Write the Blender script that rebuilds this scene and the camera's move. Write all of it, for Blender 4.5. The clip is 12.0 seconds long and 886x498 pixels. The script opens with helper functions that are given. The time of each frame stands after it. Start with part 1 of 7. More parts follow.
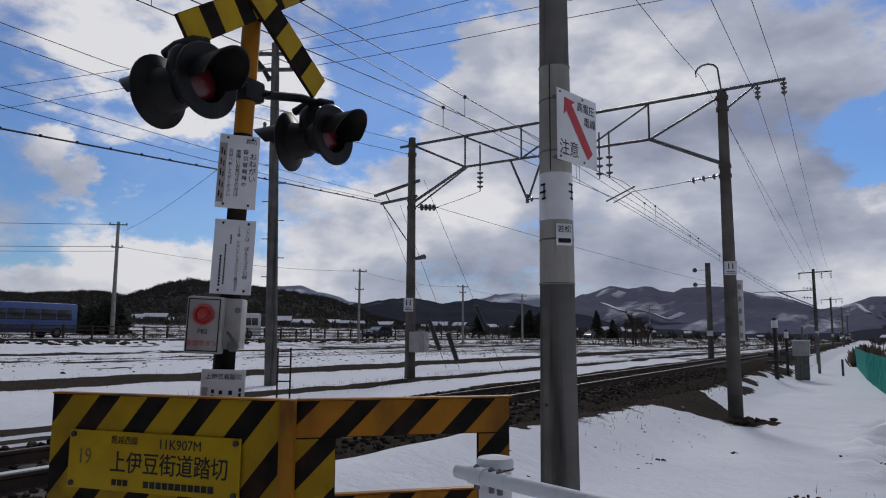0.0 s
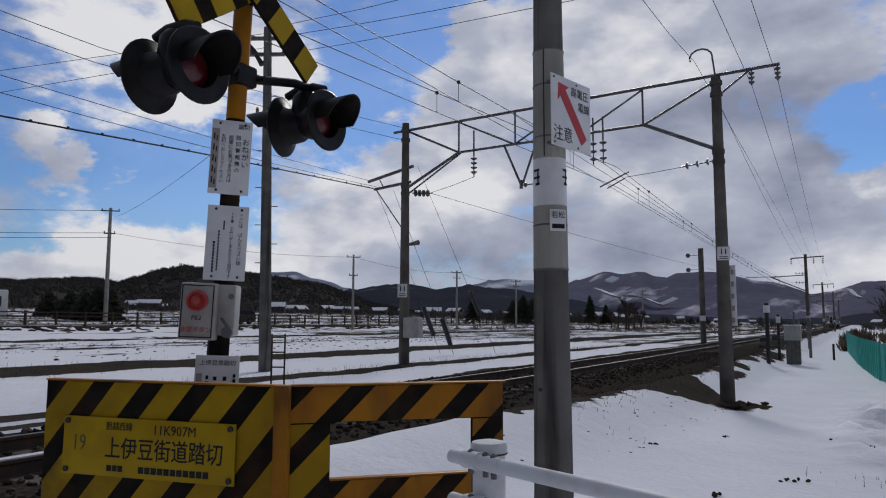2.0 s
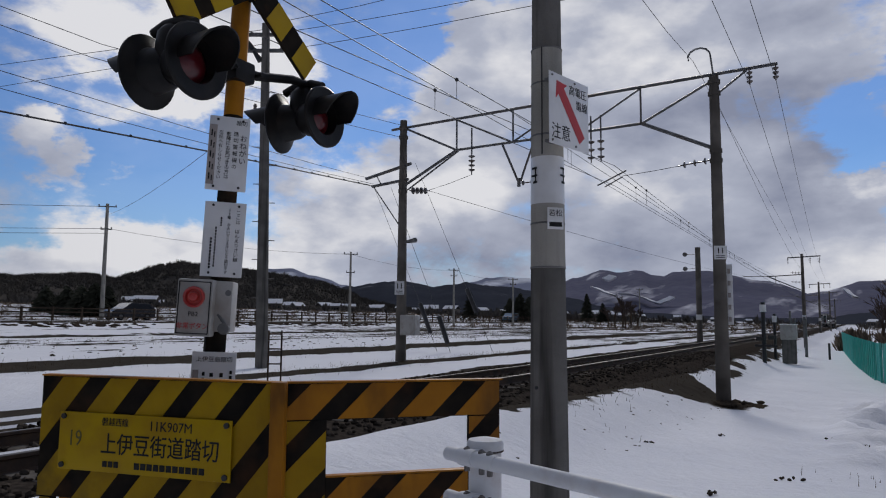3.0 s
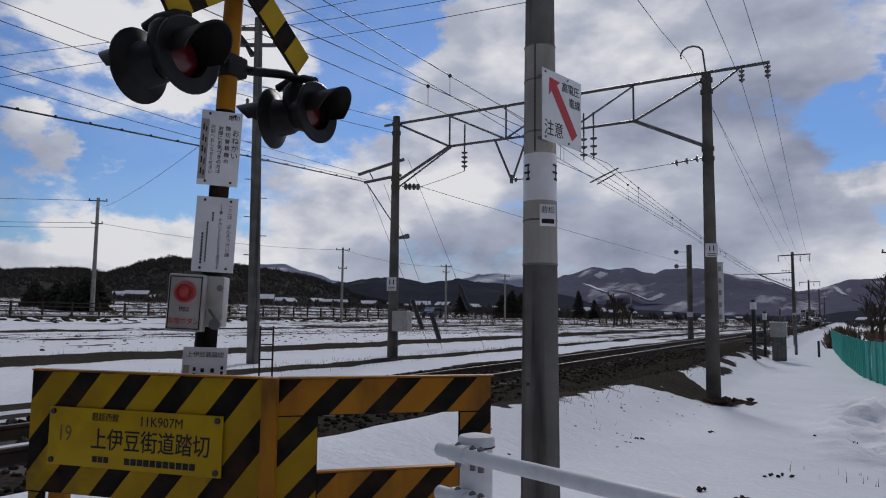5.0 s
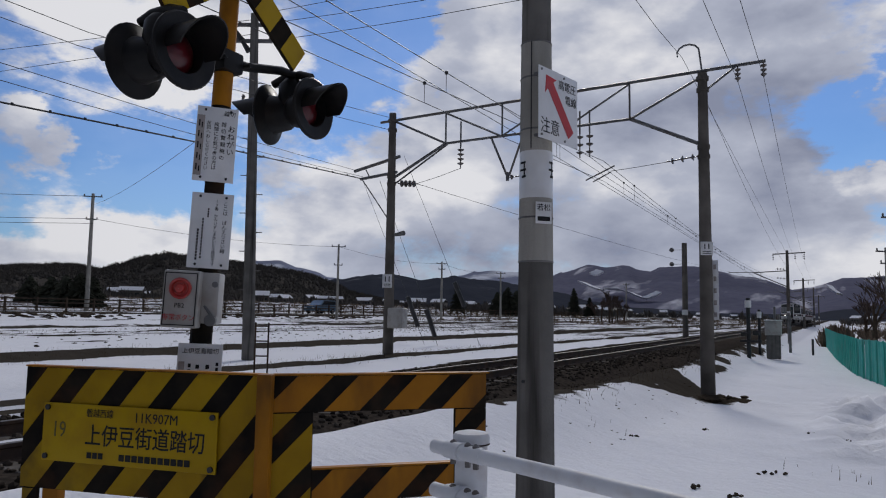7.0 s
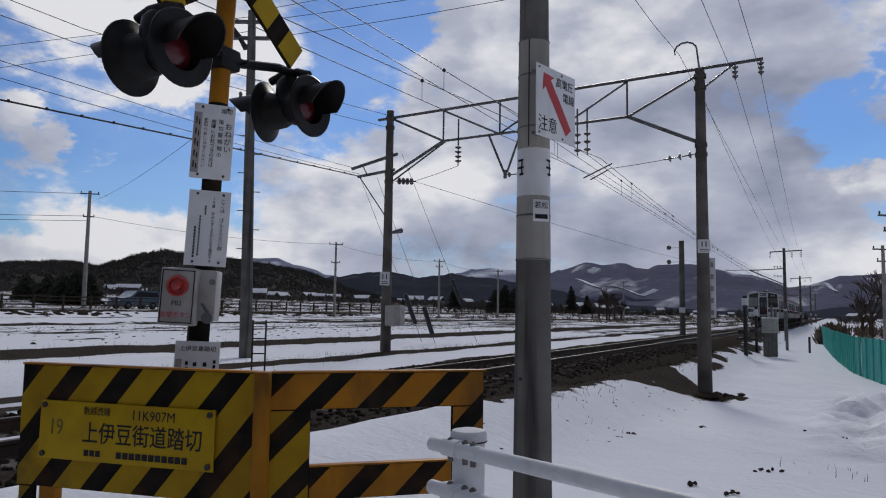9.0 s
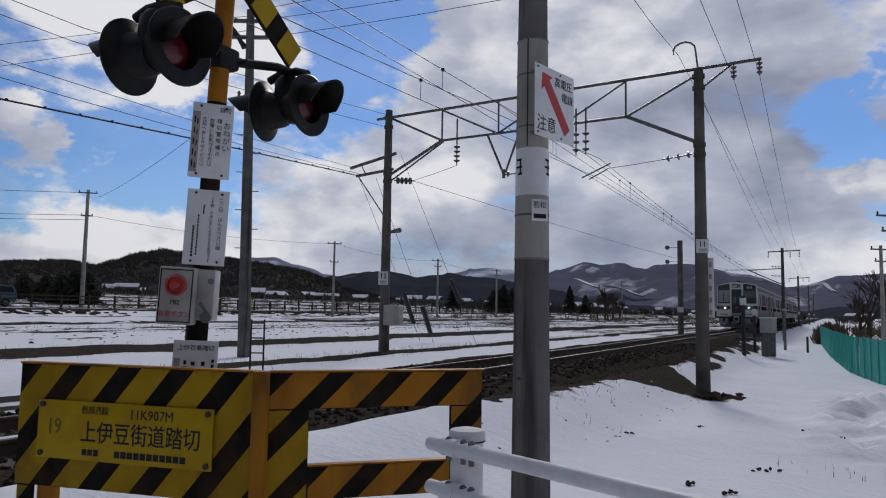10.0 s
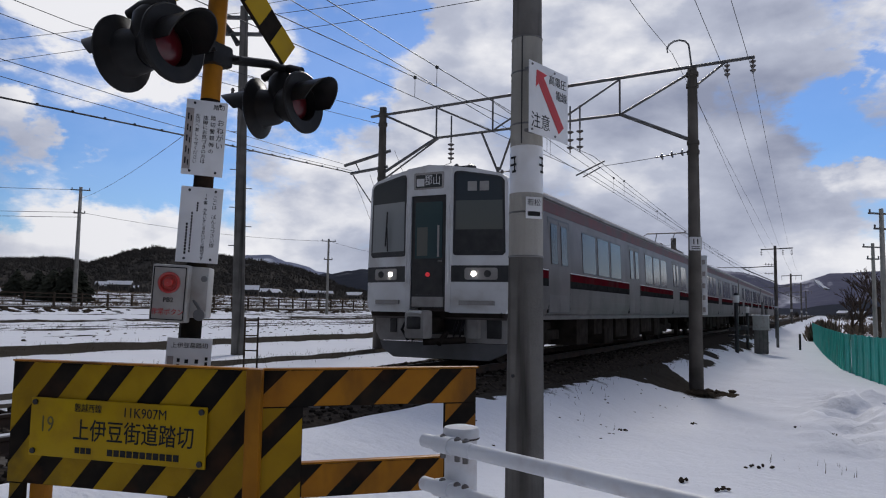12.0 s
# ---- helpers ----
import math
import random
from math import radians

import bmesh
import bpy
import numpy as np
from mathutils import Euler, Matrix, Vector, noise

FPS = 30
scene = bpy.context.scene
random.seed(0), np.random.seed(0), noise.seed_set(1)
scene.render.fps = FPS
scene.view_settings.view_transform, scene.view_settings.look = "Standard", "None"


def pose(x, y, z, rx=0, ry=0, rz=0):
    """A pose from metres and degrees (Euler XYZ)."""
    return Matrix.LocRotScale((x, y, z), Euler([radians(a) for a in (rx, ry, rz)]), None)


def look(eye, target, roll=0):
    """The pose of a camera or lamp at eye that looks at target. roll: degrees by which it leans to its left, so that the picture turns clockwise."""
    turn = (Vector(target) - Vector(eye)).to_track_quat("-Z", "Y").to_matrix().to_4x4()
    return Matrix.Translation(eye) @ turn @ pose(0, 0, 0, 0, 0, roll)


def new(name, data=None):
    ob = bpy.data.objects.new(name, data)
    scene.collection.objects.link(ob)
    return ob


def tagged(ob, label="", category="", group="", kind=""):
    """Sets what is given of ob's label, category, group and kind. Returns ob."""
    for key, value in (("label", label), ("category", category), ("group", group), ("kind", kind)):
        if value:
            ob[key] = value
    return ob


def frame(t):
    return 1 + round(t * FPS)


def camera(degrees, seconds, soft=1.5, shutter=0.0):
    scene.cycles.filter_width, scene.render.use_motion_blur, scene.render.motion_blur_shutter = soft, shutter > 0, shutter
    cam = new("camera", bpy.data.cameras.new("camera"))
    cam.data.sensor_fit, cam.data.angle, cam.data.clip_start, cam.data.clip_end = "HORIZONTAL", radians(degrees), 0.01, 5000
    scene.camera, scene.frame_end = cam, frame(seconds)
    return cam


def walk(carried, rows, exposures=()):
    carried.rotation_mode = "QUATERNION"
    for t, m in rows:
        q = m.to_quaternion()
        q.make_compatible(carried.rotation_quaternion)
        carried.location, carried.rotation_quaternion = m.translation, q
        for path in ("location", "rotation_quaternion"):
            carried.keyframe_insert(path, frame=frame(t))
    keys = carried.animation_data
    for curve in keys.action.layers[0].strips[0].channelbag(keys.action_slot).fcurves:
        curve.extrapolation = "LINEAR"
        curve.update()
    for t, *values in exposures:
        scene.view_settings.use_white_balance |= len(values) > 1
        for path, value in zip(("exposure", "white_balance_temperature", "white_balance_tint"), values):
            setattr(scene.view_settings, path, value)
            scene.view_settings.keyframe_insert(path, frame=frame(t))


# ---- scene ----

# ---- camera ----
cam = camera(63.5, 12.0, soft=1.1)
EYE = (0.0, 0.0, 1.05)
TURNS = [
    (0, 97.024, -0.275, 30.250), (0.5, 96.508, -0.112, 30.208), (1, 96.363, -0.088, 30.213),
    (1.5, 96.061, -0.051, 29.955), (2, 95.889, -0.132, 29.772), (2.5, 95.752, -0.274, 29.597),
    (3, 95.698, -0.420, 29.526), (5, 95.404, -0.662, 28.885), (5.5, 95.327, -0.719, 28.791),
    (6, 95.246, -0.793, 28.707), (6.5, 95.197, -0.844, 28.619), (7, 95.181, -0.838, 28.530),
    (9, 94.994, -0.856, 28.329), (9.5, 94.981, -0.877, 28.304), (10, 94.957, -0.911, 28.207),
    (10.5, 94.857, -0.941, 28.038), (11, 94.787, -0.951, 27.910), (11.5, 94.794, -0.914, 27.734),
    (12, 94.771, -0.892, 27.739)]
walk(cam, [(t, pose(*EYE, rx, ry, rz)) for t, rx, ry, rz in TURNS],
     [(0, -0.05, 6500, 11), (3, -0.04, 6500, 11), (7, -0.02, 6500, 11), (9.5, 0.0, 6500, 11), (11, 0.05, 6500, 11), (12, 0.19, 6500, 11)])

# World axes: +Y runs along the railway to the far end, +X away from it on the camera's side, z = 0 at the rail tops.
TRACK_X = -6.25

# ---- world and sun ----
SUN_AZ, SUN_EL = radians(108), radians(34)     # azimuth counted from +X towards +Y


def build_world():
    w = bpy.data.worlds.new("winter_sky")
    scene.world = w
    w.use_nodes = True
    nt = w.node_tree
    nt.nodes.clear()
    N, L = nt.nodes.new, nt.links.new
    out, bg = N("ShaderNodeOutputWorld"), N("ShaderNodeBackground")
    sky = N("ShaderNodeTexSky")
    sky.sky_type, sky.sun_disc = "NISHITA", False
    sky.sun_elevation, sky.sun_rotation = SUN_EL, radians(90) - SUN_AZ
    sky.air_density, sky.dust_density, sky.ozone_density = 1.2, 0.2, 2.5
    co = N("ShaderNodeTexCoord")
    # heaped clouds, a little flattened
    sep = N("ShaderNodeSeparateXYZ")
    L(co.outputs["Generated"], sep.inputs[0])

    def mth(op, a, b=None, c=None, clamp=False):
        n = N("ShaderNodeMath")
        n.operation, n.use_clamp = op, clamp
        for i, v in enumerate((a, b, c)):
            if v is None:
                continue
            if isinstance(v, (int, float)):
                n.inputs[i].default_value = v
            else:
                L(v, n.inputs[i])
        return n.outputs[0]
    comb = N("ShaderNodeCombineXYZ")
    L(sep.outputs[0], comb.inputs[0]), L(sep.outputs[1], comb.inputs[1])
    L(mth("MULTIPLY", sep.outputs[2], 1.9), comb.inputs[2])

    def cloud_noise(scale, detail, rough, off):
        mp = N("ShaderNodeMapping")
        mp.inputs["Location"].default_value = off
        L(comb.outputs[0], mp.inputs[0])
        n = N("ShaderNodeTexNoise")
        n.inputs["Scale"].default_value, n.inputs["Detail"].default_value = scale, detail
        n.inputs["Roughness"].default_value = rough
        L(mp.outputs[0], n.inputs["Vector"])
        return n.outputs["Fac"]
    big = cloud_noise(3.6, 9, 0.56, (CLOUD_U, CLOUD_V, 0))
    sunward = (CLOUD_U + 0.05 * math.cos(SUN_AZ), CLOUD_V + 0.05 * math.sin(SUN_AZ), 0.10)
    behind = cloud_noise(3.6, 4, 0.5, sunward)
    shade = cloud_noise(2.6, 6, 0.55, (7.3, 1.9, 0))
    low = mth("SUBTRACT", 1.0, mth("MULTIPLY", mth("MAXIMUM", sep.outputs[2], 0.0), 5.5), clamp=True)
    wisps = cloud_noise(13.0, 8, 0.62, (1.7, 4.2, 0))
    cover = mth("ADD", mth("ADD", big, mth("MULTIPLY", mth("SUBTRACT", wisps, 0.5), 0.55)), mth("MULTIPLY", low, 0.10))

    # gaps in the cover where the blue shows, and the heavy bank between them, with ragged edges
    rag = N("ShaderNodeTexNoise")
    rag.inputs["Scale"].default_value, rag.inputs["Detail"].default_value, rag.inputs["Roughness"].default_value = 9.0, 6.0, 0.6
    L(comb.outputs[0], rag.inputs["Vector"])
    shift = N("ShaderNodeVectorMath")
    shift.operation = "MULTIPLY_ADD"
    shift.inputs[1].default_value = (0.24, 0.24, 0.24)
    L(rag.outputs["Color"], shift.inputs[0])
    base = N("ShaderNodeVectorMath")
    base.operation = "SUBTRACT"
    base.inputs[1].default_value = (0.12, 0.12, 0.12)
    L(co.outputs["Generated"], base.inputs[0])
    L(base.outputs[0], shift.inputs[2])
    norm = N("ShaderNodeVectorMath")
    norm.operation = "NORMALIZE"
    L(shift.outputs[0], norm.inputs[0])

    def lobe(az, el, width, weight):
        d = N("ShaderNodeVectorMath")
        d.operation = "DOT_PRODUCT"
        a, e = radians(az), radians(el)
        d.inputs[1].default_value = (math.cos(a) * math.cos(e), math.sin(a) * math.cos(e), math.sin(e))
        L(norm.outputs[0], d.inputs[0])
        fall = mth("POWER", mth("MAXIMUM", d.outputs["Value"], 0.0), 2.0 / radians(width) ** 2)
        return mth("MULTIPLY", fall, weight)
    for az, el, width, weight in BLUE_GAPS + CLOUD_BANKS:
        cover = mth("ADD", cover, lobe(az, el, width, weight))
    ramp = N("ShaderNodeMapRange")
    ramp.interpolation_type = "SMOOTHSTEP"
    ramp.inputs["From Min"].default_value, ramp.inputs["From Max"].default_value = 0.36, 0.64
    ramp.inputs["To Min"].default_value = 0.10      # a thin veil of cloud over the blue
    L(cover, ramp.inputs[0])
    tone = N("ShaderNodeValToRGB")
    els = tone.color_ramp.elements
    els[0].position, els[0].color = 0.20, (0.235, 0.262, 0.355, 1)
    els[1].position, els[1].color = 0.62, (0.735, 0.742, 0.772, 1)
    mid = els.new(0.45)
    mid.color = (0.42, 0.452, 0.545, 1)
    heavy = mth("ADD", lobe(124, 7, 7, -0.16), mth("ADD", mth("ADD", lobe(93, 20, 9, -0.20), lobe(98, 5, 12, -0.10)), mth("ADD", lobe(144, 16, 12, 0.12), lobe(87.5, 10, 2.5, 0.2))))
    L(mth("ADD", mth("ADD", mth("MULTIPLY", shade, 0.80), heavy), mth("ADD", mth("MULTIPLY", mth("SUBTRACT", big, behind), 1.1), 0.12)), tone.inputs[0])
    blue = N("ShaderNodeMix")
    blue.data_type, blue.blend_type = "RGBA", "MULTIPLY"
    blue.inputs["Factor"].default_value = 1.0
    blue.inputs["B"].default_value = (SKY_GAIN * 0.43, SKY_GAIN * 0.655, SKY_GAIN * 1.03, 1)
    L(sky.outputs[0], blue.inputs["A"])
    mix = N("ShaderNodeMix")
    mix.data_type = "RGBA"
    L(ramp.outputs[0], mix.inputs["Factor"])
    L(blue.outputs["Result"], mix.inputs["A"])
    L(tone.outputs[0], mix.inputs["B"])
    L(mix.outputs["Result"], bg.inputs["Color"])
    # the cloud cover is brightest round the veiled sun and dims away from it
    toward = N("ShaderNodeVectorMath")
    toward.operation = "DOT_PRODUCT"
    toward.inputs[1].default_value = (math.cos(SUN_AZ) * math.cos(SUN_EL), math.sin(SUN_AZ) * math.cos(SUN_EL), math.sin(SUN_EL))
    L(co.outputs["Generated"], toward.inputs[0])
    glow_fac = N("ShaderNodeMapRange")
    glow_fac.interpolation_type = "SMOOTHSTEP"
    glow_fac.inputs["From Min"].default_value, glow_fac.inputs["From Max"].default_value = -0.2, 0.85
    glow_fac.inputs["To Min"].default_value, glow_fac.inputs["To Max"].default_value = 0.27, 1.0
    L(toward.outputs["Value"], glow_fac.inputs[0])
    L(glow_fac.outputs[0], bg.inputs["Strength"])
    L(bg.outputs[0], out.inputs[0])


CLOUD_U, CLOUD_V = 3.1, 0.4
SKY_GAIN = 0.082
# openings in the cloud cover: azimuth, elevation, width in degrees, weight
BLUE_GAPS = [(148, 15, 3.6, -0.30), (142, 13, 4.2, -0.34), (137, 11, 3.4, -0.22), (143.5, 8, 3.0, -0.26), (149.5, 7, 2.4, -0.26), (132, 15, 3.0, -0.08), (128.5, 15.5, 2.8, -0.24), (127, 19, 2.4, -0.16),
             (124.5, 16, 2.0, -0.18), (122.5, 23.5, 2.8, -0.28), (118.5, 24.5, 2.0, -0.22), (129, 26, 2.5, -0.10), (87.9, 13.4, 2.2, -0.46), (85.5, 17.2, 2.2, -0.40), (91, 13.6, 1.6, -0.16), (89, 15.8, 1.5, -0.20), (134.5, 6.2, 1.4, -0.14), (155, 14, 5, -0.2)]
# banks and puffs between them
CLOUD_BANKS = [(149.4, 12.1, 1.7, 0.42), (144.0, 12.0, 1.3, 0.32), (149.8, 8.8, 1.1, 0.26), (146, 19.5, 5.5, 0.30), (136.5, 19, 4.5, 0.34), (117.5, 19.0, 3.6, 0.34), (109, 21, 6, 0.30), (100, 20, 6, 0.28),
               (91.5, 20.5, 3.0, 0.30), (87.3, 15.3, 1.0, 0.26), (87.5, 10.0, 2.6, 0.34), (104, 10, 9, 0.28), (146, 4.2, 4, 0.26), (128.5, 7.5, 4.5, 0.26), (119, 12, 4.5, 0.24), (95, 8, 5, 0.24), (89, 5.5, 3.2, 0.30), (138, 3.5, 5, 0.2)]
build_world()
sun_data = bpy.data.lights.new("sun", "SUN")
sun_data.energy, sun_data.angle, sun_data.color = 1.55, radians(13), (1.0, 0.95, 0.88)
sun = new("sun", sun_data)
sun.matrix_world = look((0, 0, 0), (-math.cos(SUN_AZ) * math.cos(SUN_EL), -math.sin(SUN_AZ) * math.cos(SUN_EL), -math.sin(SUN_EL)))


# ---- materials ----
def mat(name, c1, c2=None, scale=3.0, rough=0.7, metal=0.0, bump=0.0, bump_scale=None, contrast=(0.35, 0.65), stain=None,
        stain_amt=0.0, stain_scale=1.2, spread=0.0, coat=0.0, streak=1.0, spec=0.5):
    m = bpy.data.materials.new(name)
    m.use_nodes = True
    nt = m.node_tree
    b = nt.nodes["Principled BSDF"]
    N, L = nt.nodes.new, nt.links.new
    b.inputs["Roughness"].default_value, b.inputs["Metallic"].default_value = rough, metal
    b.inputs["Specular IOR Level"].default_value = spec
    if rough > 0.78:
        b.inputs["Specular IOR Level"].default_value = 0.0
    b.inputs["Coat Weight"].default_value = coat
    co = N("ShaderNodeTexCoord")

    def nz(sc, detail=5.0, down=1.0):
        n = N("ShaderNodeTexNoise")
        n.inputs["Scale"].default_value, n.inputs["Detail"].default_value = sc, detail
        src = co.outputs["Object"]
        if down != 1.0:
            mp = N("ShaderNodeMapping")
            mp.inputs["Scale"].default_value = (1.0, 1.0, down)
            L(src, mp.inputs[0])
            src = mp.outputs[0]
        L(src, n.inputs["Vector"])
        return n.outputs["Fac"]

    def ramp(src, lo, hi):
        r = N("ShaderNodeMapRange")
        r.inputs["From Min"].default_value, r.inputs["From Max"].default_value = lo, hi
        L(src, r.inputs[0])
        return r.outputs[0]

    def mix(fac, a, bb):
        x = N("ShaderNodeMix")
        x.data_type = "RGBA"
        if isinstance(fac, float):
            x.inputs["Factor"].default_value = fac
        else:
            L(fac, x.inputs["Factor"])
        for k, v in (("A", a), ("B", bb)):
            if isinstance(v, tuple):
                x.inputs[k].default_value = (*v, 1)
            else:
                L(v, x.inputs[k])
        return x.outputs["Result"]
    c2 = c2 or tuple(v * 0.8 for v in c1)
    col = mix(ramp(nz(scale), *contrast), c1, c2)
    if stain:
        s = N("ShaderNodeMath")
        s.operation = "MULTIPLY"
        s.inputs[1].default_value = stain_amt
        L(ramp(nz(stain_scale, 8.0, streak), 0.5, 0.72), s.inputs[0])
        col = mix(s.outputs[0], col, stain)
    if spread:
        info = N("ShaderNodeObjectInfo")
        h = N("ShaderNodeHueSaturation")
        v = N("ShaderNodeMapRange")
        v.inputs["To Min"].default_value, v.inputs["To Max"].default_value = 1 - spread, 1 + spread
        L(info.outputs["Random"], v.inputs[0])
        L(v.outputs[0], h.inputs["Value"])
        L(col, h.inputs["Color"])
        col = h.outputs[0]
    L(col, b.inputs["Base Color"])
    if bump:
        bp = N("ShaderNodeBump")
        bp.inputs["Strength"].default_value, bp.inputs["Distance"].default_value = bump, 0.02
        L(nz(bump_scale or scale * 6), bp.inputs["Height"])
        L(bp.outputs[0], b.inputs["Normal"])
    return m


def glow(name, color, strength):
    m = bpy.data.materials.new(name)
    m.use_nodes = True
    b = m.node_tree.nodes["Principled BSDF"]
    b.inputs["Base Color"].default_value = (*color, 1)
    b.inputs["Emission Color"].default_value, b.inputs["Emission Strength"].default_value = (*color, 1), strength
    return m


def glass(name, tint, rough=0.05, spec=0.5):
    m = bpy.data.materials.new(name)
    m.use_nodes = True
    b = m.node_tree.nodes["Principled BSDF"]
    b.inputs["Base Color"].default_value, b.inputs["Roughness"].default_value = (*tint, 1), rough
    b.inputs["Specular IOR Level"].default_value, b.inputs["Coat Weight"].default_value = spec, 0.2 * spec
    return m


CONCRETE = mat("weathered_concrete", (0.42, 0.40, 0.36), (0.32, 0.31, 0.28), 2.2, 0.85, bump=0.35, bump_scale=60, stain=(0.16, 0.155, 0.14), stain_amt=0.6, stain_scale=8, streak=0.08)
CONCRETE_DARK = mat("damp_concrete", (0.19, 0.182, 0.17), (0.13, 0.125, 0.117), 3.0, 0.8, bump=0.35, bump_scale=55, stain=(0.05, 0.047, 0.043), stain_amt=0.9, stain_scale=11, streak=0.05)
POLE_STEEL = mat("dark_pole_concrete", (0.17, 0.155, 0.14), (0.10, 0.092, 0.082), 1.6, 0.8, bump=0.2, bump_scale=25, stain=(0.2, 0.18, 0.16), stain_amt=0.5)
GALV = mat("grey_galvanised_steel", (0.20, 0.20, 0.20), (0.11, 0.11, 0.11), 4, 0.5, 0.5, bump=0.1, stain=(0.12, 0.06, 0.03), stain_amt=0.4)
DARK_STEEL = mat("dark_painted_steel", (0.035, 0.036, 0.04), (0.02, 0.02, 0.022), 6, 0.5, 0.2, bump=0.08)
LAMP_BLACK = mat("black_lamp_paint", (0.007, 0.007, 0.0075), (0.013, 0.012, 0.012), 9, 0.42, 0.0, bump=0.06, bump_scale=30, stain=(0.03, 0.026, 0.022), stain_amt=0.5, stain_scale=7, streak=0.4, spec=0.22)
YELLOW = mat("faded_yellow_paint", (0.38, 0.225, 0.005), (0.29, 0.165, 0.004), 5, 0.5, bump=0.08, bump_scale=40, stain=(0.07, 0.034, 0.012), stain_amt=1.0, stain_scale=4.2, streak=0.35, spec=0.15)
ORANGE = mat("sun_bleached_orange_paint", (0.42, 0.17, 0.010), (0.32, 0.125, 0.010), 5, 0.5, bump=0.08, bump_scale=40, stain=(0.07, 0.034, 0.015), stain_amt=0.9, stain_scale=4.5, streak=0.35, spec=0.15)
BLACK = mat("worn_black_paint", (0.015, 0.014, 0.013), (0.028, 0.023, 0.018), 7, 0.82, bump=0.08, bump_scale=40, stain=(0.10, 0.045, 0.02), stain_amt=0.4, stain_scale=5)
PLATE_YELLOW = mat("yellow_plate_enamel", (0.46, 0.30, 0.004), (0.38, 0.235, 0.004), 3, 0.4, stain=(0.30, 0.15, 0.015), stain_amt=0.5, stain_scale=6, spec=0.15)
MUDDY_YELLOW = mat("mud_splashed_yellow_paint", (0.40, 0.245, 0.004), (0.30, 0.175, 0.004), 5, 0.5, bump=0.08, bump_scale=40, stain=(0.045, 0.030, 0.014), stain_amt=1.0, stain_scale=2.6, spec=0.15)
WHITE = mat("white_sign_enamel", (0.80, 0.80, 0.80), (0.72, 0.73, 0.75), 3, 0.35, stain=(0.5, 0.48, 0.44), stain_amt=0.35, stain_scale=5)
WHITE_PIPE = mat("white_pipe_paint", (0.74, 0.75, 0.77), (0.66, 0.67, 0.69), 5, 0.62, bump=0.05, stain=(0.30, 0.16, 0.08), stain_amt=0.35, stain_scale=9)
INK = mat("black_ink", (0.018, 0.018, 0.019), (0.032, 0.032, 0.032), 30, 0.5, spec=0.1)
RED_INK = mat("red_sign_ink", (0.55, 0.02, 0.025), (0.45, 0.02, 0.025), 12, 0.4)
GREY_INK = mat("faded_brown_ink", (0.30, 0.27, 0.26), (0.4, 0.36, 0.34), 12, 0.6)
BOX_GREY = mat("grey_box_enamel", (0.46, 0.45, 0.43), (0.38, 0.37, 0.35), 4, 0.45, stain=(0.2, 0.13, 0.08), stain_amt=0.4, stain_scale=7)
BUTTON_RED = mat("red_push_button", (0.46, 0.03, 0.022), (0.36, 0.025, 0.02), 10, 0.3, coat=0.3)
LENS_OFF = mat("dark_red_lens", (0.12, 0.007, 0.012), (0.08, 0.005, 0.008), 20, 0.3, coat=0.3)
PORCELAIN = mat("brown_porcelain", (0.10, 0.075, 0.06), (0.16, 0.15, 0.15), 9, 0.25)
RUST = mat("rusty_rail", (0.09, 0.055, 0.035), (0.05, 0.035, 0.028), 5, 0.75, 0.3, bump=0.2)
RAIL_TOP = mat("dull_rail_head", (0.14, 0.13, 0.125), (0.09, 0.082, 0.078), 5, 0.6, 0.5, spec=0.3)
SLEEPER = mat("old_sleeper", (0.09, 0.08, 0.07), (0.14, 0.13, 0.12), 4, 0.85, bump=0.3)
STONE = mat("ballast_stone", (0.06, 0.050, 0.042), (0.03, 0.026, 0.023), 14, 0.9, bump=0.3)
WIRE = mat("dark_wire", (0.03, 0.03, 0.032), (0.045, 0.045, 0.045), 3, 0.5, 0.4)
GRASS = mat("dead_grass", (0.075, 0.053, 0.032), (0.05, 0.037, 0.024), 5, 0.9)
EARTH = mat("dark_wet_earth", (0.040, 0.032, 0.025), (0.07, 0.056, 0.042), 5, 0.95, bump=0.5)
TEAL = mat("teal_fence_sheet", (0.045, 0.38, 0.33), (0.07, 0.46, 0.40), 2.5, 0.5, bump=0.1, stain=(0.25, 0.3, 0.28), stain_amt=0.3)
STAINLESS = mat("brushed_stainless", (0.150, 0.130, 0.127), (0.095, 0.082, 0.080), 1.2, 0.42, 0.35, bump=0.03, bump_scale=5, stain=(0.07, 0.056, 0.05), stain_amt=0.7, stain_scale=2.5, streak=0.15, spec=0.3)
TRAIN_WHITE = mat("train_white_paint", (0.75, 0.76, 0.77), (0.66, 0.66, 0.66), 2, 0.35, stain=(0.35, 0.31, 0.27), stain_amt=0.45, stain_scale=2.2)
TRAIN_ROOF = mat("train_roof_grey", (0.20, 0.20, 0.205), (0.14, 0.14, 0.14), 2, 0.7)
FADED_RED = mat("faded_pink_red_band", (0.14, 0.030, 0.038), (0.085, 0.042, 0.046), 2, 0.6, stain=(0.075, 0.058, 0.056), stain_amt=0.85, stain_scale=1.6, streak=0.3)
FADED_INK = mat("faded_olive_ink", (0.10, 0.085, 0.022), (0.14, 0.11, 0.025), 20, 0.6)
BAND_RED = mat("red_band", (0.105, 0.009, 0.014), (0.07, 0.008, 0.012), 2, 0.8, stain=(0.06, 0.04, 0.036), stain_amt=0.7, stain_scale=2.5, streak=0.3)
BAND_DARK = mat("black_band", (0.015, 0.015, 0.017), (0.03, 0.03, 0.03), 6, 0.4)
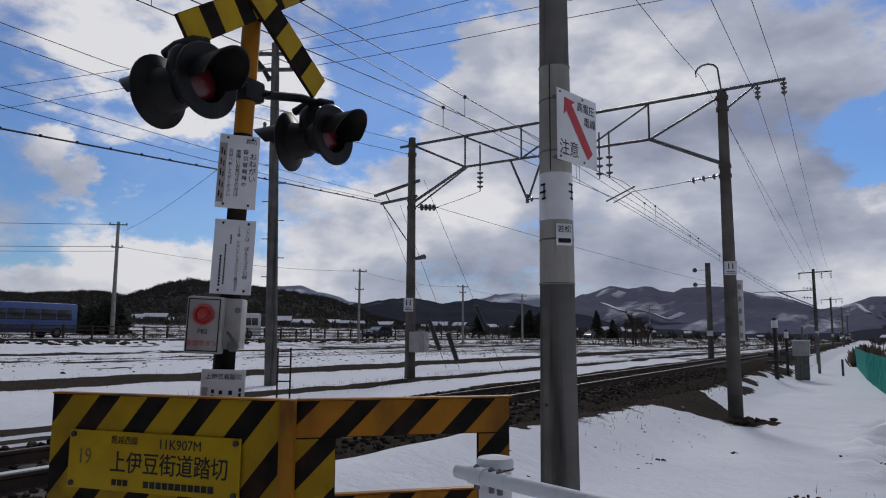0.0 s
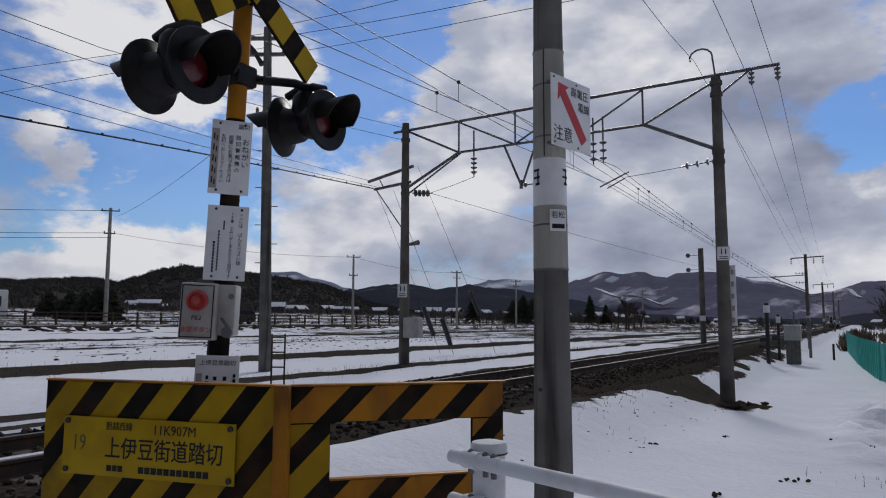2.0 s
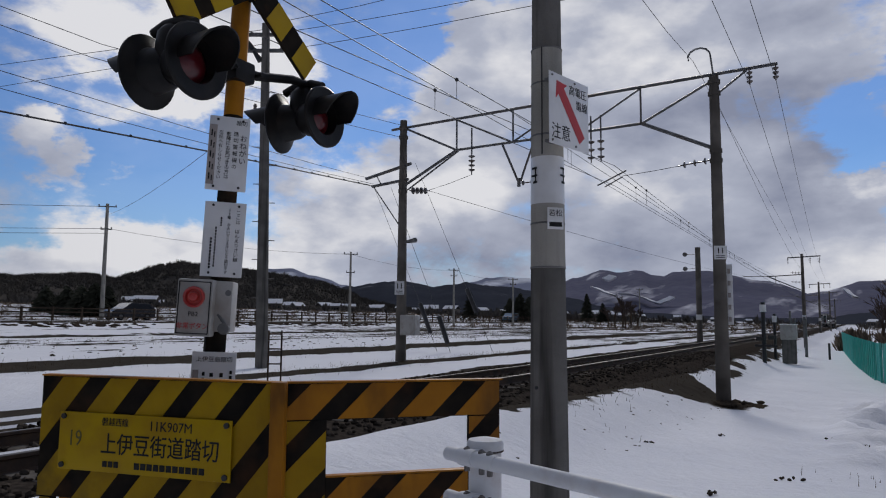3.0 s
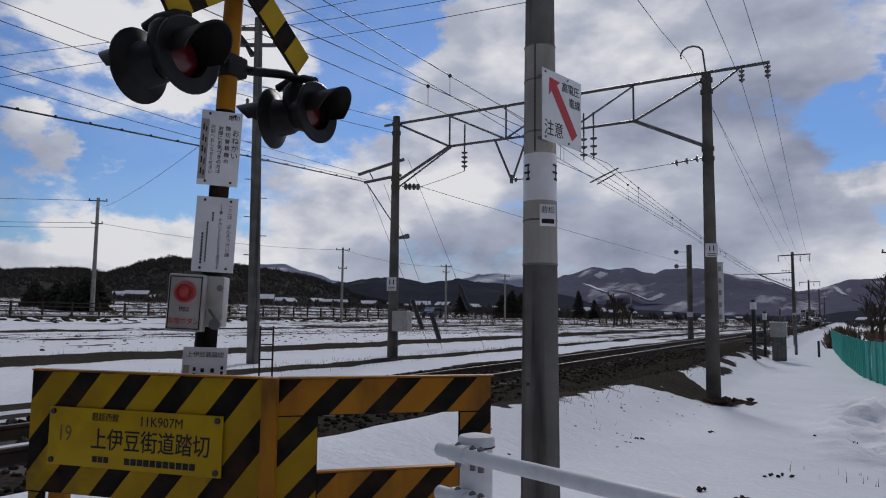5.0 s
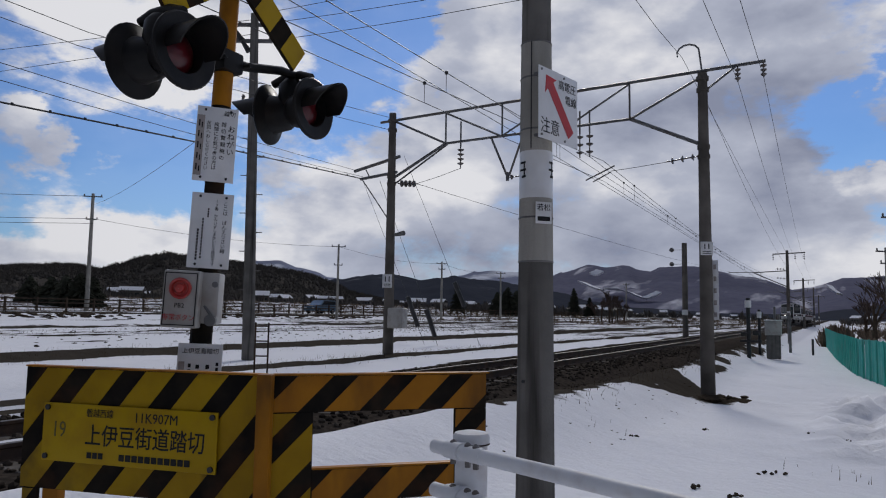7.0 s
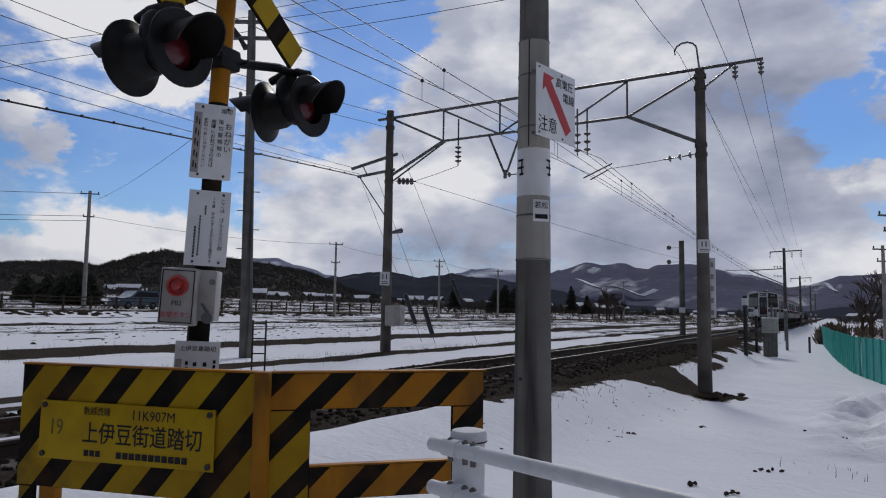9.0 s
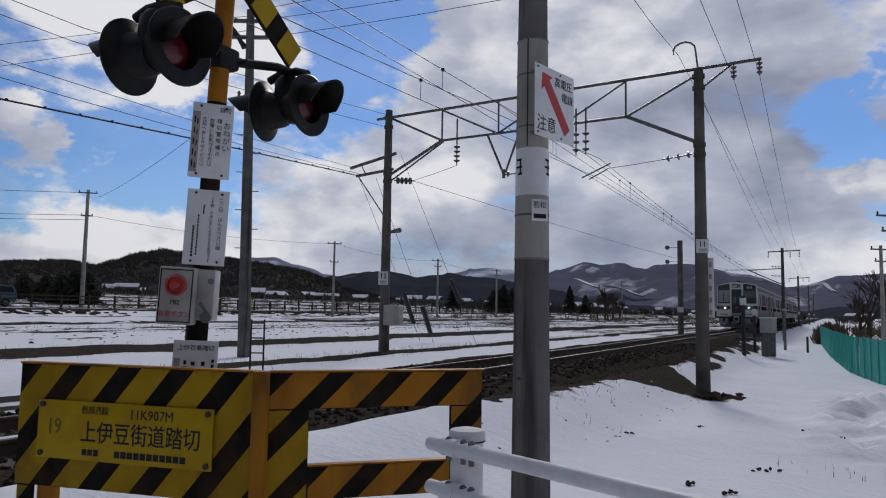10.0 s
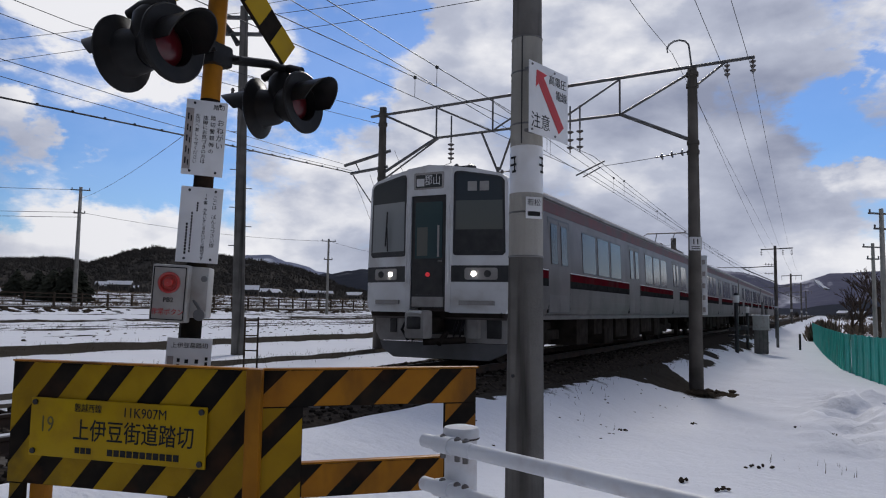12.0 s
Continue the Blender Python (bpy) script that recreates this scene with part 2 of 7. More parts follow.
UNDER = mat("brake_dust_brown", (0.028, 0.023, 0.02), (0.05, 0.042, 0.036), 4, 0.8, 0.2, bump=0.2)
SKIRT = mat("grey_skirt_paint", (0.40, 0.385, 0.37), (0.28, 0.265, 0.25), 3, 0.6, stain=(0.1, 0.07, 0.05), stain_amt=0.6)
GLASS = glass("dark_window_glass", (0.02, 0.026, 0.03))
GLASS_SIDE = glass("side_window_glass", (0.045, 0.045, 0.045), 0.16, 0.30)
# pale tint stands in for sky seen through and reflected in the left windscreen
GLASS_SKY_TINT = glass("sky_tinted_cab_glass", (0.27, 0.285, 0.29), 0.06, 0.8)
GLASS_BLIND = glass("smoked_cab_glass", (0.045, 0.05, 0.052), 0.10)
GLASS_CAB = glass("cab_window_glass", (0.12, 0.125, 0.11), 0.08, 0.6)
GLASS_GREEN = glass("green_tinted_glass", (0.03, 0.065, 0.07))
HEADLIGHT = glow("headlight", (1.0, 0.96, 0.9), 9.0)
TAIL_GLOW = glow("red_marker", (0.5, 0.03, 0.04), 0.5)
BARK = mat("bark", (0.10, 0.075, 0.055), (0.06, 0.048, 0.038), 6, 0.9, bump=0.4)
TWIG = mat("bare_twigs", (0.12, 0.09, 0.075), (0.07, 0.055, 0.05), 3, 0.9)
PINE = mat("conifer_needles", (0.042, 0.046, 0.034), (0.065, 0.066, 0.050), 2, 0.9, spread=0.3)
ROOF_SNOW = mat("snow_on_roof", (0.82, 0.83, 0.86), (0.7, 0.72, 0.77), 2, 0.8, bump=0.3)
WALL_HOUSE = mat("house_wall", (0.20, 0.18, 0.16), (0.13, 0.12, 0.11), 1.5, 0.8, spread=0.5)
ROOF_DARK = mat("dark_roof_tiles", (0.09, 0.09, 0.10), (0.14, 0.13, 0.13), 2, 0.7, spread=0.4)
ASPHALT = mat("wet_asphalt", (0.05, 0.05, 0.053), (0.035, 0.035, 0.036), 3, 0.6, bump=0.3, bump_scale=120)
TYRE = mat("rubber", (0.018, 0.018, 0.018), (0.03, 0.03, 0.03), 9, 0.85)
BUS_BLUE = mat("blue_bus_paint", (0.07, 0.13, 0.36), (0.05, 0.10, 0.30), 1.5, 0.3, coat=0.4)
BUS_NAVY = mat("navy_bus_paint", (0.02, 0.03, 0.09), (0.03, 0.04, 0.10), 1.5, 0.35, coat=0.4)
BUS_WHITE = mat("white_bus_paint", (0.70, 0.69, 0.65), (0.6, 0.59, 0.56), 1.5, 0.35, coat=0.4)
CAR_DARK = mat("black_car_paint", (0.02, 0.021, 0.025), (0.035, 0.035, 0.04), 3, 0.25, coat=0.6)
CAR_BLUE = mat("grey_blue_car_paint", (0.10, 0.17, 0.24), (0.08, 0.14, 0.2), 3, 0.25, coat=0.6)


def snow_material():
    """Trodden spring snow; bare brown stubble shows through where the sheet thins, more of it on the far fields."""
    m = bpy.data.materials.new("field_snow")
    m.use_nodes = True
    nt = m.node_tree
    b = nt.nodes["Principled BSDF"]
    N, L = nt.nodes.new, nt.links.new
    at = N("ShaderNodeAttribute")
    at.attribute_name = "bare"
    co = N("ShaderNodeTexCoord")

    def nz(sc, d=6.0, stretch=None):
        n = N("ShaderNodeTexNoise")
        n.inputs["Scale"].default_value, n.inputs["Detail"].default_value = sc, d
        n.inputs["Roughness"].default_value = 0.62
        src = co.outputs["Object"]
        if stretch:
            mp = N("ShaderNodeMapping")
            mp.inputs["Scale"].default_value = stretch
            L(src, mp.inputs[0])
            src = mp.outputs[0]
        L(src, n.inputs["Vector"])
        return n.outputs["Fac"]

    def mth(op, a, bb):
        n = N("ShaderNodeMath")
        n.operation = op
        for i, v in enumerate((a, bb)):
            if isinstance(v, float):
                n.inputs[i].default_value = v
            else:
                L(v, n.inputs[i])
        return n.outputs[0]

    def mr(src, lo, hi):
        r = N("ShaderNodeMapRange")
        r.inputs["From Min"].default_value, r.inputs["From Max"].default_value = lo, hi
        L(src, r.inputs[0])
        return r.outputs[0]

    def mix(f, a, bb):
        x = N("ShaderNodeMix")
        x.data_type = "RGBA"
        L(f, x.inputs["Factor"])
        for k, v in (("A", a), ("B", bb)):
            if isinstance(v, tuple):
                x.inputs[k].default_value = (*v, 1)
            else:
                L(v, x.inputs[k])
        return x.outputs["Result"]
    patch = mth("ADD", mth("MULTIPLY", nz(0.22, 9.0, (1.0, 0.45, 1.0)), 0.55), mth("MULTIPLY", nz(1.6, 8.0), 0.45))
    bare = mr(mth("ADD", patch, at.outputs["Fac"]), 0.93, 0.99)
    snow = mix(nz(0.8), (0.80, 0.81, 0.85), (0.70, 0.72, 0.77))
    soil = mix(nz(2.5), (0.034, 0.030, 0.026), (0.075, 0.066, 0.055))
    L(mix(bare, snow, soil), b.inputs["Base Color"])
    b.inputs["Roughness"].default_value, b.inputs["Specular IOR Level"].default_value = 0.9, 0.0
    bp = N("ShaderNodeBump")
    bp.inputs["Strength"].default_value, bp.inputs["Distance"].default_value = 0.75, 0.09
    L(mth("ADD", mth("MULTIPLY", nz(1.3), 0.7), mth("MULTIPLY", nz(9.0), 0.3)), bp.inputs["Height"])
    L(bp.outputs[0], b.inputs["Normal"])
    return m


SNOW = snow_material()


# ---- mesh helpers ----
def box(bm, c, s, m=None, bev=0.0):
    r = bmesh.ops.create_cube(bm, size=1.0)
    mm = Matrix.Translation(c) @ Matrix.Diagonal((*s, 1))
    if m is not None:
        mm = m @ mm
    bmesh.ops.transform(bm, matrix=mm, verts=r["verts"])
    if bev:
        es = list({e for v in r["verts"] for e in v.link_edges})
        bmesh.ops.bevel(bm, geom=es, offset=bev, segments=2, affect="EDGES", profile=0.6)


def rod(bm, a, b, r0, r1=None, n=12, caps=True):
    a, b = Vector(a), Vector(b)
    r1 = r0 if r1 is None else r1
    d = b - a
    q = d.to_track_quat("Z", "Y").to_matrix().to_4x4()
    res = bmesh.ops.create_cone(bm, cap_ends=caps, segments=n, radius1=r0, radius2=r1, depth=d.length)
    bmesh.ops.transform(bm, matrix=Matrix.Translation((a + b) / 2) @ q, verts=res["verts"])


def tube(bm, pts, r, n=6):
    """A pipe along a line of points."""
    rings = []
    pts = [Vector(p) for p in pts]
    for i, p in enumerate(pts):
        d = (pts[min(i + 1, len(pts) - 1)] - pts[max(i - 1, 0)]).normalized()
        side = d.cross(Vector((0, 0, 1)))
        side = side.normalized() if side.length > 1e-4 else Vector((1, 0, 0))
        up = side.cross(d)
        rings.append([bm.verts.new(p + (side * math.cos(k * 2 * math.pi / n) + up * math.sin(k * 2 * math.pi / n)) * r) for k in range(n)])
    for ra, rb in zip(rings, rings[1:]):
        for k in range(n):
            bm.faces.new((ra[k], ra[(k + 1) % n], rb[(k + 1) % n], rb[k]))
    bm.faces.new(rings[0][::-1]), bm.faces.new(rings[-1])


def lathe(bm, prof, m, n=24, close=False):
    """prof: (radius, height) pairs turned about the z axis of m."""
    rings = [[bm.verts.new(m @ Vector((r * math.cos(2 * math.pi * k / n), r * math.sin(2 * math.pi * k / n), h))) for k in range(n)] for r, h in prof]
    for ra, rb in zip(rings, rings[1:]):
        for k in range(n):
            bm.faces.new((ra[k], ra[(k + 1) % n], rb[(k + 1) % n], rb[k]))
    if close:
        bm.faces.new(rings[0][::-1]), bm.faces.new(rings[-1])


def slab(bm, poly, depth, m):
    """A flat polygon in the x, z plane of m, thickened along +y."""
    a = [bm.verts.new(m @ Vector((x, 0, z))) for x, z in poly]
    b = [bm.verts.new(m @ Vector((x, depth, z))) for x, z in poly]
    n = len(poly)
    bm.faces.new(a), bm.faces.new(b[::-1])
    for i in range(n):
        bm.faces.new((a[i], b[i], b[(i + 1) % n], a[(i + 1) % n]))


def mesh_of(name, bm, material, smooth=False):
    bmesh.ops.recalc_face_normals(bm, faces=bm.faces)
    me = bpy.data.meshes.new(name)
    bm.to_mesh(me)
    bm.free()
    for x in (material if isinstance(material, (list, tuple)) else [material]):
        me.materials.append(x)
    if smooth:
        me.polygons.foreach_set("use_smooth", [True] * len(me.polygons))
        me.set_sharp_from_angle(angle=radians(38))
    return me


def part(name, bm, material, parent=None, label="", smooth=True):
    ob = new(name, mesh_of(name, bm, material, smooth))
    if parent is not None:
        ob.parent = parent
    return tagged(ob, label)


def thing(name, label, category, group="", kind="", m=None):
    ob = new(name)
    if m is not None:
        ob.matrix_world = m
    return tagged(ob, label, category, group, kind)


def lettering(body, size, m, material, parent, name="lettering", line=1.0, align="CENTER", squeeze=1.0, bold=0.0):
    """Raised letters from the built-in font, flattened to a mesh. m: x to the right, y up, z out of the sign."""
    cu = bpy.data.curves.new(name, "FONT")
    cu.body, cu.size, cu.extrude, cu.space_line, cu.align_x, cu.align_y = body, size, 0.0006, line, align, "CENTER"
    cu.offset, cu.resolution_u = bold, 2
    ob = new("letters_curve", cu)
    me = bpy.data.meshes.new_from_object(ob.evaluated_get(bpy.context.evaluated_depsgraph_get()))
    bpy.data.objects.remove(ob)
    bpy.data.curves.remove(cu)
    me.transform(m @ Matrix.Diagonal((squeeze, 1, 1, 1)))
    me.materials.clear()
    me.materials.append(material)
    o = new(name, me)
    o.parent = parent
    return o


def down(text):
    return "\n".join(text)


# a sign's own axes: x right, y up, z towards the reader, from a facing azimuth
def facing(p, az, lean=0.0):
    return Matrix.Translation(p) @ Matrix.Rotation(radians(az + 90), 4, "Z") @ Matrix.Rotation(radians(90), 4, "X") @ Matrix.Rotation(radians(lean), 4, "Z")


# ---- ground ----
def ramp01(v, a, b):
    t = min(1.0, max(0.0, (v - a) / (b - a)))
    return t * t * (3 - 2 * t)


FAR_STEPS = [(-8.2, -0.24), (-12, -0.22), (-16.4, -0.22), (-17.4, -0.02), (-35.5, 0.02), (-36.5, 0.18), (-47, 0.28), (-52, 0.80), (-62, 0.80), (-66, 0.5),
             (-100, 1.3), (-180, 4), (-300, 7), (-700, 12), (-4200, 20)]


def ground_z(x, y):
    s = ramp01(y, 3, 18)
    shoulder, toe = -0.06 - 0.30 * s, -0.42 - 0.50 * s
    if x > -4.35:
        k = ramp01(x, -4.35, -2.5)
        z = shoulder + (toe - shoulder) * k
        z -= 0.02 * max(0.0, min(x, 6) + 2.5)
        z += 0.5 * ramp01(x, 2.0, 14.0) * ramp01(y, 8, 30)
    elif x > -8.2:
        z = -0.42 + (shoulder + 0.42) * ramp01(x, -4.9, -4.35) + 0.18 * ramp01(-x, 7.6, 8.2)
    else:
        for (xa, za), (xb, zb) in zip(FAR_STEPS, FAR_STEPS[1:]):
            if x >= xb:
                z = za + (zb - za) * (xa - x) / (xa - xb)
                break
        else:
            z = 20.0
    heap = ramp01(x, -0.8, 0.5) * ramp01(y, 9.5, 12) * (1 - ramp01(y, 18, 23)) * (1 - ramp01(x, 6, 9))
    if heap > 0:
        z += heap * (0.14 + 0.26 * noise.noise((x * 1.1, y * 0.9, 5)) + 0.24 * noise.noise((x * 2.6, y * 2.4, 9)) + 0.14 * noise.noise((x * 6, y * 5.5, 2)))
    return z + noise.noise((x * 0.35, y * 0.35, 3)) * 0.05 + noise.noise((x * 1.3, y * 1.3, 7)) * 0.025


def bare_of(x, y):
    b = 0.0
    if x < -8.0:
        wob = noise.noise((y * 0.3, 2.0, 0)) * 0.35
        for c, w, a in ((-17.0, 0.65, 0.9), (-36, 0.7, 0.9), (-11.6, 0.7, 0.9), (-21.5, 0.35, 0.7), (-26.5, 0.35, 0.7), (-8.5, 0.7, 0.75), (-51.5, 1.6, 0.7), (-46, 1.0, 0.6), (-63.5, 1.5, 0.6), (-29.5, 0.5, 0.6), (-41.5, 0.5, 0.5)):
            if c == -11.6 and y < 8:
                continue
            b = max(b, a * max(0.0, 1.2 - abs(x - c - wob) / w))
        if -34 < x < -24:
            b = max(b, 0.40)
        elif -24 <= x < -18:
            b = max(b, 0.20)
        elif -47 < x < -37:
            b = max(b, 0.33)
        elif x < -66:
            b = max(b, 0.37)
    if -10.2 < x < -8.0 and y < 8.5:
        b = max(b, 0.9 - 0.5 * max(0.0, y - 7.2))
    if y > 45 and x < -8:
        b = max(b, 0.45)
    if x > 3 and y > 25:
        b = max(b, 0.40)
    d = math.hypot(x + 2.75, (y - 18.6) * 0.6)
    b = max(b, 0.75 - 0.5 * d)
    if -4.2 < x < -3.0 and y > 10:
        b = max(b, 0.5 - 0.45 * abs(x + 4.1) + 0.12 * noise.noise((x * 2, y * 0.8, 1)))
    if -4.6 < x < -2.2 and 9 < y < 23:
        edge = -4.25 + 1.15 * ramp01(y, 15.2, 18.2) - 1.1 * ramp01(y, 19.2, 21.5)
        b = max(b, 0.72 - 1.5 * max(0.0, x - edge) + 0.25 * noise.noise((x * 2.2, y * 0.9, 8)) + 0.30 * noise.noise((x * 5, y * 3, 8)))
    if -4.3 < x < -2.9 and 24 < y < 60:
        b = max(b, 0.62 - 0.3 * (x + 4.3) + 0.5 * noise.noise((x * 1.3, y * 0.5, 4)))
    if x > -4.2 and y < 40:
        b = max(b, 0.22)
    return b


def axis(stops):
    out = []
    for (a, b, step) in stops:
        n = max(1, round((b - a) / step))
        out += [a + (b - a) * i / n for i in range(n)]
    return out + [stops[-1][1]]


def build_ground():
    xs = axis([(-4200, -800, 400), (-800, -200, 60), (-200, -70, 6), (-70, -18.5, 0.9), (-18.5, -8.2, 0.3), (-8.2, -4.8, 0.4), (-4.8, -2, 0.11), (-2, 6, 0.2), (6, 30, 1.5), (30, 200, 20), (200, 4200, 500)])
    ys = axis([(-4200, -200, 500), (-200, -30, 20), (-30, -2, 1.5), (-2, 30, 0.25), (30, 60, 0.8), (60, 160, 3), (160, 500, 20), (500, 4200, 300)])
    nx, ny = len(xs), len(ys)
    verts = [(x, y, ground_z(x, y)) for y in ys for x in xs]
    faces = [(j * nx + i, j * nx + i + 1, (j + 1) * nx + i + 1, (j + 1) * nx + i) for j in range(ny - 1) for i in range(nx - 1)]
    me = bpy.data.meshes.new("ground")
    me.from_pydata(verts, [], faces)
    a = me.attributes.new("bare", "FLOAT", "POINT")
    a.data.foreach_set("value", [bare_of(v[0], v[1]) for v in verts])
    me.polygons.foreach_set("use_smooth", [True] * len(me.polygons))
    me.materials.append(SNOW)
    return tagged(new("ground", me), "snow-covered fields with brown earth dikes and stubble", "snowy ground", kind="structure")


build_ground()


def blob_mesh(name, spots, material, label, category, flat=1.0, kind="stuff", sub=1):
    """Many small uneven lumps as one mesh. spots: (x, y, z, radius, height)."""
    t = bmesh.new()
    bmesh.ops.create_icosphere(t, subdivisions=sub, radius=1.0)
    base = np.array([v.co[:] for v in t.verts])
    tri = np.array([[v.index for v in f.verts] for f in t.faces])
    t.free()
    rng = np.random.default_rng(len(spots) + 5)
    vs, fs = [], []
    for i, (x, y, z, r, h) in enumerate(spots):
        k = base * rng.uniform(0.75, 1.2, (len(base), 1))
        a = rng.uniform(0, 6.28)
        c, s = math.cos(a), math.sin(a)
        k = np.stack([k[:, 0] * c - k[:, 1] * s, k[:, 0] * s + k[:, 1] * c, k[:, 2]], 1)
        vs.append(k * (r, r, h) + (x, y, z))
        fs.append(tri + i * len(base))
    me = bpy.data.meshes.new(name)
    me.from_pydata(np.concatenate(vs).tolist(), [], np.concatenate(fs).tolist())
    me.materials.append(material)
    return tagged(new(name, me), label, category, kind=kind)


def twig_mesh(name, spots, material, label, category, count=12, width=0.06):
    """Leafless scrub and trees: fans of thin tapering stems in one mesh. spots: (x, y, z, spread, height)."""
    rng = np.random.default_rng(len(spots) + 9)
    n = len(spots) * count
    s = np.repeat(np.array(spots), count, axis=0)
    a, k = rng.uniform(0, 6.283, n), rng.uniform(0.0, 1.0, n) ** 0.6
    h = s[:, 4] * rng.uniform(0.55, 1.0, n) * (1.05 - 0.45 * k)
    foot = s[:, :3] + np.stack([np.cos(a), np.sin(a), 0 * a], 1) * (s[:, 3] * 0.30 * k)[:, None]
    tip = s[:, :3] + np.stack([np.cos(a) * s[:, 3] * k, np.sin(a) * s[:, 3] * k, h], 1)
    mid = foot * 0.45 + tip * 0.55
    b = rng.uniform(0, 6.283, n)
    w = (s[:, 4] * width * rng.uniform(0.6, 1.4, n))[:, None] * np.stack([np.cos(b), np.sin(b), 0 * b], 1)
    vs = np.stack([foot - w * 0.5, foot + w * 0.5, mid + w, mid - w, tip], 1).reshape(-1, 3)
    i = np.arange(n)[:, None] * 5
    quads, tris = (i + np.array([[0, 1, 2, 3]])).tolist(), (i + np.array([[3, 2, 4]])).tolist()
    me = bpy.data.meshes.new(name)
    me.from_pydata(vs.tolist(), [], quads + tris)
    me.materials.append(material)
    return tagged(new(name, me), label, category, kind="stuff")


def island_mat(name, c1, c2, rough=0.9):
    m = bpy.data.materials.new(name)
    m.use_nodes = True
    nt = m.node_tree
    g, mx = nt.nodes.new("ShaderNodeNewGeometry"), nt.nodes.new("ShaderNodeMix")
    mx.data_type = "RGBA"
    mx.inputs["A"].default_value, mx.inputs["B"].default_value = (*c1, 1), (*c2, 1)
    nt.links.new(g.outputs["Random Per Island"], mx.inputs["Factor"])
    b = nt.nodes["Principled BSDF"]
    nt.links.new(mx.outputs["Result"], b.inputs["Base Color"])
    b.inputs["Roughness"].default_value, b.inputs["Specular IOR Level"].default_value = rough, 0.0
    return m


FOREST = island_mat("winter_woodland", (0.070, 0.065, 0.059), (0.118, 0.108, 0.096))
SCRUB = island_mat("brown_scrub", (0.10, 0.08, 0.06), (0.24, 0.185, 0.14))
BALLAST = island_mat("ballast_stones", (0.018, 0.015, 0.013), (0.085, 0.072, 0.060))


# ---- hills and mountains ----
def crest(az, peaks):
    pts = sorted(peaks)
    if az <= pts[0][0]:
        return pts[0][1]
    for (a0, h0), (a1, h1) in zip(pts, pts[1:]):
        if az <= a1:
            k = (az - a0) / (a1 - a0)
            k = 0.5 * k + 0.5 * k * k * (3 - 2 * k)
            return h0 + (h1 - h0) * k + 0.10 * noise.noise((az * 0.8, h1, 0)) + 0.05 * noise.noise((az * 2.7, h1, 4))
    return pts[-1][1]


def slope_z(a, d, k, top, rough, base):
    q = noise.fractal((math.cos(a) * d / rough, math.sin(a) * d / rough, 0.3), 1.0, 2.0, 5)
    return base + (top - base) * (k ** 0.85) * (1 + 0.42 * q * (1 - k)) + q * top * 0.05 * (1 - k)


def build_range(name, label, dist, deep, peaks, material, az0, az1, step, rough, base=0.0):
    vs, fs, rows = [], [], 18
    n = int((az1 - az0) / step) + 1
    for i in range(n):
        az = az0 + i * step
        a = radians(az)
        top = math.tan(radians(crest(az, peaks))) * dist
        for j in range(rows + 1):
            k = j / rows
            d = dist - deep * (1 - k)
            z = slope_z(a, d, k, top, rough, base)
            vs.append((math.cos(a) * d, math.sin(a) * d, z))
    for i in range(n - 1):
        for j in range(rows):
            p = i * (rows + 1) + j
            fs.append((p, p + 1, p + rows + 2, p + rows + 1))
    me = bpy.data.meshes.new(name)
    me.from_pydata(vs, [], fs)
    me.polygons.foreach_set("use_smooth", [True] * len(me.polygons))
    me.materials.append(material)
    return tagged(new(name, me), label, "mountains", kind="structure")


def mountain_material(name, wood, haze, snow, amount, scale, stretch=(1, 1, 0.6)):
    m = bpy.data.materials.new(name)
    m.use_nodes = True
    nt = m.node_tree
    N, L = nt.nodes.new, nt.links.new
    b = nt.nodes["Principled BSDF"]
    b.inputs["Roughness"].default_value = 1.0
    b.inputs["Specular IOR Level"].default_value = 0.0
    co = N("ShaderNodeTexCoord")

    def nz(s, d, stretch=(1, 1, 1)):
        mp = N("ShaderNodeMapping")
        mp.inputs["Scale"].default_value = stretch
        L(co.outputs["Object"], mp.inputs[0])
        n = N("ShaderNodeTexNoise")
        n.inputs["Scale"].default_value, n.inputs["Detail"].default_value = s, d
        L(mp.outputs[0], n.inputs["Vector"])
        return n.outputs["Fac"]
    r = N("ShaderNodeMapRange")
    r.inputs["From Min"].default_value, r.inputs["From Max"].default_value = amount, amount + 0.13
    L(nz(scale, 12, stretch), r.inputs[0])
    x = N("ShaderNodeMix")
    x.data_type = "RGBA"
    L(nz(scale * 3, 6), x.inputs["Factor"])
    x.inputs["A"].default_value, x.inputs["B"].default_value = (*wood, 1), (*haze, 1)
    y = N("ShaderNodeMix")
    y.data_type = "RGBA"
    L(r.outputs[0], y.inputs["Factor"])
    L(x.outputs["Result"], y.inputs["A"])
    y.inputs["B"].default_value = (*snow, 1)
    L(y.outputs["Result"], b.inputs["Base Color"])
    return m


# distance haze is put into the far ranges' colours: bluer, the farthest palest
MOUNTAIN = mountain_material("hazy_wooded_mountain_with_snow", (0.085, 0.088, 0.135), (0.155, 0.155, 0.20), (0.50, 0.505, 0.56), 0.555, 0.010, (1, 0.10, 1.5))
MOUNTAIN_FAR = mountain_material("hazy_far_snow_mountain", (0.17, 0.19, 0.27), (0.24, 0.26, 0.34), (0.62, 0.65, 0.72), 0.47, 0.003)
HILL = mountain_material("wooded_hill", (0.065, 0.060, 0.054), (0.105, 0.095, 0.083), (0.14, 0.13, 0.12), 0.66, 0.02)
HILL_FAR = mountain_material("hazy_wooded_hill", (0.030, 0.034, 0.045), (0.05, 0.055, 0.07), (0.2, 0.2, 0.22), 0.68, 0.012)
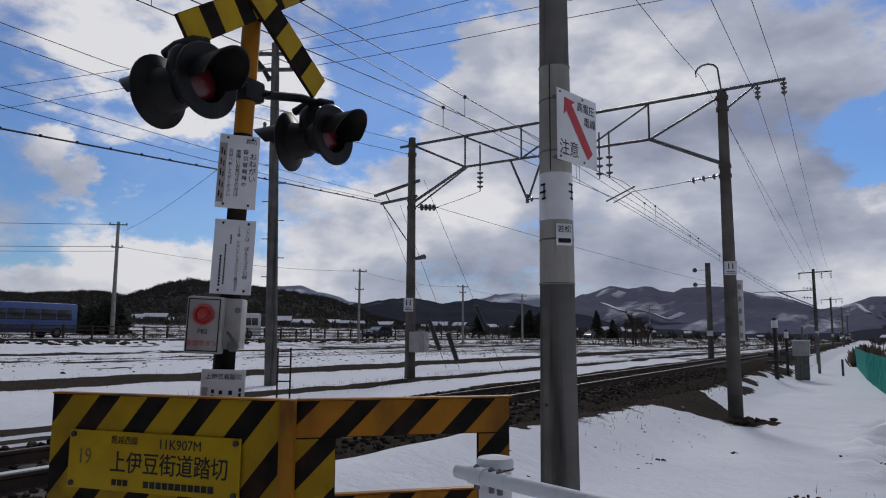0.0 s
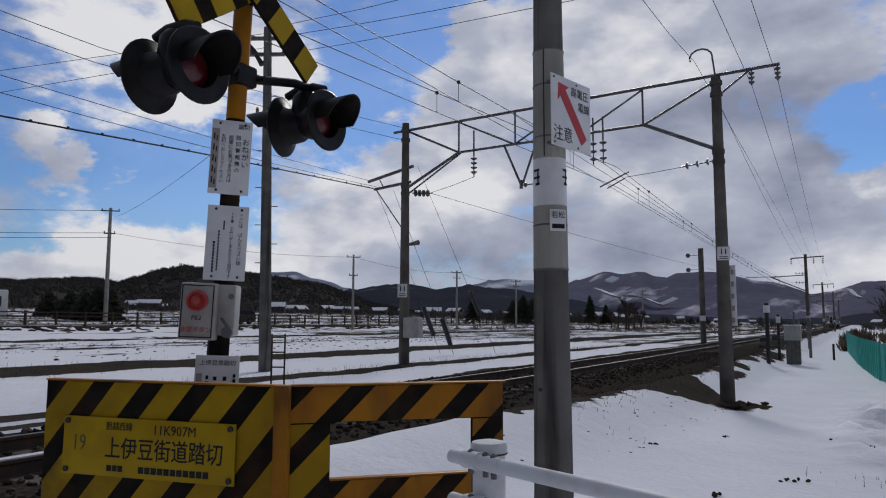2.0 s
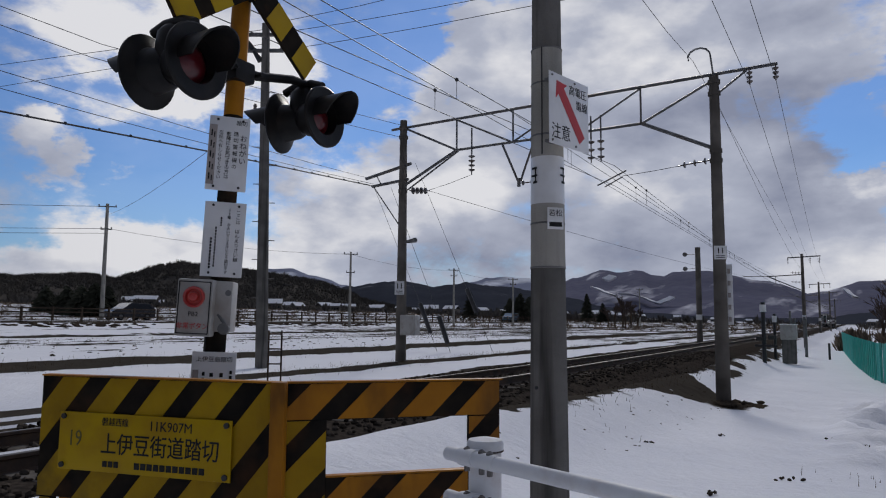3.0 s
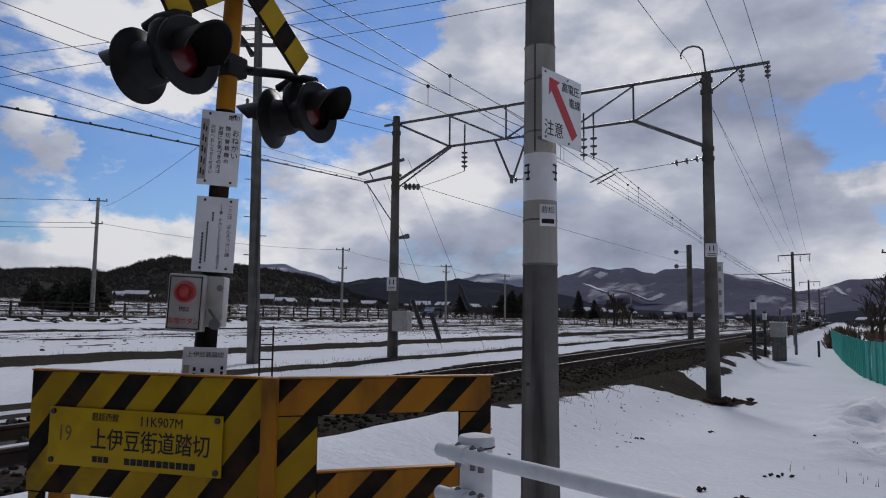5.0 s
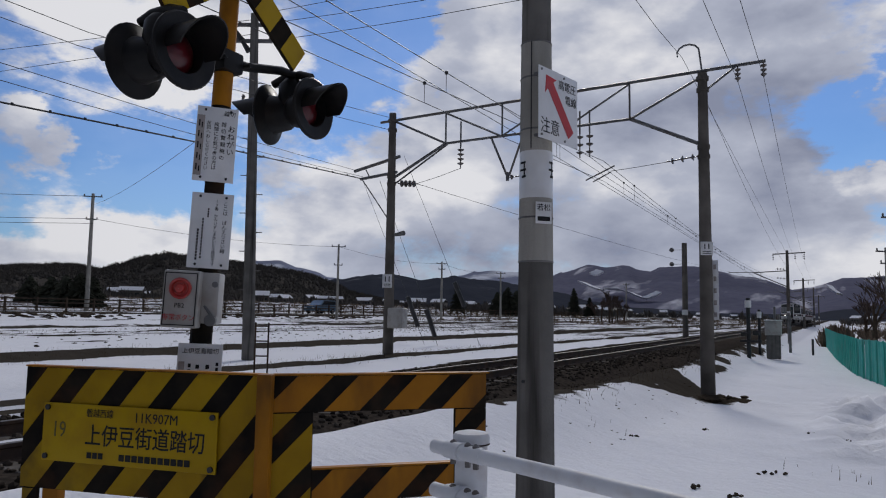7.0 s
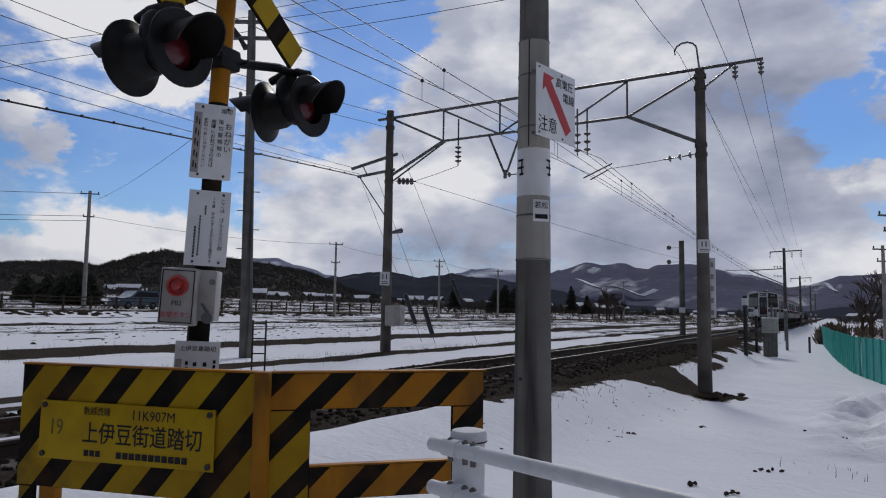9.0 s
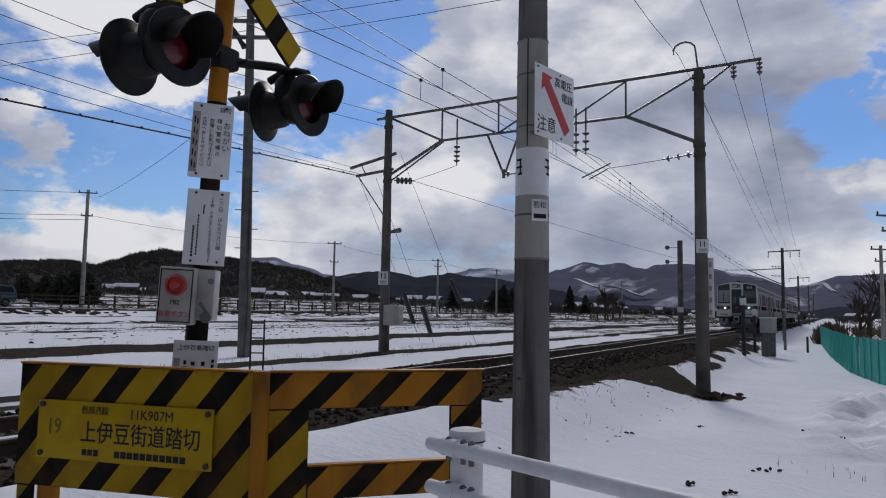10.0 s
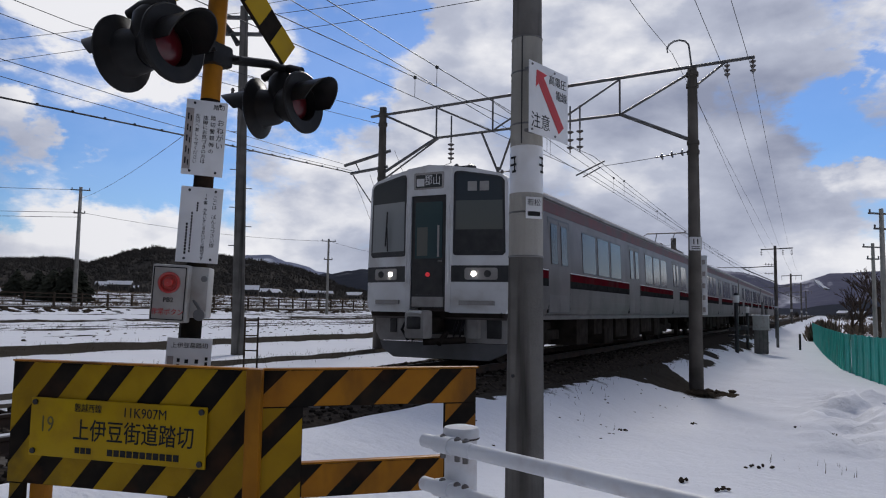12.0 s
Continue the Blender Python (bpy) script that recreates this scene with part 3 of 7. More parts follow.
build_range("mountain_range", "wooded mountains streaked with snow, tinted blue-grey by haze", 3300, 1300,
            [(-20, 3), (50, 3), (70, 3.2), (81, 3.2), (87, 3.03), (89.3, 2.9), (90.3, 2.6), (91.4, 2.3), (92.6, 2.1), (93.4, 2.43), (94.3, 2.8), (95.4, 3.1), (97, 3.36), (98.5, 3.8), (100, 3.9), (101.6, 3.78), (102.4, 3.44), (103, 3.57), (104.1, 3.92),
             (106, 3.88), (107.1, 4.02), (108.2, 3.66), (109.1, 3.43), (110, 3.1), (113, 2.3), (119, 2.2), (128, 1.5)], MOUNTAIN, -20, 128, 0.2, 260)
build_range("snow_mountain_range", "snow-covered mountain paled by haze far behind the hills", 4300, 800,
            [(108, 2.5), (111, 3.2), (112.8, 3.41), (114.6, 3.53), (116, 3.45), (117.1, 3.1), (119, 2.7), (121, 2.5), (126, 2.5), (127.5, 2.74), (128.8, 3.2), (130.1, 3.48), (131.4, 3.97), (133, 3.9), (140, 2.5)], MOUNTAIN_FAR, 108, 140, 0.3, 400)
build_range("far_hills", "dark wooded hills tinted blue by haze on the skyline", 1500, 500,
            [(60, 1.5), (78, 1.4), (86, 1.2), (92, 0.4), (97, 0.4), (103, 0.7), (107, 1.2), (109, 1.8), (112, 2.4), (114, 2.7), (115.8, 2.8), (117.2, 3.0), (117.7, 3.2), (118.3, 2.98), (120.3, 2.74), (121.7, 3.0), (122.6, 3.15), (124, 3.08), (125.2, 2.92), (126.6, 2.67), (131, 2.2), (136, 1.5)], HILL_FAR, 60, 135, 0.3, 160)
NEAR_PEAKS = [(118, 0.3), (122, 0.9), (125.5, 1.6), (127.4, 2.4), (128.8, 2.9), (130.1, 3.2), (132.7, 3.6), (135.5, 3.9), (138.5, 4.2), (139.8, 4.3), (141, 4.1), (142, 3.75), (143.2, 3.3), (144.2, 2.9), (146, 3.2), (147.2, 3.15), (150.5, 2.85), (158, 3.3), (175, 3.6), (215, 3.2)]
build_range("wooded_hill", "dark wooded hill with bare winter trees", 720, 330, NEAR_PEAKS, HILL, 118, 215, 0.3, 90)


def build_hill_trees():
    rng = random.Random(11)
    spots = []
    while len(spots) < 15000:
        az = rng.uniform(120, 156)
        k = rng.random() ** 0.6
        top = math.tan(radians(crest(az, NEAR_PEAKS))) * 720
        if top < 8:
            continue
        a, d = radians(az), 720 - 330 * (1 - k)
        r = rng.uniform(0.9, 2.1)
        spots.append((math.cos(a) * d, math.sin(a) * d, slope_z(a, d, k, top, 90, 0.0) + 0.15 * r, r, r * rng.uniform(0.8, 1.35)))
    o = blob_mesh("hill_woodland", [(x, y, z - 0.2 * r, r * 0.9, h * 0.8) for x, y, z, r, h in spots[::2]], FOREST, "dark leafless and evergreen trees covering the hill", "woodland")
    o.data.polygons.foreach_set("use_smooth", [True] * len(o.data.polygons))
    twig_mesh("hill_treetops", [(x, y, z, r * 1.6, r * 2.0) for x, y, z, r, h in spots], FOREST, "bare treetops along the hill", "woodland", 9, 0.035)


build_hill_trees()


# a cleared ski run, two broad snowy strips down the mountain's flank
def build_ski_runs():
    for name, line, w in (("ski_slope", [(107.6, 2.70), (106.9, 2.40), (106.6, 2.26), (106.15, 2.10)], 26), ("ski_slope", [(105.7, 2.2), (104.8, 2.15), (103.9, 1.90), (102.9, 1.46)], 14),
                          ("ski_slope", [(101.8, 1.95), (102.3, 1.7), (102.9, 1.46)], 16), ("ski_slope", [(106.2, 3.6), (106.45, 3.45), (106.75, 3.3)], 24), ("ski_slope", [(90.2, 2.42), (89.95, 2.1), (89.6, 1.85)], 14)):
        bm = bmesh.new()
        rows = []
        fine = []
        for (a0, e0), (a1, e1) in zip(line, line[1:]):
            fine += [(a0 + (a1 - a0) * i / 6, e0 + (e1 - e0) * i / 6) for i in range(6)]
        fine.append(line[-1])
        for i, (az, el) in enumerate(fine):
            a, d = radians(az), 2050 + 100 * el
            p = Vector((math.cos(a) * d, math.sin(a) * d, 1.05 + math.tan(radians(el)) * d))
            side = Vector((-math.sin(a), math.cos(a), 0.25)) * w * (0.5 + 0.35 * noise.noise((i * 0.9, w, 0)))
            rows.append([bm.verts.new(p - side), bm.verts.new(p + side), bm.verts.new(p + side + Vector((math.cos(a) * 25, math.sin(a) * 25, -4))), bm.verts.new(p - side + Vector((math.cos(a) * 25, math.sin(a) * 25, -4)))])
        for ra, rb in zip(rows, rows[1:]):
            for k in range(4):
                bm.faces.new((ra[k], ra[(k + 1) % 4], rb[(k + 1) % 4], rb[k]))
        ob = part(name, bm, ROOF_SNOW, None)
        tagged(ob, "bright white ski run cleared through the mountain woods", "ski slope", kind="structure")


build_ski_runs()


# ---- railway track ----
def build_track():
    track = tagged(thing("railway_track", "narrow-gauge railway track on dark stone ballast", "railway track"), kind="structure")
    Y0, Y1 = -40.0, 900.0
    for side in (-1, 1):
        x = TRACK_X + side * 0.5665
        for name, prof, mt in (("rail", [(-0.065, -0.153), (0.065, -0.153), (0.065, -0.14), (0.012, -0.125), (0.012, -0.045), (0.033, -0.03), (0.033, -0.004), (-0.033, -0.004), (-0.033, -0.03), (-0.012, -0.045), (-0.012, -0.125), (-0.065, -0.14)], RUST),
                               ("rail_head", [(-0.028, -0.004), (0.028, -0.004), (0.026, 0.0), (-0.026, 0.0)], RAIL_TOP)):
            bm = bmesh.new()
            slab(bm, prof, Y1 - Y0, Matrix.Translation((x, Y0, 0)))
            part(name, bm, mt, track, smooth=False)
    bm = bmesh.new()
    ys = [Y0 + i * 1.0 for i in range(int((160 - Y0))) ] + [160, 300, 500, 900]
    ring = []
    for y in ys:
        sh = 0.25 * noise.noise((y * 0.5, 0, 0))
        prof = [(-2.5, -0.55), (-1.75 + 0.1 * sh, -0.15), (-0.75, -0.14), (0.75, -0.14), (1.55 + 0.15 * sh, -0.14), (1.85 + 0.3 * sh, -0.24), (2.5 + 0.3 * sh, -0.62)]
        ring.append([bm.verts.new((TRACK_X + px, y, pz + 0.02 * noise.noise((px * 3, y * 2, 1)))) for px, pz in prof])
    for ra, rb in zip(ring, ring[1:]):
        for k in range(6):
            bm.faces.new((ra[k], ra[k + 1], rb[k + 1], rb[k]))
    part("ballast_bed", bm, STONE, track, "dark brown stone ballast")
    bm = bmesh.new()
    box(bm, (0, 0, 0), (2.1, 0.22, 0.14), bev=0.012)
    me = mesh_of("sleeper", bm, SLEEPER)
    for i in range(150):
        o = new("sleeper", me)
        o.parent = track
        o.location = (TRACK_X + random.uniform(-0.02, 0.02), -6 + i * 0.62, -0.205)
        o.rotation_euler = (0, 0, random.uniform(-0.01, 0.01))
    rng = random.Random(3)
    spots = []
    for i in range(9000):
        y = -3 + 34 * rng.random() ** 1.25
        dx = rng.uniform(-2.3, 2.45)
        z = -0.14 if -1.75 < dx < 1.6 else (-0.14 - (abs(dx) - 1.6) * 0.5)
        r = rng.uniform(0.022, 0.045)
        if abs(abs(dx) - 0.57) < 0.09:
            continue
        spots.append((TRACK_X + dx, y, z + r * 0.2, r, r * 0.8))
    o = blob_mesh("ballast_stones", spots, BALLAST, "", "", sub=1)
    o.parent = track
    bm = bmesh.new()
    # thin strips of snow left between and beside the rails
    for x, w, y0, y1 in ((-6.25, 0.12, -6, 4.4), (-7.35, 0.13, -6, 5.0), (-8.35, 0.16, -6, 6.5), (-9.25, 0.16, -6, 7.0)):
        n = int((y1 - y0) / 0.35)
        prev = None
        for i in range(n + 1):
            y = y0 + (y1 - y0) * i / n
            ww = w * (0.6 + 0.7 * noise.noise((x * 3, y * 1.1, 2)))
            z = -0.13 if abs(x - TRACK_X) < 1.5 else (-0.22 if x > -9 else -0.25)
            cur = [bm.verts.new((x - max(ww, 0.02), y, z)), bm.verts.new((x, y, z + 0.05)), bm.verts.new((x + max(ww, 0.02), y, z))]
            if prev:
                for k in range(2):
                    bm.faces.new((prev[k], prev[k + 1], cur[k + 1], cur[k]))
            prev = cur
    part("snow_strip", bm, ROOF_SNOW, track, "thin strip of leftover snow")


build_track()


# ---- overhead line gantry ----
GY = 19.0


def insulator_string(parent, a, b, discs, r=0.075):
    bm = bmesh.new()
    a, b = Vector(a), Vector(b)
    rod(bm, a, b, 0.018, n=8)
    q = (b - a).to_track_quat("Z", "Y").to_matrix().to_4x4()
    L = (b - a).length
    for i in range(discs):
        h = L * (0.2 + 0.6 * i / max(1, discs - 1))
        lathe(bm, [(0.02, h - 0.03), (r, h - 0.02), (r * 0.95, h + 0.004), (0.03, h + 0.04)], Matrix.Translation(a) @ q, 14, True)
    return part("insulator", bm, PORCELAIN, parent, "brown porcelain disc insulator")


def bar_part(parent, name, a, b, w, material=GALV):
    bm = bmesh.new()
    rod(bm, a, b, w, n=6)
    return part(name, bm, material, parent, smooth=False)


def number_plate(parent, p, az, w, h, text):
    bm = bmesh.new()
    m = facing(p, az)
    box(bm, (0, 0, 0), (w, h, 0.012), m, 0.003)
    o = part("number_plate", bm, WHITE, parent, "small white plate with black figures")
    lettering(text, h * 0.55, m @ Matrix.Translation((0, h * 0.12, 0.009)), INK, o, bold=0.004)
    bm = bmesh.new()
    for i in range(2):
        box(bm, (0, -h * (0.24 + 0.13 * i), 0.008), (w * 0.7, h * 0.05, 0.004), m)
    part("line_of_print", bm, INK, o, smooth=False)


def build_gantry():
    g = thing("overhead_line_gantry", "steel truss gantry on two dark poles over the railway", "railway gantry")
    XR, XL = -2.80, -12.27
    for name, x, zb, zt, r in (("pole", XR, -1.15, 7.35, 0.165), ("pole", XL, -0.45, 7.45, 0.155)):
        bm = bmesh.new()
        rod(bm, (x, GY, zb), (x, GY, zt), r * 1.1, r * 0.72, 20)
        for z in (5.4, 5.15, 7.2, 6.9):
            rod(bm, (x, GY, z - 0.05), (x, GY, z + 0.05), r * 0.95, n=16)
        part(name, bm, POLE_STEEL, g, "dark weathered concrete pole")
    # the upper and lower chord, knees and braces
    for name, a, b, w in (
            ("top_chord", (XL - 0.45, GY, 7.20), (-1.30, GY, 7.44), 0.045),
            ("bottom_chord", (-10.32, GY, 6.27), (-4.66, GY, 6.36), 0.04),
            ("knee", (-10.32, GY, 6.27), (XL + 0.1, GY, 5.35), 0.05), ("knee", (-4.66, GY, 6.36), (XR - 0.1, GY, 5.5), 0.05),
            ("knee", (-10.32, GY + 0.12, 6.27), (XL + 0.1, GY + 0.12, 5.2), 0.03),
            ("brace", (XL + 0.15, GY, 7.15), (-10.32, GY, 6.27), 0.035), ("brace", (XR - 0.15, GY, 7.2), (-4.66, GY, 6.36), 0.035),
            ("brace", (-10.32, GY, 7.22), (-8.5, GY, 6.32), 0.03), ("brace", (-8.4, GY, 6.32), (-6.6, GY, 7.28), 0.03),
            ("brace", (-6.6, GY, 7.28), (-6.5, GY, 6.34), 0.03), ("brace", (-6.45, GY, 6.34), (-4.7, GY, 7.32), 0.03),
            ("post", (-10.32, GY, 7.22), (-10.32, GY, 6.27), 0.028), ("post", (-8.43, GY, 7.25), (-8.43, GY, 6.3), 0.028),
            ("post", (-4.68, GY, 7.34), (-4.68, GY, 6.36), 0.028),
            ("hanger", (-8.79, GY, 6.3), (-8.27, GY, 5.1), 0.035), ("hanger", (-7.75, GY, 6.3), (-8.2, GY, 5.1), 0.035),
            ("hanger_foot", (-8.25, GY, 5.2), (-8.25, GY, 4.95), 0.05),
            ("strut", (XR + 0.1, GY, 6.9), (-2.0, GY, 7.4), 0.03), ("stub", (-9.8, GY, 6.9), (-9.8, GY, 6.1), 0.025),
            ("stub", (-6.07, GY, 6.75), (-6.07, GY, 6.1), 0.025), ("stub", (-5.79, GY, 6.75), (-5.79, GY, 6.1), 0.025),
            ("cross_arm", (XL - 1.45, GY, 5.68), (XL + 0.3, GY, 6.02), 0.055), ("cross_arm", (XL - 1.2, GY, 5.40), (XL + 0.2, GY, 5.52), 0.05),
            ("arm_stay", (XL - 1.15, GY, 5.4), (XL, GY, 3.9), 0.02), ("arm_stay", (XL - 1.0, GY, 5.7), (XL - 0.85, GY, 5.45), 0.02),
            ("registration_arm", (-5.9, GY, 4.78), (-5.1, GY, 5.12), 0.022), ("registration_arm", (-5.7, GY, 4.72), (-5.2, GY, 4.96), 0.018)):
        bar_part(g, name, a, b, w)
    bm = bmesh.new()
    tube(bm, [(XR - 0.35 + 0.28 * math.cos(a) , GY, 7.95 + 0.22 * math.sin(a)) for a in [radians(v) for v in (200, 170, 140, 110, 80, 50, 20, 0)]] + [(XR + 0.0, GY, 7.3)], 0.025)
    part("gooseneck", bm, GALV, g, "curved steel bracket on the pole top")
    insulator_string(g, (-9.8, GY, 6.15), (-9.8, GY, 5.45), 4, 0.10)
    insulator_string(g, (-6.07, GY, 6.15), (-6.07, GY, 5.42), 3, 0.10)
    insulator_string(g, (-5.79, GY, 6.15), (-5.79, GY, 5.42), 3, 0.10)
    insulator_string(g, (-8.2, GY, 5.05), (-7.75, GY, 5.05), 2)
    insulator_string(g, (XR - 0.1, GY, 5.18), (-3.75, GY, 5.1), 3, 0.09)
    insulator_string(g, (XL + 0.25, GY, 5.15), (XL + 1.0, GY, 5.08), 4, 0.11)
    insulator_string(g, (-1.95, GY, 7.38), (-1.95, GY, 7.0), 3)
    insulator_string(g, (-1.35, GY, 7.4), (-1.35, GY, 7.02), 3)
    number_plate(g, (XR + 0.06, GY - 0.2, 2.78), -72, 0.30, 0.34, "11")
    number_plate(g, (XL + 0.05, GY - 0.2, 2.05), -60, 0.30, 0.42, "11")
    # rows of worn lettering on a narrow board
    bm = bmesh.new()
    box(bm, (XR + 0.20, GY + 0.1, 1.75), (0.16, 0.03, 1.5), bev=0.005)
    b = part("warning_board", bm, WHITE, g, "narrow white upright board with worn print")
    for i in range(5):
        bm = bmesh.new()
        box(bm, (XR + 0.20, GY + 0.082, 2.33 - 0.3 * i), (0.07, 0.004, 0.12), bev=0)
        part("worn_print", bm, GREY_INK, b, smooth=False)
    bm = bmesh.new()
    box(bm, (XL + 0.45, GY - 0.2, 0.9), (0.55, 0.3, 0.62), bev=0.03)
    bb = part("relay_box", bm, BOX_GREY, g, "pale grey steel box strapped to the pole")
    bm = bmesh.new()
    box(bm, (XL + 0.45, GY - 0.36, 0.9), (0.46, 0.012, 0.52), bev=0.004)
    part("lid", bm, BOX_GREY, bb)
    bm = bmesh.new()
    rod(bm, (XL, GY, 3.45), (XL + 0.25, GY - 0.1, 3.5), 0.02)
    rod(bm, (XL + 0.25, GY - 0.1, 3.5), (XL + 0.62, GY - 0.2, 3.53), 0.05, 0.08)
    part("lamp_head", bm, GALV, g, "small grey pole lamp")
    return g


build_gantry()


# ---- wires ----
def wire(pts, r, label, sag=0.0, name="overhead_wire"):
    bm = bmesh.new()
    out = []
    for a, b in zip(pts, pts[1:]):
        a, b = Vector(a), Vector(b)
        n = max(2, min(24, int((b - a).length / 2.5)))
        for i in range(n):
            k = i / n
            p = a.lerp(b, k)
            p.z -= sag * 4 * k * (1 - k)
            out.append(p)
    out.append(Vector(pts[-1]))
    tube(bm, out, r, 5)
    return tagged(part(name, bm, WIRE), label, "wire", "overhead wires")


def catenary(line, z_c, z_m, sag, label):
    """A messenger wire with its contact wire and droppers. line: (y, x) corners of its zigzag."""
    bm = bmesh.new()
    ys = [y for y, x in line]
    msg, con = [], []
    for a, b in zip(ys, ys[1:]):
        for i in range(16):
            k = i / 16
            y = a + (b - a) * k
            x = dict(line)[a] + (dict(line)[b] - dict(line)[a]) * k
            msg.append((x, y, z_m - sag * 4 * k * (1 - k)))
            con.append((x, y, z_c))
    tube(bm, msg, 0.008, 5)
    o = tagged(part("messenger_wire", bm, WIRE), label, "wire", "overhead wires")
    bm = bmesh.new()
    tube(bm, con, 0.007, 5)
    part("contact_wire", bm, WIRE, o)
    for m, c in list(zip(msg, con))[1::2]:
        if 0 < m[1] < 60:
            bm = bmesh.new()
            rod(bm, m, c, 0.005, n=5)
            part("dropper", bm, WIRE, o)
            bm = bmesh.new()
            bmesh.ops.create_uvsphere(bm, u_segments=8, v_segments=6, radius=0.035, matrix=Matrix.Translation(m))
            part("clip", bm, WIRE, o)


catenary([(-26, -9.5), (GY, -5.41), (77.5, -6.15), (123, -6.3)], 4.72, 5.28, 0.34, "messenger wire carrying the contact wire over the track")
catenary([(-26, -5.72), (GY, -5.75), (77.5, -6.35), (123, -6.2)], 4.85, 5.40, 0.34, "messenger wire of the second overlapping overhead line")
for pts, r, sag, lab in (
        ([(-1.95, -45, 7.1), (-1.95, GY, 7.0), (-3.4, 78, 7.5), (-3.6, 123, 7.1)], 0.0065, 0.35, "thin feeder wire on the gantry arm"),
        ([(-1.35, -45, 7.1), (-1.35, GY, 7.02), (-2.6, 78, 7.6), (-2.8, 123, 7.1)], 0.0065, 0.35, "thin feeder wire on the gantry arm"),
        ([(-3.3, -6, 6.7), (-3.3, 12.75, 7.3), (-3.3, GY, 7.85), (-4.0, 78, 7.7)], 0.007, 0.06, "thin earth wire over the pole tops"),
        ([(-13.5, -35, 4.3), (-13.5, 6.94, 4.82), (-13.5, 12.2, 5.13), (-13.45, GY, 5.42)], 0.020, 0.0, "thick bundled cable with hanger clips"),
        ([(-13.7, -40, 6.0), (-13.6, 9, 5.62), (-13.7, GY, 5.72)], 0.008, 0.05, "thin dark signal wire along the railway"),
        ([(-13.6, -40, 5.6), (-13.6, 9, 5.29), (-13.4, GY, 5.48)], 0.008, 0.05, "thin dark signal wire along the railway"),
        ([(-13.6, -40, 6.9), (-13.6, 9, 6.48), (-12.3, GY, 6.9)], 0.008, 0.05, "thin dark signal wire along the railway"),
        ([(-13.6, -40, 7.2), (-13.6, 9.2, 6.84), (-12.3, GY, 7.3)], 0.008, 0.05, "thin dark signal wire along the railway"),
        ([(-11.3, GY, 5.1), (-9.8, GY, 5.45)], 0.008, 0.02, "thin wire tying the insulators"),
        ([(-5.2, GY, 4.98), (-3.7, GY, 5.1)], 0.008, 0.01, "thin cross-span wire below the gantry"),
        ([(-11.3, GY, 5.08), (-8.50, 77.5, 5.60), (-6.4, 123, 5.3)], 0.008, 0.25, "thin overhead wire anchored at the gantry pole"),
        ([(-2.75, GY, 6.7), (-3.9, 78, 6.2)], 0.006, 0.5, "thin wire from pole to pole")):
    wire(pts, r, lab, sag)


def build_cable_clips():
    """Hanger clips along the thick bundled cable."""
    cable = tagged(thing("cable_clips", "row of small dark hanger clips on the bundled cable", "cable clips"))
    bm = bmesh.new()
    box(bm, (0, 0, 0.012), (0.03, 0.05, 0.06), bev=0.008)
    me = mesh_of("clip", bm, DARK_STEEL)
    knots = [(-2.0, 4.70), (6.94, 4.82), (12.2, 5.13), (GY, 5.42)]
    for (y0, z0), (y1, z1) in zip(knots, knots[1:]):
        n = int((y1 - y0) / 0.75)
        for i in range(n):
            o = new("clip", me)
            o.parent = cable
            o.location = (-13.5 + (0.05 * i / n if y1 == GY else 0), y0 + (y1 - y0) * i / n, z0 + (z1 - z0) * i / n)


build_cable_clips()


# ---- level crossing signal ----
def pole_xy(z):
    k = (z - 1.77) * 0.038
    return -2.955 + 0.88 * k, 2.80 + 0.476 * k


def pole_at(z):
    return Vector((*pole_xy(z), z))


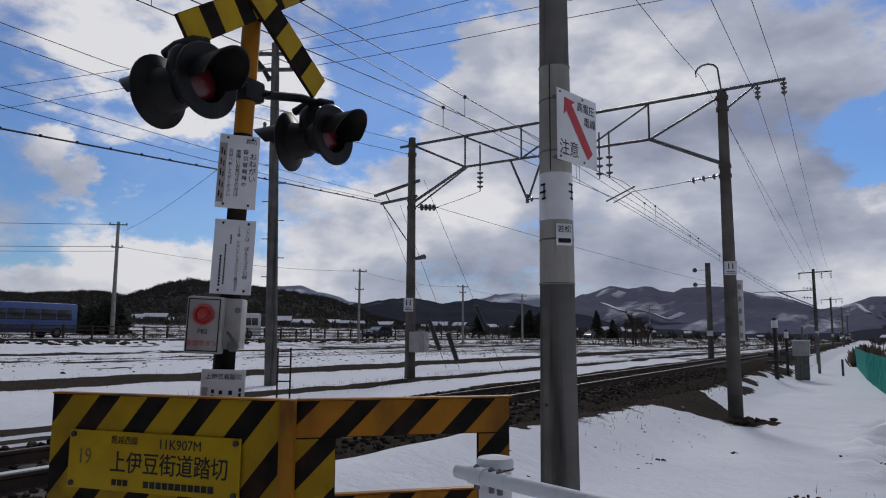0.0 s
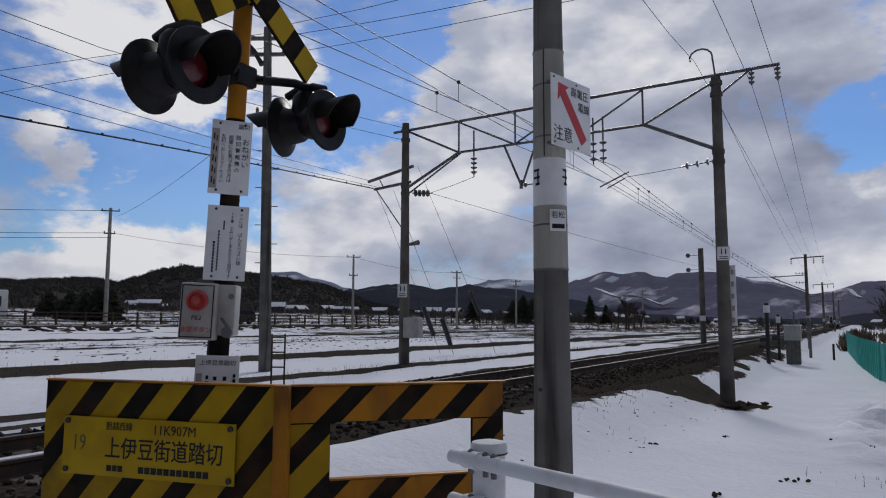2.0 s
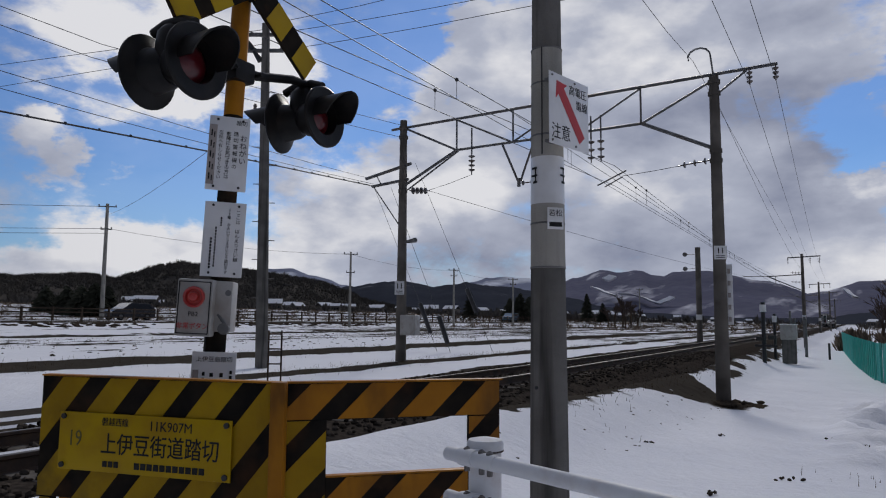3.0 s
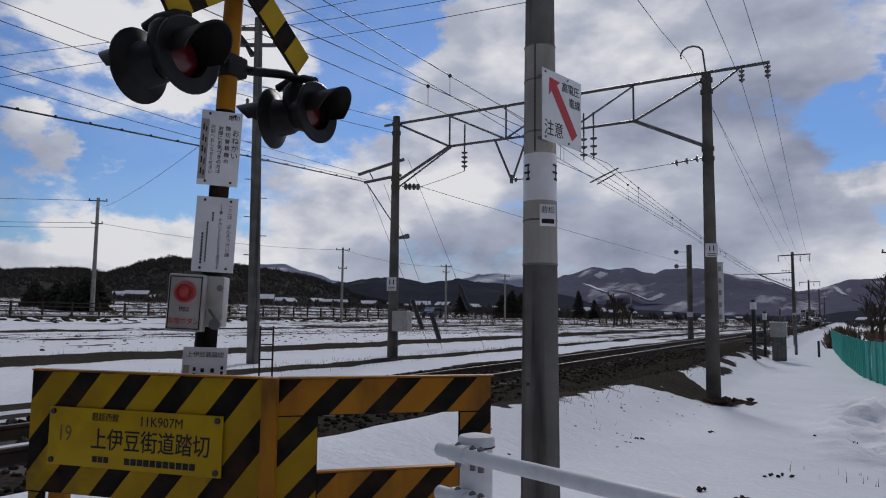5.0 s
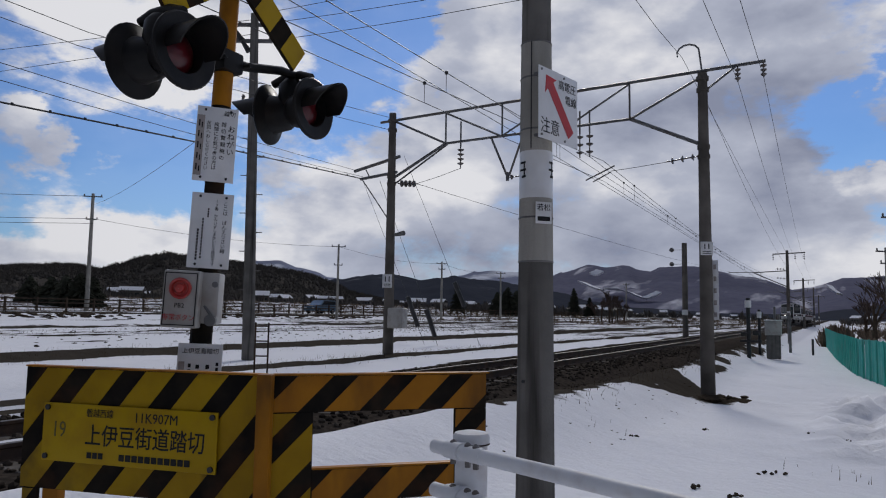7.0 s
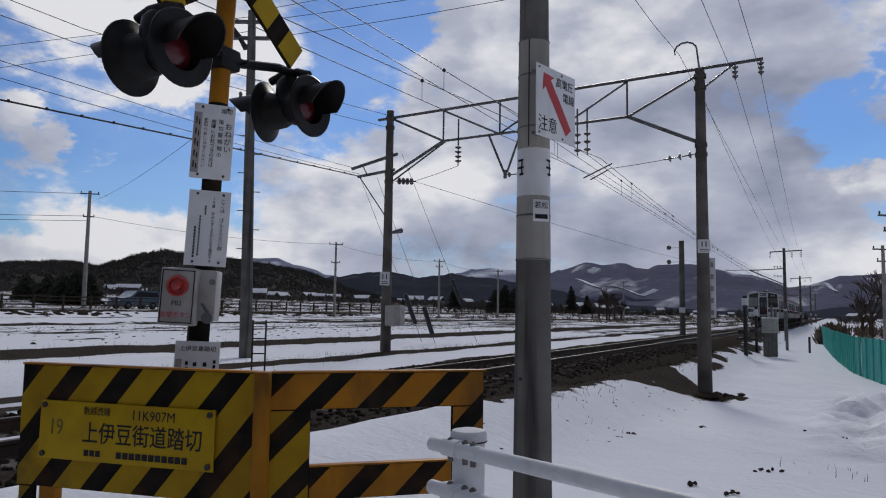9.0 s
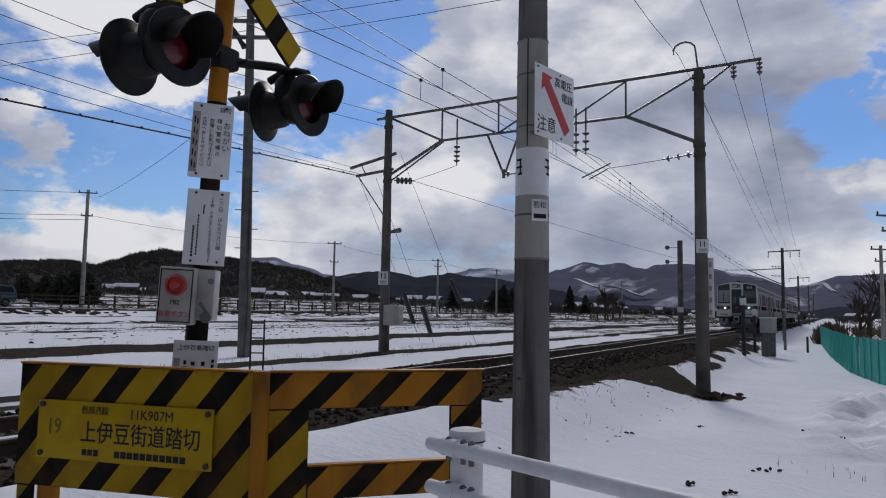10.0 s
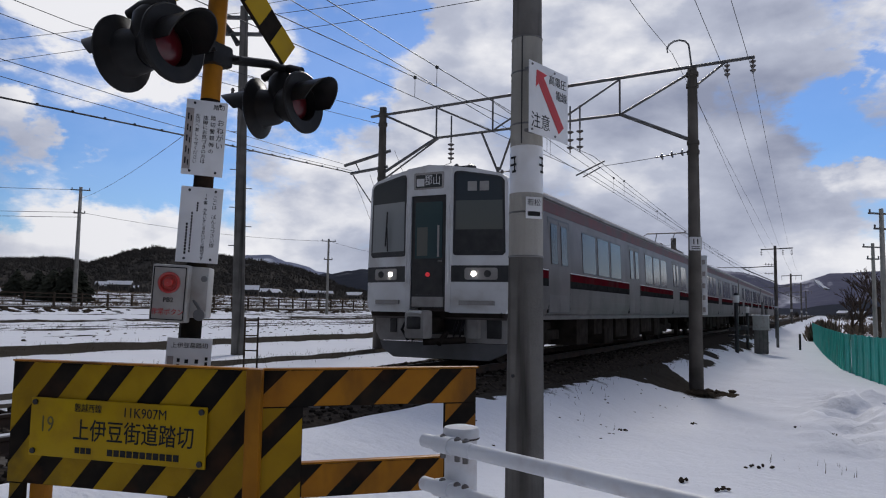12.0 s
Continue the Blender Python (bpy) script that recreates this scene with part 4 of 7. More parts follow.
def crossing_lamp(parent, p, sgn, yaw=0.0, hood=0.155, flare=1.03):
    """One flasher: housing, round backing disc, visor and red lens. sgn: looks along +X or -X."""
    m = Matrix.Translation(p) @ Matrix.Rotation(radians(yaw), 4, "Z") @ Matrix.Rotation(radians(90 * sgn), 4, "Y") @ Matrix.Rotation(radians(180 if sgn < 0 else 0), 4, "Z")
    bm = bmesh.new()
    lathe(bm, [(0.02, -0.085), (0.085, -0.08), (0.102, -0.05), (0.110, 0.0), (0.118, 0.045), (0.150, 0.062), (0.187, 0.075), (0.187, 0.085), (0.178, 0.092), (0.11, 0.085), (0.108, 0.02), (0.02, 0.02)], m, 32)
    lamp = part("flasher_lamp", bm, LAMP_BLACK, parent, "matt black round flasher lamp")
    bm = bmesh.new()
    n = 22
    outer, inner = [], []
    for i in range(n + 1):
        a = radians(-100 + 200 * i / n)
        reach = 0.04 + (hood + 0.01) * (0.5 + 0.5 * math.cos(a)) ** 1.1
        # up is -x of the lamp's frame
        for lst, r in ((outer, 0.122), (inner, 0.114)):
            x, y = -r * math.cos(a), r * math.sin(a)
            lst.append([bm.verts.new(m @ Vector((x, y, 0.08))), bm.verts.new(m @ Vector((x * flare, y * flare, 0.08 + reach)))])
    for i in range(n):
        bm.faces.new((outer[i][0], outer[i + 1][0], outer[i + 1][1], outer[i][1]))
        bm.faces.new((inner[i][0], inner[i][1], inner[i + 1][1], inner[i + 1][0]))
        bm.faces.new((outer[i][1], outer[i + 1][1], inner[i + 1][1], inner[i][1]))
    part("visor", bm, LAMP_BLACK, lamp)
    bm = bmesh.new()
    lathe(bm, [(0.001, 0.062), (0.05, 0.056), (0.085, 0.04), (0.106, 0.022)], m, 28)
    part("lens", bm, LENS_OFF, lamp, "dark red glass lens")
    bm = bmesh.new()
    rod(bm, Vector(p) + Vector((0.0, 0, 0.10)), Vector(p) + Vector((0, 0, 0.215)), 0.016, n=8)
    rod(bm, Vector(p) + Vector((0.0, 0, 0.20)), Vector(p) + Vector((0, 0, 0.225)), 0.024, n=8)
    part("hanger_bolt", bm, LAMP_BLACK, lamp)


def clip_band(x0, z0, x1, z1, a, b, slope):
    """The part of a rectangle between two slanting lines x - slope * z = a and = b."""
    poly = [(x0, z0), (x1, z0), (x1, z1), (x0, z1)]
    for off, keep in ((a, 1), (b, -1)):
        res = []
        for i in range(len(poly)):
            p, q = poly[i], poly[(i + 1) % len(poly)]
            dp, dq = keep * (p[0] - slope * p[1] - off), keep * (q[0] - slope * q[1] - off)
            if dp >= 0:
                res.append(p)
            if dp * dq < 0:
                k = dp / (dp - dq)
                res.append((p[0] + (q[0] - p[0]) * k, p[1] + (q[1] - p[1]) * k))
        poly = res
        if len(poly) < 3:
            return None
    return poly


def striped_board(parent, name, m, x0, z0, x1, z1, phase, pitch, width, slope, paints, label=""):
    """A black board with slanting painted bands, 2 mm proud. m: x along, y away from the reader, z up."""
    bm = bmesh.new()
    box(bm, ((x0 + x1) / 2, 0.012, (z0 + z1) / 2), (x1 - x0, 0.024, z1 - z0), m, 0.004)
    o = part(name, bm, BLACK, parent, label)
    k = int((x0 - slope * z1 - phase) / pitch) - 2
    for i in range(k, k + 60):
        a = phase + i * pitch
        poly = clip_band(x0 + 0.003, z0 + 0.003, x1 - 0.003, z1 - 0.003, a, a + width, slope)
        if poly:
            bm = bmesh.new()
            slab(bm, poly, 0.003, m @ Matrix.Translation((0, -0.0025, 0)))
            part("painted_band", bm, paints[-1] if (a - x0) / (x1 - x0) > 0.42 else paints[0], o, smooth=False)
    return o


def sign_plate(parent, name, p, az, w, h, label, lean=-2.2, holes=True):
    m = facing(p, az, lean)
    bm = bmesh.new()
    box(bm, (0, 0, 0), (w, h, 0.006), m, 0.002)
    o = part(name, bm, WHITE, parent, label)
    if holes:
        for sx in (-0.3, 0.32):
            for sy in (-1, 1):
                bm = bmesh.new()
                rod(bm, m @ Vector((sx * w, sy * (h / 2 - 0.02), 0.002)), m @ Vector((sx * w, sy * (h / 2 - 0.02), 0.010)), 0.007, n=8)
                part("bolt", bm, DARK_STEEL, o)
    return o, m @ Matrix.Translation((0, 0, 0.0042))


def bars(parent, m, rows, material=INK, name="unreadable_print"):
    for x, y, w, h in rows:
        bm = bmesh.new()
        box(bm, (x, y, 0), (w, h, 0.0016), m)
        part(name, bm, material, parent, smooth=False)


def build_crossing_signal():
    s = thing("crossing_signal", "yellow and black level crossing signal post with black flasher lamps", "crossing signal")
    gz = ground_z(*pole_xy(-0.3)) - 0.1
    for name, z0, z1, mt in (("post_section", gz, 2.17, BLACK), ("post_section", 2.17, 2.83, ORANGE), ("post_section", 2.83, 3.35, BLACK)):
        bm = bmesh.new()
        rod(bm, pole_at(z0), pole_at(z1), 0.052, n=24)
        part(name, bm, mt, s, "painted steel post section")
    bm = bmesh.new()
    rod(bm, pole_at(gz), pole_at(gz + 0.25), 0.16, 0.14, 20)
    part("foot", bm, CONCRETE, s, "round concrete foot")
    # crossed boards
    for i, ang in enumerate((-36, 36)):
        m = Matrix.Translation((-2.80 + 0.03 * i, 2.755, 2.90)) @ Matrix.Rotation(radians(90), 4, "Z") @ Matrix.Rotation(radians(ang), 4, "Y")
        striped_board(s, "crossbuck_board", m, -0.61, -0.085, 0.61, 0.085, -0.61, 0.267, 0.152, 0.0, [PLATE_YELLOW], "black board with yellow bands")
    # lamps and their arm
    for y, dy in ((2.30, 0), (3.34, 0)):
        xm = -2.835 if y < 3 else -2.90
        crossing_lamp(s, (xm + 0.092, y, 2.275), 1, 0, 0.165)
        crossing_lamp(s, (xm - 0.088, y, 2.272), -1, 7 if y < 3 else 14, 0.185 if y < 3 else 0.20, 0.80)
        bm = bmesh.new()
        tube(bm, [(xm - 0.15, y, 2.47), (xm - 0.06, y, 2.50), (xm + 0.06, y, 2.50), (xm + 0.15, y, 2.47)], 0.026, 10)
        rod(bm, (xm - 0.10, y, 2.28), (xm + 0.10, y, 2.28), 0.062, n=20)
        lathe(bm, [(0.02, 2.30), (0.075, 2.31), (0.085, 2.36), (0.078, 2.44), (0.05, 2.475), (0.02, 2.48)], Matrix.Translation((xm, y, 0)), 20, True)
        part("lamp_bracket", bm, LAMP_BLACK, s)
    bm = bmesh.new()
    c = pole_at(2.42)
    tube(bm, [(-2.85, 2.30, 2.50), (-2.86, 2.5, 2.46), (c.x + 0.02, 2.72, 2.43), (c.x + 0.02, 2.95, 2.44), (-2.875, 3.2, 2.49), (-2.875, 3.34, 2.50)], 0.027, 12)
    part("lamp_arm", bm, LAMP_BLACK, s, "black bent steel tube")
    bm = bmesh.new()
    box(bm, (c.x + 0.01, c.y, 2.42), (0.13, 0.15, 0.12), bev=0.02)
    for yy in (-0.09, 0.09):
        rod(bm, (c.x - 0.1, c.y + yy, 2.42), (c.x + 0.11, c.y + yy, 2.42), 0.014, n=8)
    part("clamp", bm, LAMP_BLACK, s, "black bolted clamp")
    # signs
    def before(z, d=0.066, az=-45):
        q = pole_at(z)
        return q + Vector((math.cos(radians(az)), math.sin(radians(az)), 0)) * d
    o, m = sign_plate(s, "request_sign", before(1.945) + Vector((-0.010, -0.005, 0)), -45, 0.212, 0.41, "white notice asking to report faults")
    lettering("踏切", 0.03, m @ Matrix.Translation((0.062, 0.172, 0)), INK, o)
    lettering(down("おねがい"), 0.040, m @ Matrix.Translation((0.076, 0.025, 0)), INK, o, line=1.05)
    lettering(down("踏切警報機の"), 0.028, m @ Matrix.Translation((0.036, 0.02, 0)), INK, o, line=1.3)
    lettering(down("故障にお気づきの方は"), 0.027, m @ Matrix.Translation((-0.002, -0.01, 0)), INK, o, line=0.98)
    lettering(down("左記へおしらせください"), 0.024, m @ Matrix.Translation((-0.042, -0.01, 0)), INK, o, line=1.04)
    bars(o, m, [(-0.084, -0.01, 0.04, 0.33)], GREY_INK, "printed_panel")
    bars(o, m @ Matrix.Translation((0, 0, 0.001)), [(-0.090, 0.11 - 0.06 * i, 0.007, 0.035) for i in range(5)] + [(-0.076, 0.10 - 0.06 * i, 0.006, 0.03) for i in range(5)])
    o, m = sign_plate(s, "location_sign", before(1.475), -47, 0.215, 0.405, "white notice naming the line and crossing", holes=True)
    lettering(down("ここは ばんえつさい線"), 0.026, m @ Matrix.Translation((0.068, 0.02, 0)), INK, o, line=0.98)
    lettering(down("19番 かみいずしまかいどう踏切です"), 0.0205, m @ Matrix.Translation((0.022, -0.01, 0)), INK, o, line=0.97)
    bars(o, m, [(-0.018, 0.115 - 0.013 * i, 0.008, 0.010) for i in range(4)] + [(-0.042, 0.06 - 0.017 * i, 0.008, 0.012) for i in range(13)] + [(-0.064, -0.0 - 0.017 * i, 0.010, 0.013) for i in range(10)])
    o, m = sign_plate(s, "emergency_notice", before(0.71, 0.07), -45, 0.225, 0.33, "white notice about the emergency button", holes=False)
    lettering("上伊豆島踏切", 0.031, m @ Matrix.Translation((0.0, 0.125, 0)), INK, o)
    bars(o, m, [(-0.09, -0.03, 0.03, 0.2)], GREY_INK, "printed_panel")
    bars(o, m, [(-0.05, 0.05 - 0.03 * i, 0.014, 0.02) for i in range(5)] + [(-0.01, 0.045 - 0.03 * i, 0.018, 0.02) for i in range(5)] + [(0.04, 0.045 - 0.034 * i, 0.018, 0.022) for i in range(5)] + [(0.088, 0.06 - 0.026 * i, 0.014, 0.018) for i in range(6)])
    # emergency button box
    e = thing("emergency_button_box", "grey steel emergency button box strapped to the signal post", "button box")
    q = before(1.108, 0.10, -60)
    m = facing(q + Vector((-0.085, -0.035, 0)), -58, -2.2)
    bm = bmesh.new()
    box(bm, (0, 0, 0), (0.185, 0.30, 0.10), m, 0.012)
    b = part("box", bm, BOX_GREY, e)
    bm = bmesh.new()
    for x, y, w, h in ((0, 0.135, 0.165, 0.005), (0, -0.135, 0.165, 0.005), (-0.081, 0, 0.005, 0.27), (0.081, 0, 0.005, 0.27)):
        box(bm, (x, y, 0.0515), (w, h, 0.003), m)
    part("black_border", bm, INK, b, smooth=False)
    bm = bmesh.new()
    lathe(bm, [(0.056, 0.05), (0.056, 0.066), (0.050, 0.072), (0.042, 0.070), (0.036, 0.060), (0.026, 0.060), (0.025, 0.078), (0.020, 0.084), (0.001, 0.086)], m @ Matrix.Translation((0.0, 0.055, 0)), 28)
    part("push_button", bm, BUTTON_RED, b, "glossy red round push button")
    mm = m @ Matrix.Translation((0, 0, 0.0525))
    lettering("PB2", 0.034, mm @ Matrix.Translation((0.0, -0.035, 0)), INK, b)
    lettering("非常ボタン", 0.036, mm @ Matrix.Translation((0.0, -0.098, 0)), RED_INK, b, squeeze=0.92)
    bm = bmesh.new()
    box(bm, (0.120, 0.012, -0.075), (0.12, 0.27, 0.12), m, 0.012)
    c2 = part("terminal_box", bm, BOX_GREY, e, "grey side box with latches")
    bm = bmesh.new()
    rod(bm, m @ Vector((0.15, -0.105, -0.02)), m @ Vector((0.15, -0.105, 0.01)), 0.03, n=18)
    part("cable_gland", bm, GALV, c2, "round steel cable gland")
    bm = bmesh.new()
    rod(bm, m @ Vector((0.16, 0.085, -0.02)), m @ Vector((0.16, 0.085, 0.0)), 0.016, n=12)
    part("latch", bm, GALV, c2, "small steel latch")
    bm = bmesh.new()
    rod(bm, m @ Vector((0.11, -0.03, -0.02)), m @ Vector((0.16, -0.09, -0.005)), 0.008, n=8)
    part("padlock_chain", bm, GALV, c2)
    bm = bmesh.new()
    box(bm, (0.08, -0.20, -0.09), (0.1, 0.14, 0.03), m, 0.006)
    part("mounting_strap", bm, DARK_STEEL, e)


build_crossing_signal()


# ---- yellow and black safety barrier ----
def build_barrier():
    b = thing("safety_barrier", "yellow and black striped steel barrier with a crossing name plate", "barrier")
    L, M, R = Vector((-3.29, 2.04, 0)), Vector((-2.10, 2.32, 0)), Vector((-1.41, 3.02, 0))

    def frame_of(p, q):
        d = q - p
        return Matrix.Translation(p) @ Matrix.Rotation(math.atan2(d.y, d.x), 4, "Z"), d.length
    ml, wl = frame_of(L, M)
    mr, wr = frame_of(M, R)
    T = 0.78
    # wide panel behind the name plate
    striped_board(b, "wide_panel", ml, -0.015, 0.235, wl - 0.04, T, -0.012, 0.265, 0.147, 0.83, [MUDDY_YELLOW, YELLOW], "black sheet panel with slanting yellow bands")
    for x0, x1 in ((0.0, 0.078), (0.975, wl - 0.04)):
        striped_board(b, "side_board", ml, x0, -0.1, x1, 0.234, -0.012, 0.265, 0.147, 0.83, [MUDDY_YELLOW, YELLOW], "black narrow board with slanting yellow bands")
    bm = bmesh.new()
    box(bm, (wl / 2 - 0.01, 0.012, T + 0.004), (wl, 0.05, 0.008), ml, 0.002)
    box(bm, (wr / 2 + 0.02, 0.012, T + 0.004), (wr - 0.02, 0.05, 0.008), mr, 0.002)
    part("top_edge", bm, ORANGE, b, "worn pale orange top edge")
    for i, (x0, z0, x1, z1, lab) in enumerate(((0.012, T - 0.155, wr, T, "top_board"), (0.012, 0.0, 0.20, T - 0.155, "left_board"), (wr - 0.15, 0.0, wr, T - 0.155, "right_board"), (0.20, 0.245, wr - 0.15, 0.385, "lower_board"))):
        name = "board"
        striped_board(b, name, mr, x0, z0, x1, z1, 0.172 if i == 3 else 0.147, 0.262, 0.152, 0.99, [ORANGE, YELLOW] if i != 1 else [YELLOW], "black board with slanting orange bands")
    bm = bmesh.new()
    box(bm, (0.20 + (wr - 0.35) / 2, 0.012, 0.389), (wr - 0.35, 0.04, 0.008), mr, 0.002)
    part("lower_edge", bm, ORANGE, b)
    for p, mt in ((M + Vector((0.015, -0.02, 0)), ORANGE),):
        bm = bmesh.new()
        z0 = ground_z(p.x, p.y) - 0.1
        box(bm, (0, 0, (z0 + T + 0.01) / 2), (0.062, 0.06, T + 0.01 - z0), Matrix.Translation(p) @ Matrix.Rotation(radians(28), 4, "Z"), 0.008)
        part("corner_post", bm, mt, b, "orange steel corner post")
    for m, x in ((ml, 0.130), (ml, 0.955), (mr, 0.11), (mr, wr - 0.06)):
        bm = bmesh.new()
        g = m @ Vector((x, 0.04, 0))
        z0 = ground_z(g.x, g.y) - 0.1
        box(bm, (x, 0.05, (z0 + T - 0.02) / 2), (0.085 if m is ml else 0.06, 0.05, T - 0.02 - z0), m, 0.006)
        part("support_post", bm, ORANGE, b)
    # name plate, tilted a little in its plane
    pm = ml @ Matrix.Translation((0.560, -0.012, 0.492)) @ Matrix.Rotation(radians(0.35), 4, "Y") @ Matrix.Rotation(radians(90), 4, "X")
    bm = bmesh.new()
    box(bm, (0, 0, 0), (0.90, 0.258, 0.008), pm, 0.003)
    pl = part("name_plate", bm, PLATE_YELLOW, b, "yellow enamel plate with black lettering")
    for sx in (-0.425, 0.425):
        for sy in (-0.108, 0.108):
            bm = bmesh.new()
            rod(bm, pm @ Vector((sx, sy, 0)), pm @ Vector((sx, sy, 0.012)), 0.013, n=10)
            part("screw", bm, DARK_STEEL, pl)
    q = pm @ Matrix.Translation((0, 0, 0.0048))
    lettering("上伊豆街道踏切", 0.100, q @ Matrix.Translation((0.088, -0.010, 0)), INK, pl, squeeze=0.875, bold=0.0007)
    lettering("磐越西線", 0.040, q @ Matrix.Translation((-0.145, 0.090, 0)), INK, pl, squeeze=0.9)
    lettering("11K907M", 0.060, q @ Matrix.Translation((0.145, 0.083, 0)), INK, pl, squeeze=0.95)
    lettering("19", 0.10, q @ Matrix.Translation((-0.36, 0.01, 0)), FADED_INK, pl, squeeze=0.8)
    bars(pl, q, [(-0.19 + 0.03 * i, -0.092, 0.024, 0.026) for i in range(3)] + [(-0.02 + 0.033 * i, -0.092, 0.027, 0.028) for i in range(11)])


build_barrier()


# ---- white pipe guardrail ----
def build_guardrail():
    g = thing("pipe_guardrail", "white painted steel pipe guardrail with bolted clamps", "guardrail")
    u, n = Vector((0.93, -0.37, 0)), Vector((-0.37, -0.93, 0))
    base = Vector((-1.13, 2.30, 0))
    for k in (0, 2.0):
        p = base + u * k
        z0 = ground_z(p.x, p.y) - 0.15
        bm = bmesh.new()
        rod(bm, (p.x, p.y, z0), (p.x, p.y, 0.615), 0.0572, n=32)
        po = part("post", bm, WHITE_PIPE, g)
        bm = bmesh.new()
        lathe(bm, [(0.064, 0.600), (0.065, 0.625), (0.058, 0.637), (0.03, 0.643), (0.001, 0.645)], Matrix.Translation((p.x, p.y, 0)), 32)
        part("cap", bm, WHITE_PIPE, po, "white cap with a rusty rim")
        bm = bmesh.new()
        lathe(bm, [(0.0645, 0.598), (0.0655, 0.601), (0.0645, 0.604)], Matrix.Translation((p.x, p.y, 0)), 32)
        part("rusty_rim", bm, RUST, po)
    for z in (0.585, 0.437):
        a = base + n * 0.083 - u * 0.10
        bm = bmesh.new()
        tube(bm, [a + Vector((0, 0, z)), a + u * 0.006 + Vector((0, 0, z)), a + u * 3.2 + Vector((0, 0, z))], 0.0243, 24)
        part("rail_pipe", bm, WHITE_PIPE, g)
        bm = bmesh.new()
        c = base + Vector((0, 0, z))
        m = Matrix.Translation(c) @ Matrix.Rotation(math.atan2(u.y, u.x), 4, "Z")
        box(bm, (0, -0.045, 0.022), (0.075, 0.09, 0.012), m, 0.004)
        box(bm, (0, -0.045, -0.022), (0.075, 0.09, 0.012), m, 0.004)
        rod(bm, m @ Vector((-0.03, -0.083, 0)), m @ Vector((0.045, -0.083, 0)), 0.030, n=24)
        rod(bm, m @ Vector((0.06, -0.083, 0)), m @ Vector((0.15, -0.083, 0)), 0.0265, n=24)
        cl = part("clamp", bm, WHITE_PIPE, g, "white bolted pipe clamp with rust")
        for x in (0.0, 0.075, 0.115):
            bm = bmesh.new()
            lathe(bm, [(0.013, 0.022), (0.012, 0.030), (0.005, 0.036)], m @ Matrix.Translation((x, -0.083, 0)), 12)
            part("bolt", bm, GALV, cl, "grey bolt head")
            bm = bmesh.new()
            rod(bm, m @ Vector((x, -0.083, -0.045)), m @ Vector((x, -0.083, -0.022)), 0.010, n=6)
            part("nut", bm, GALV, cl, "grey nut")


build_guardrail()


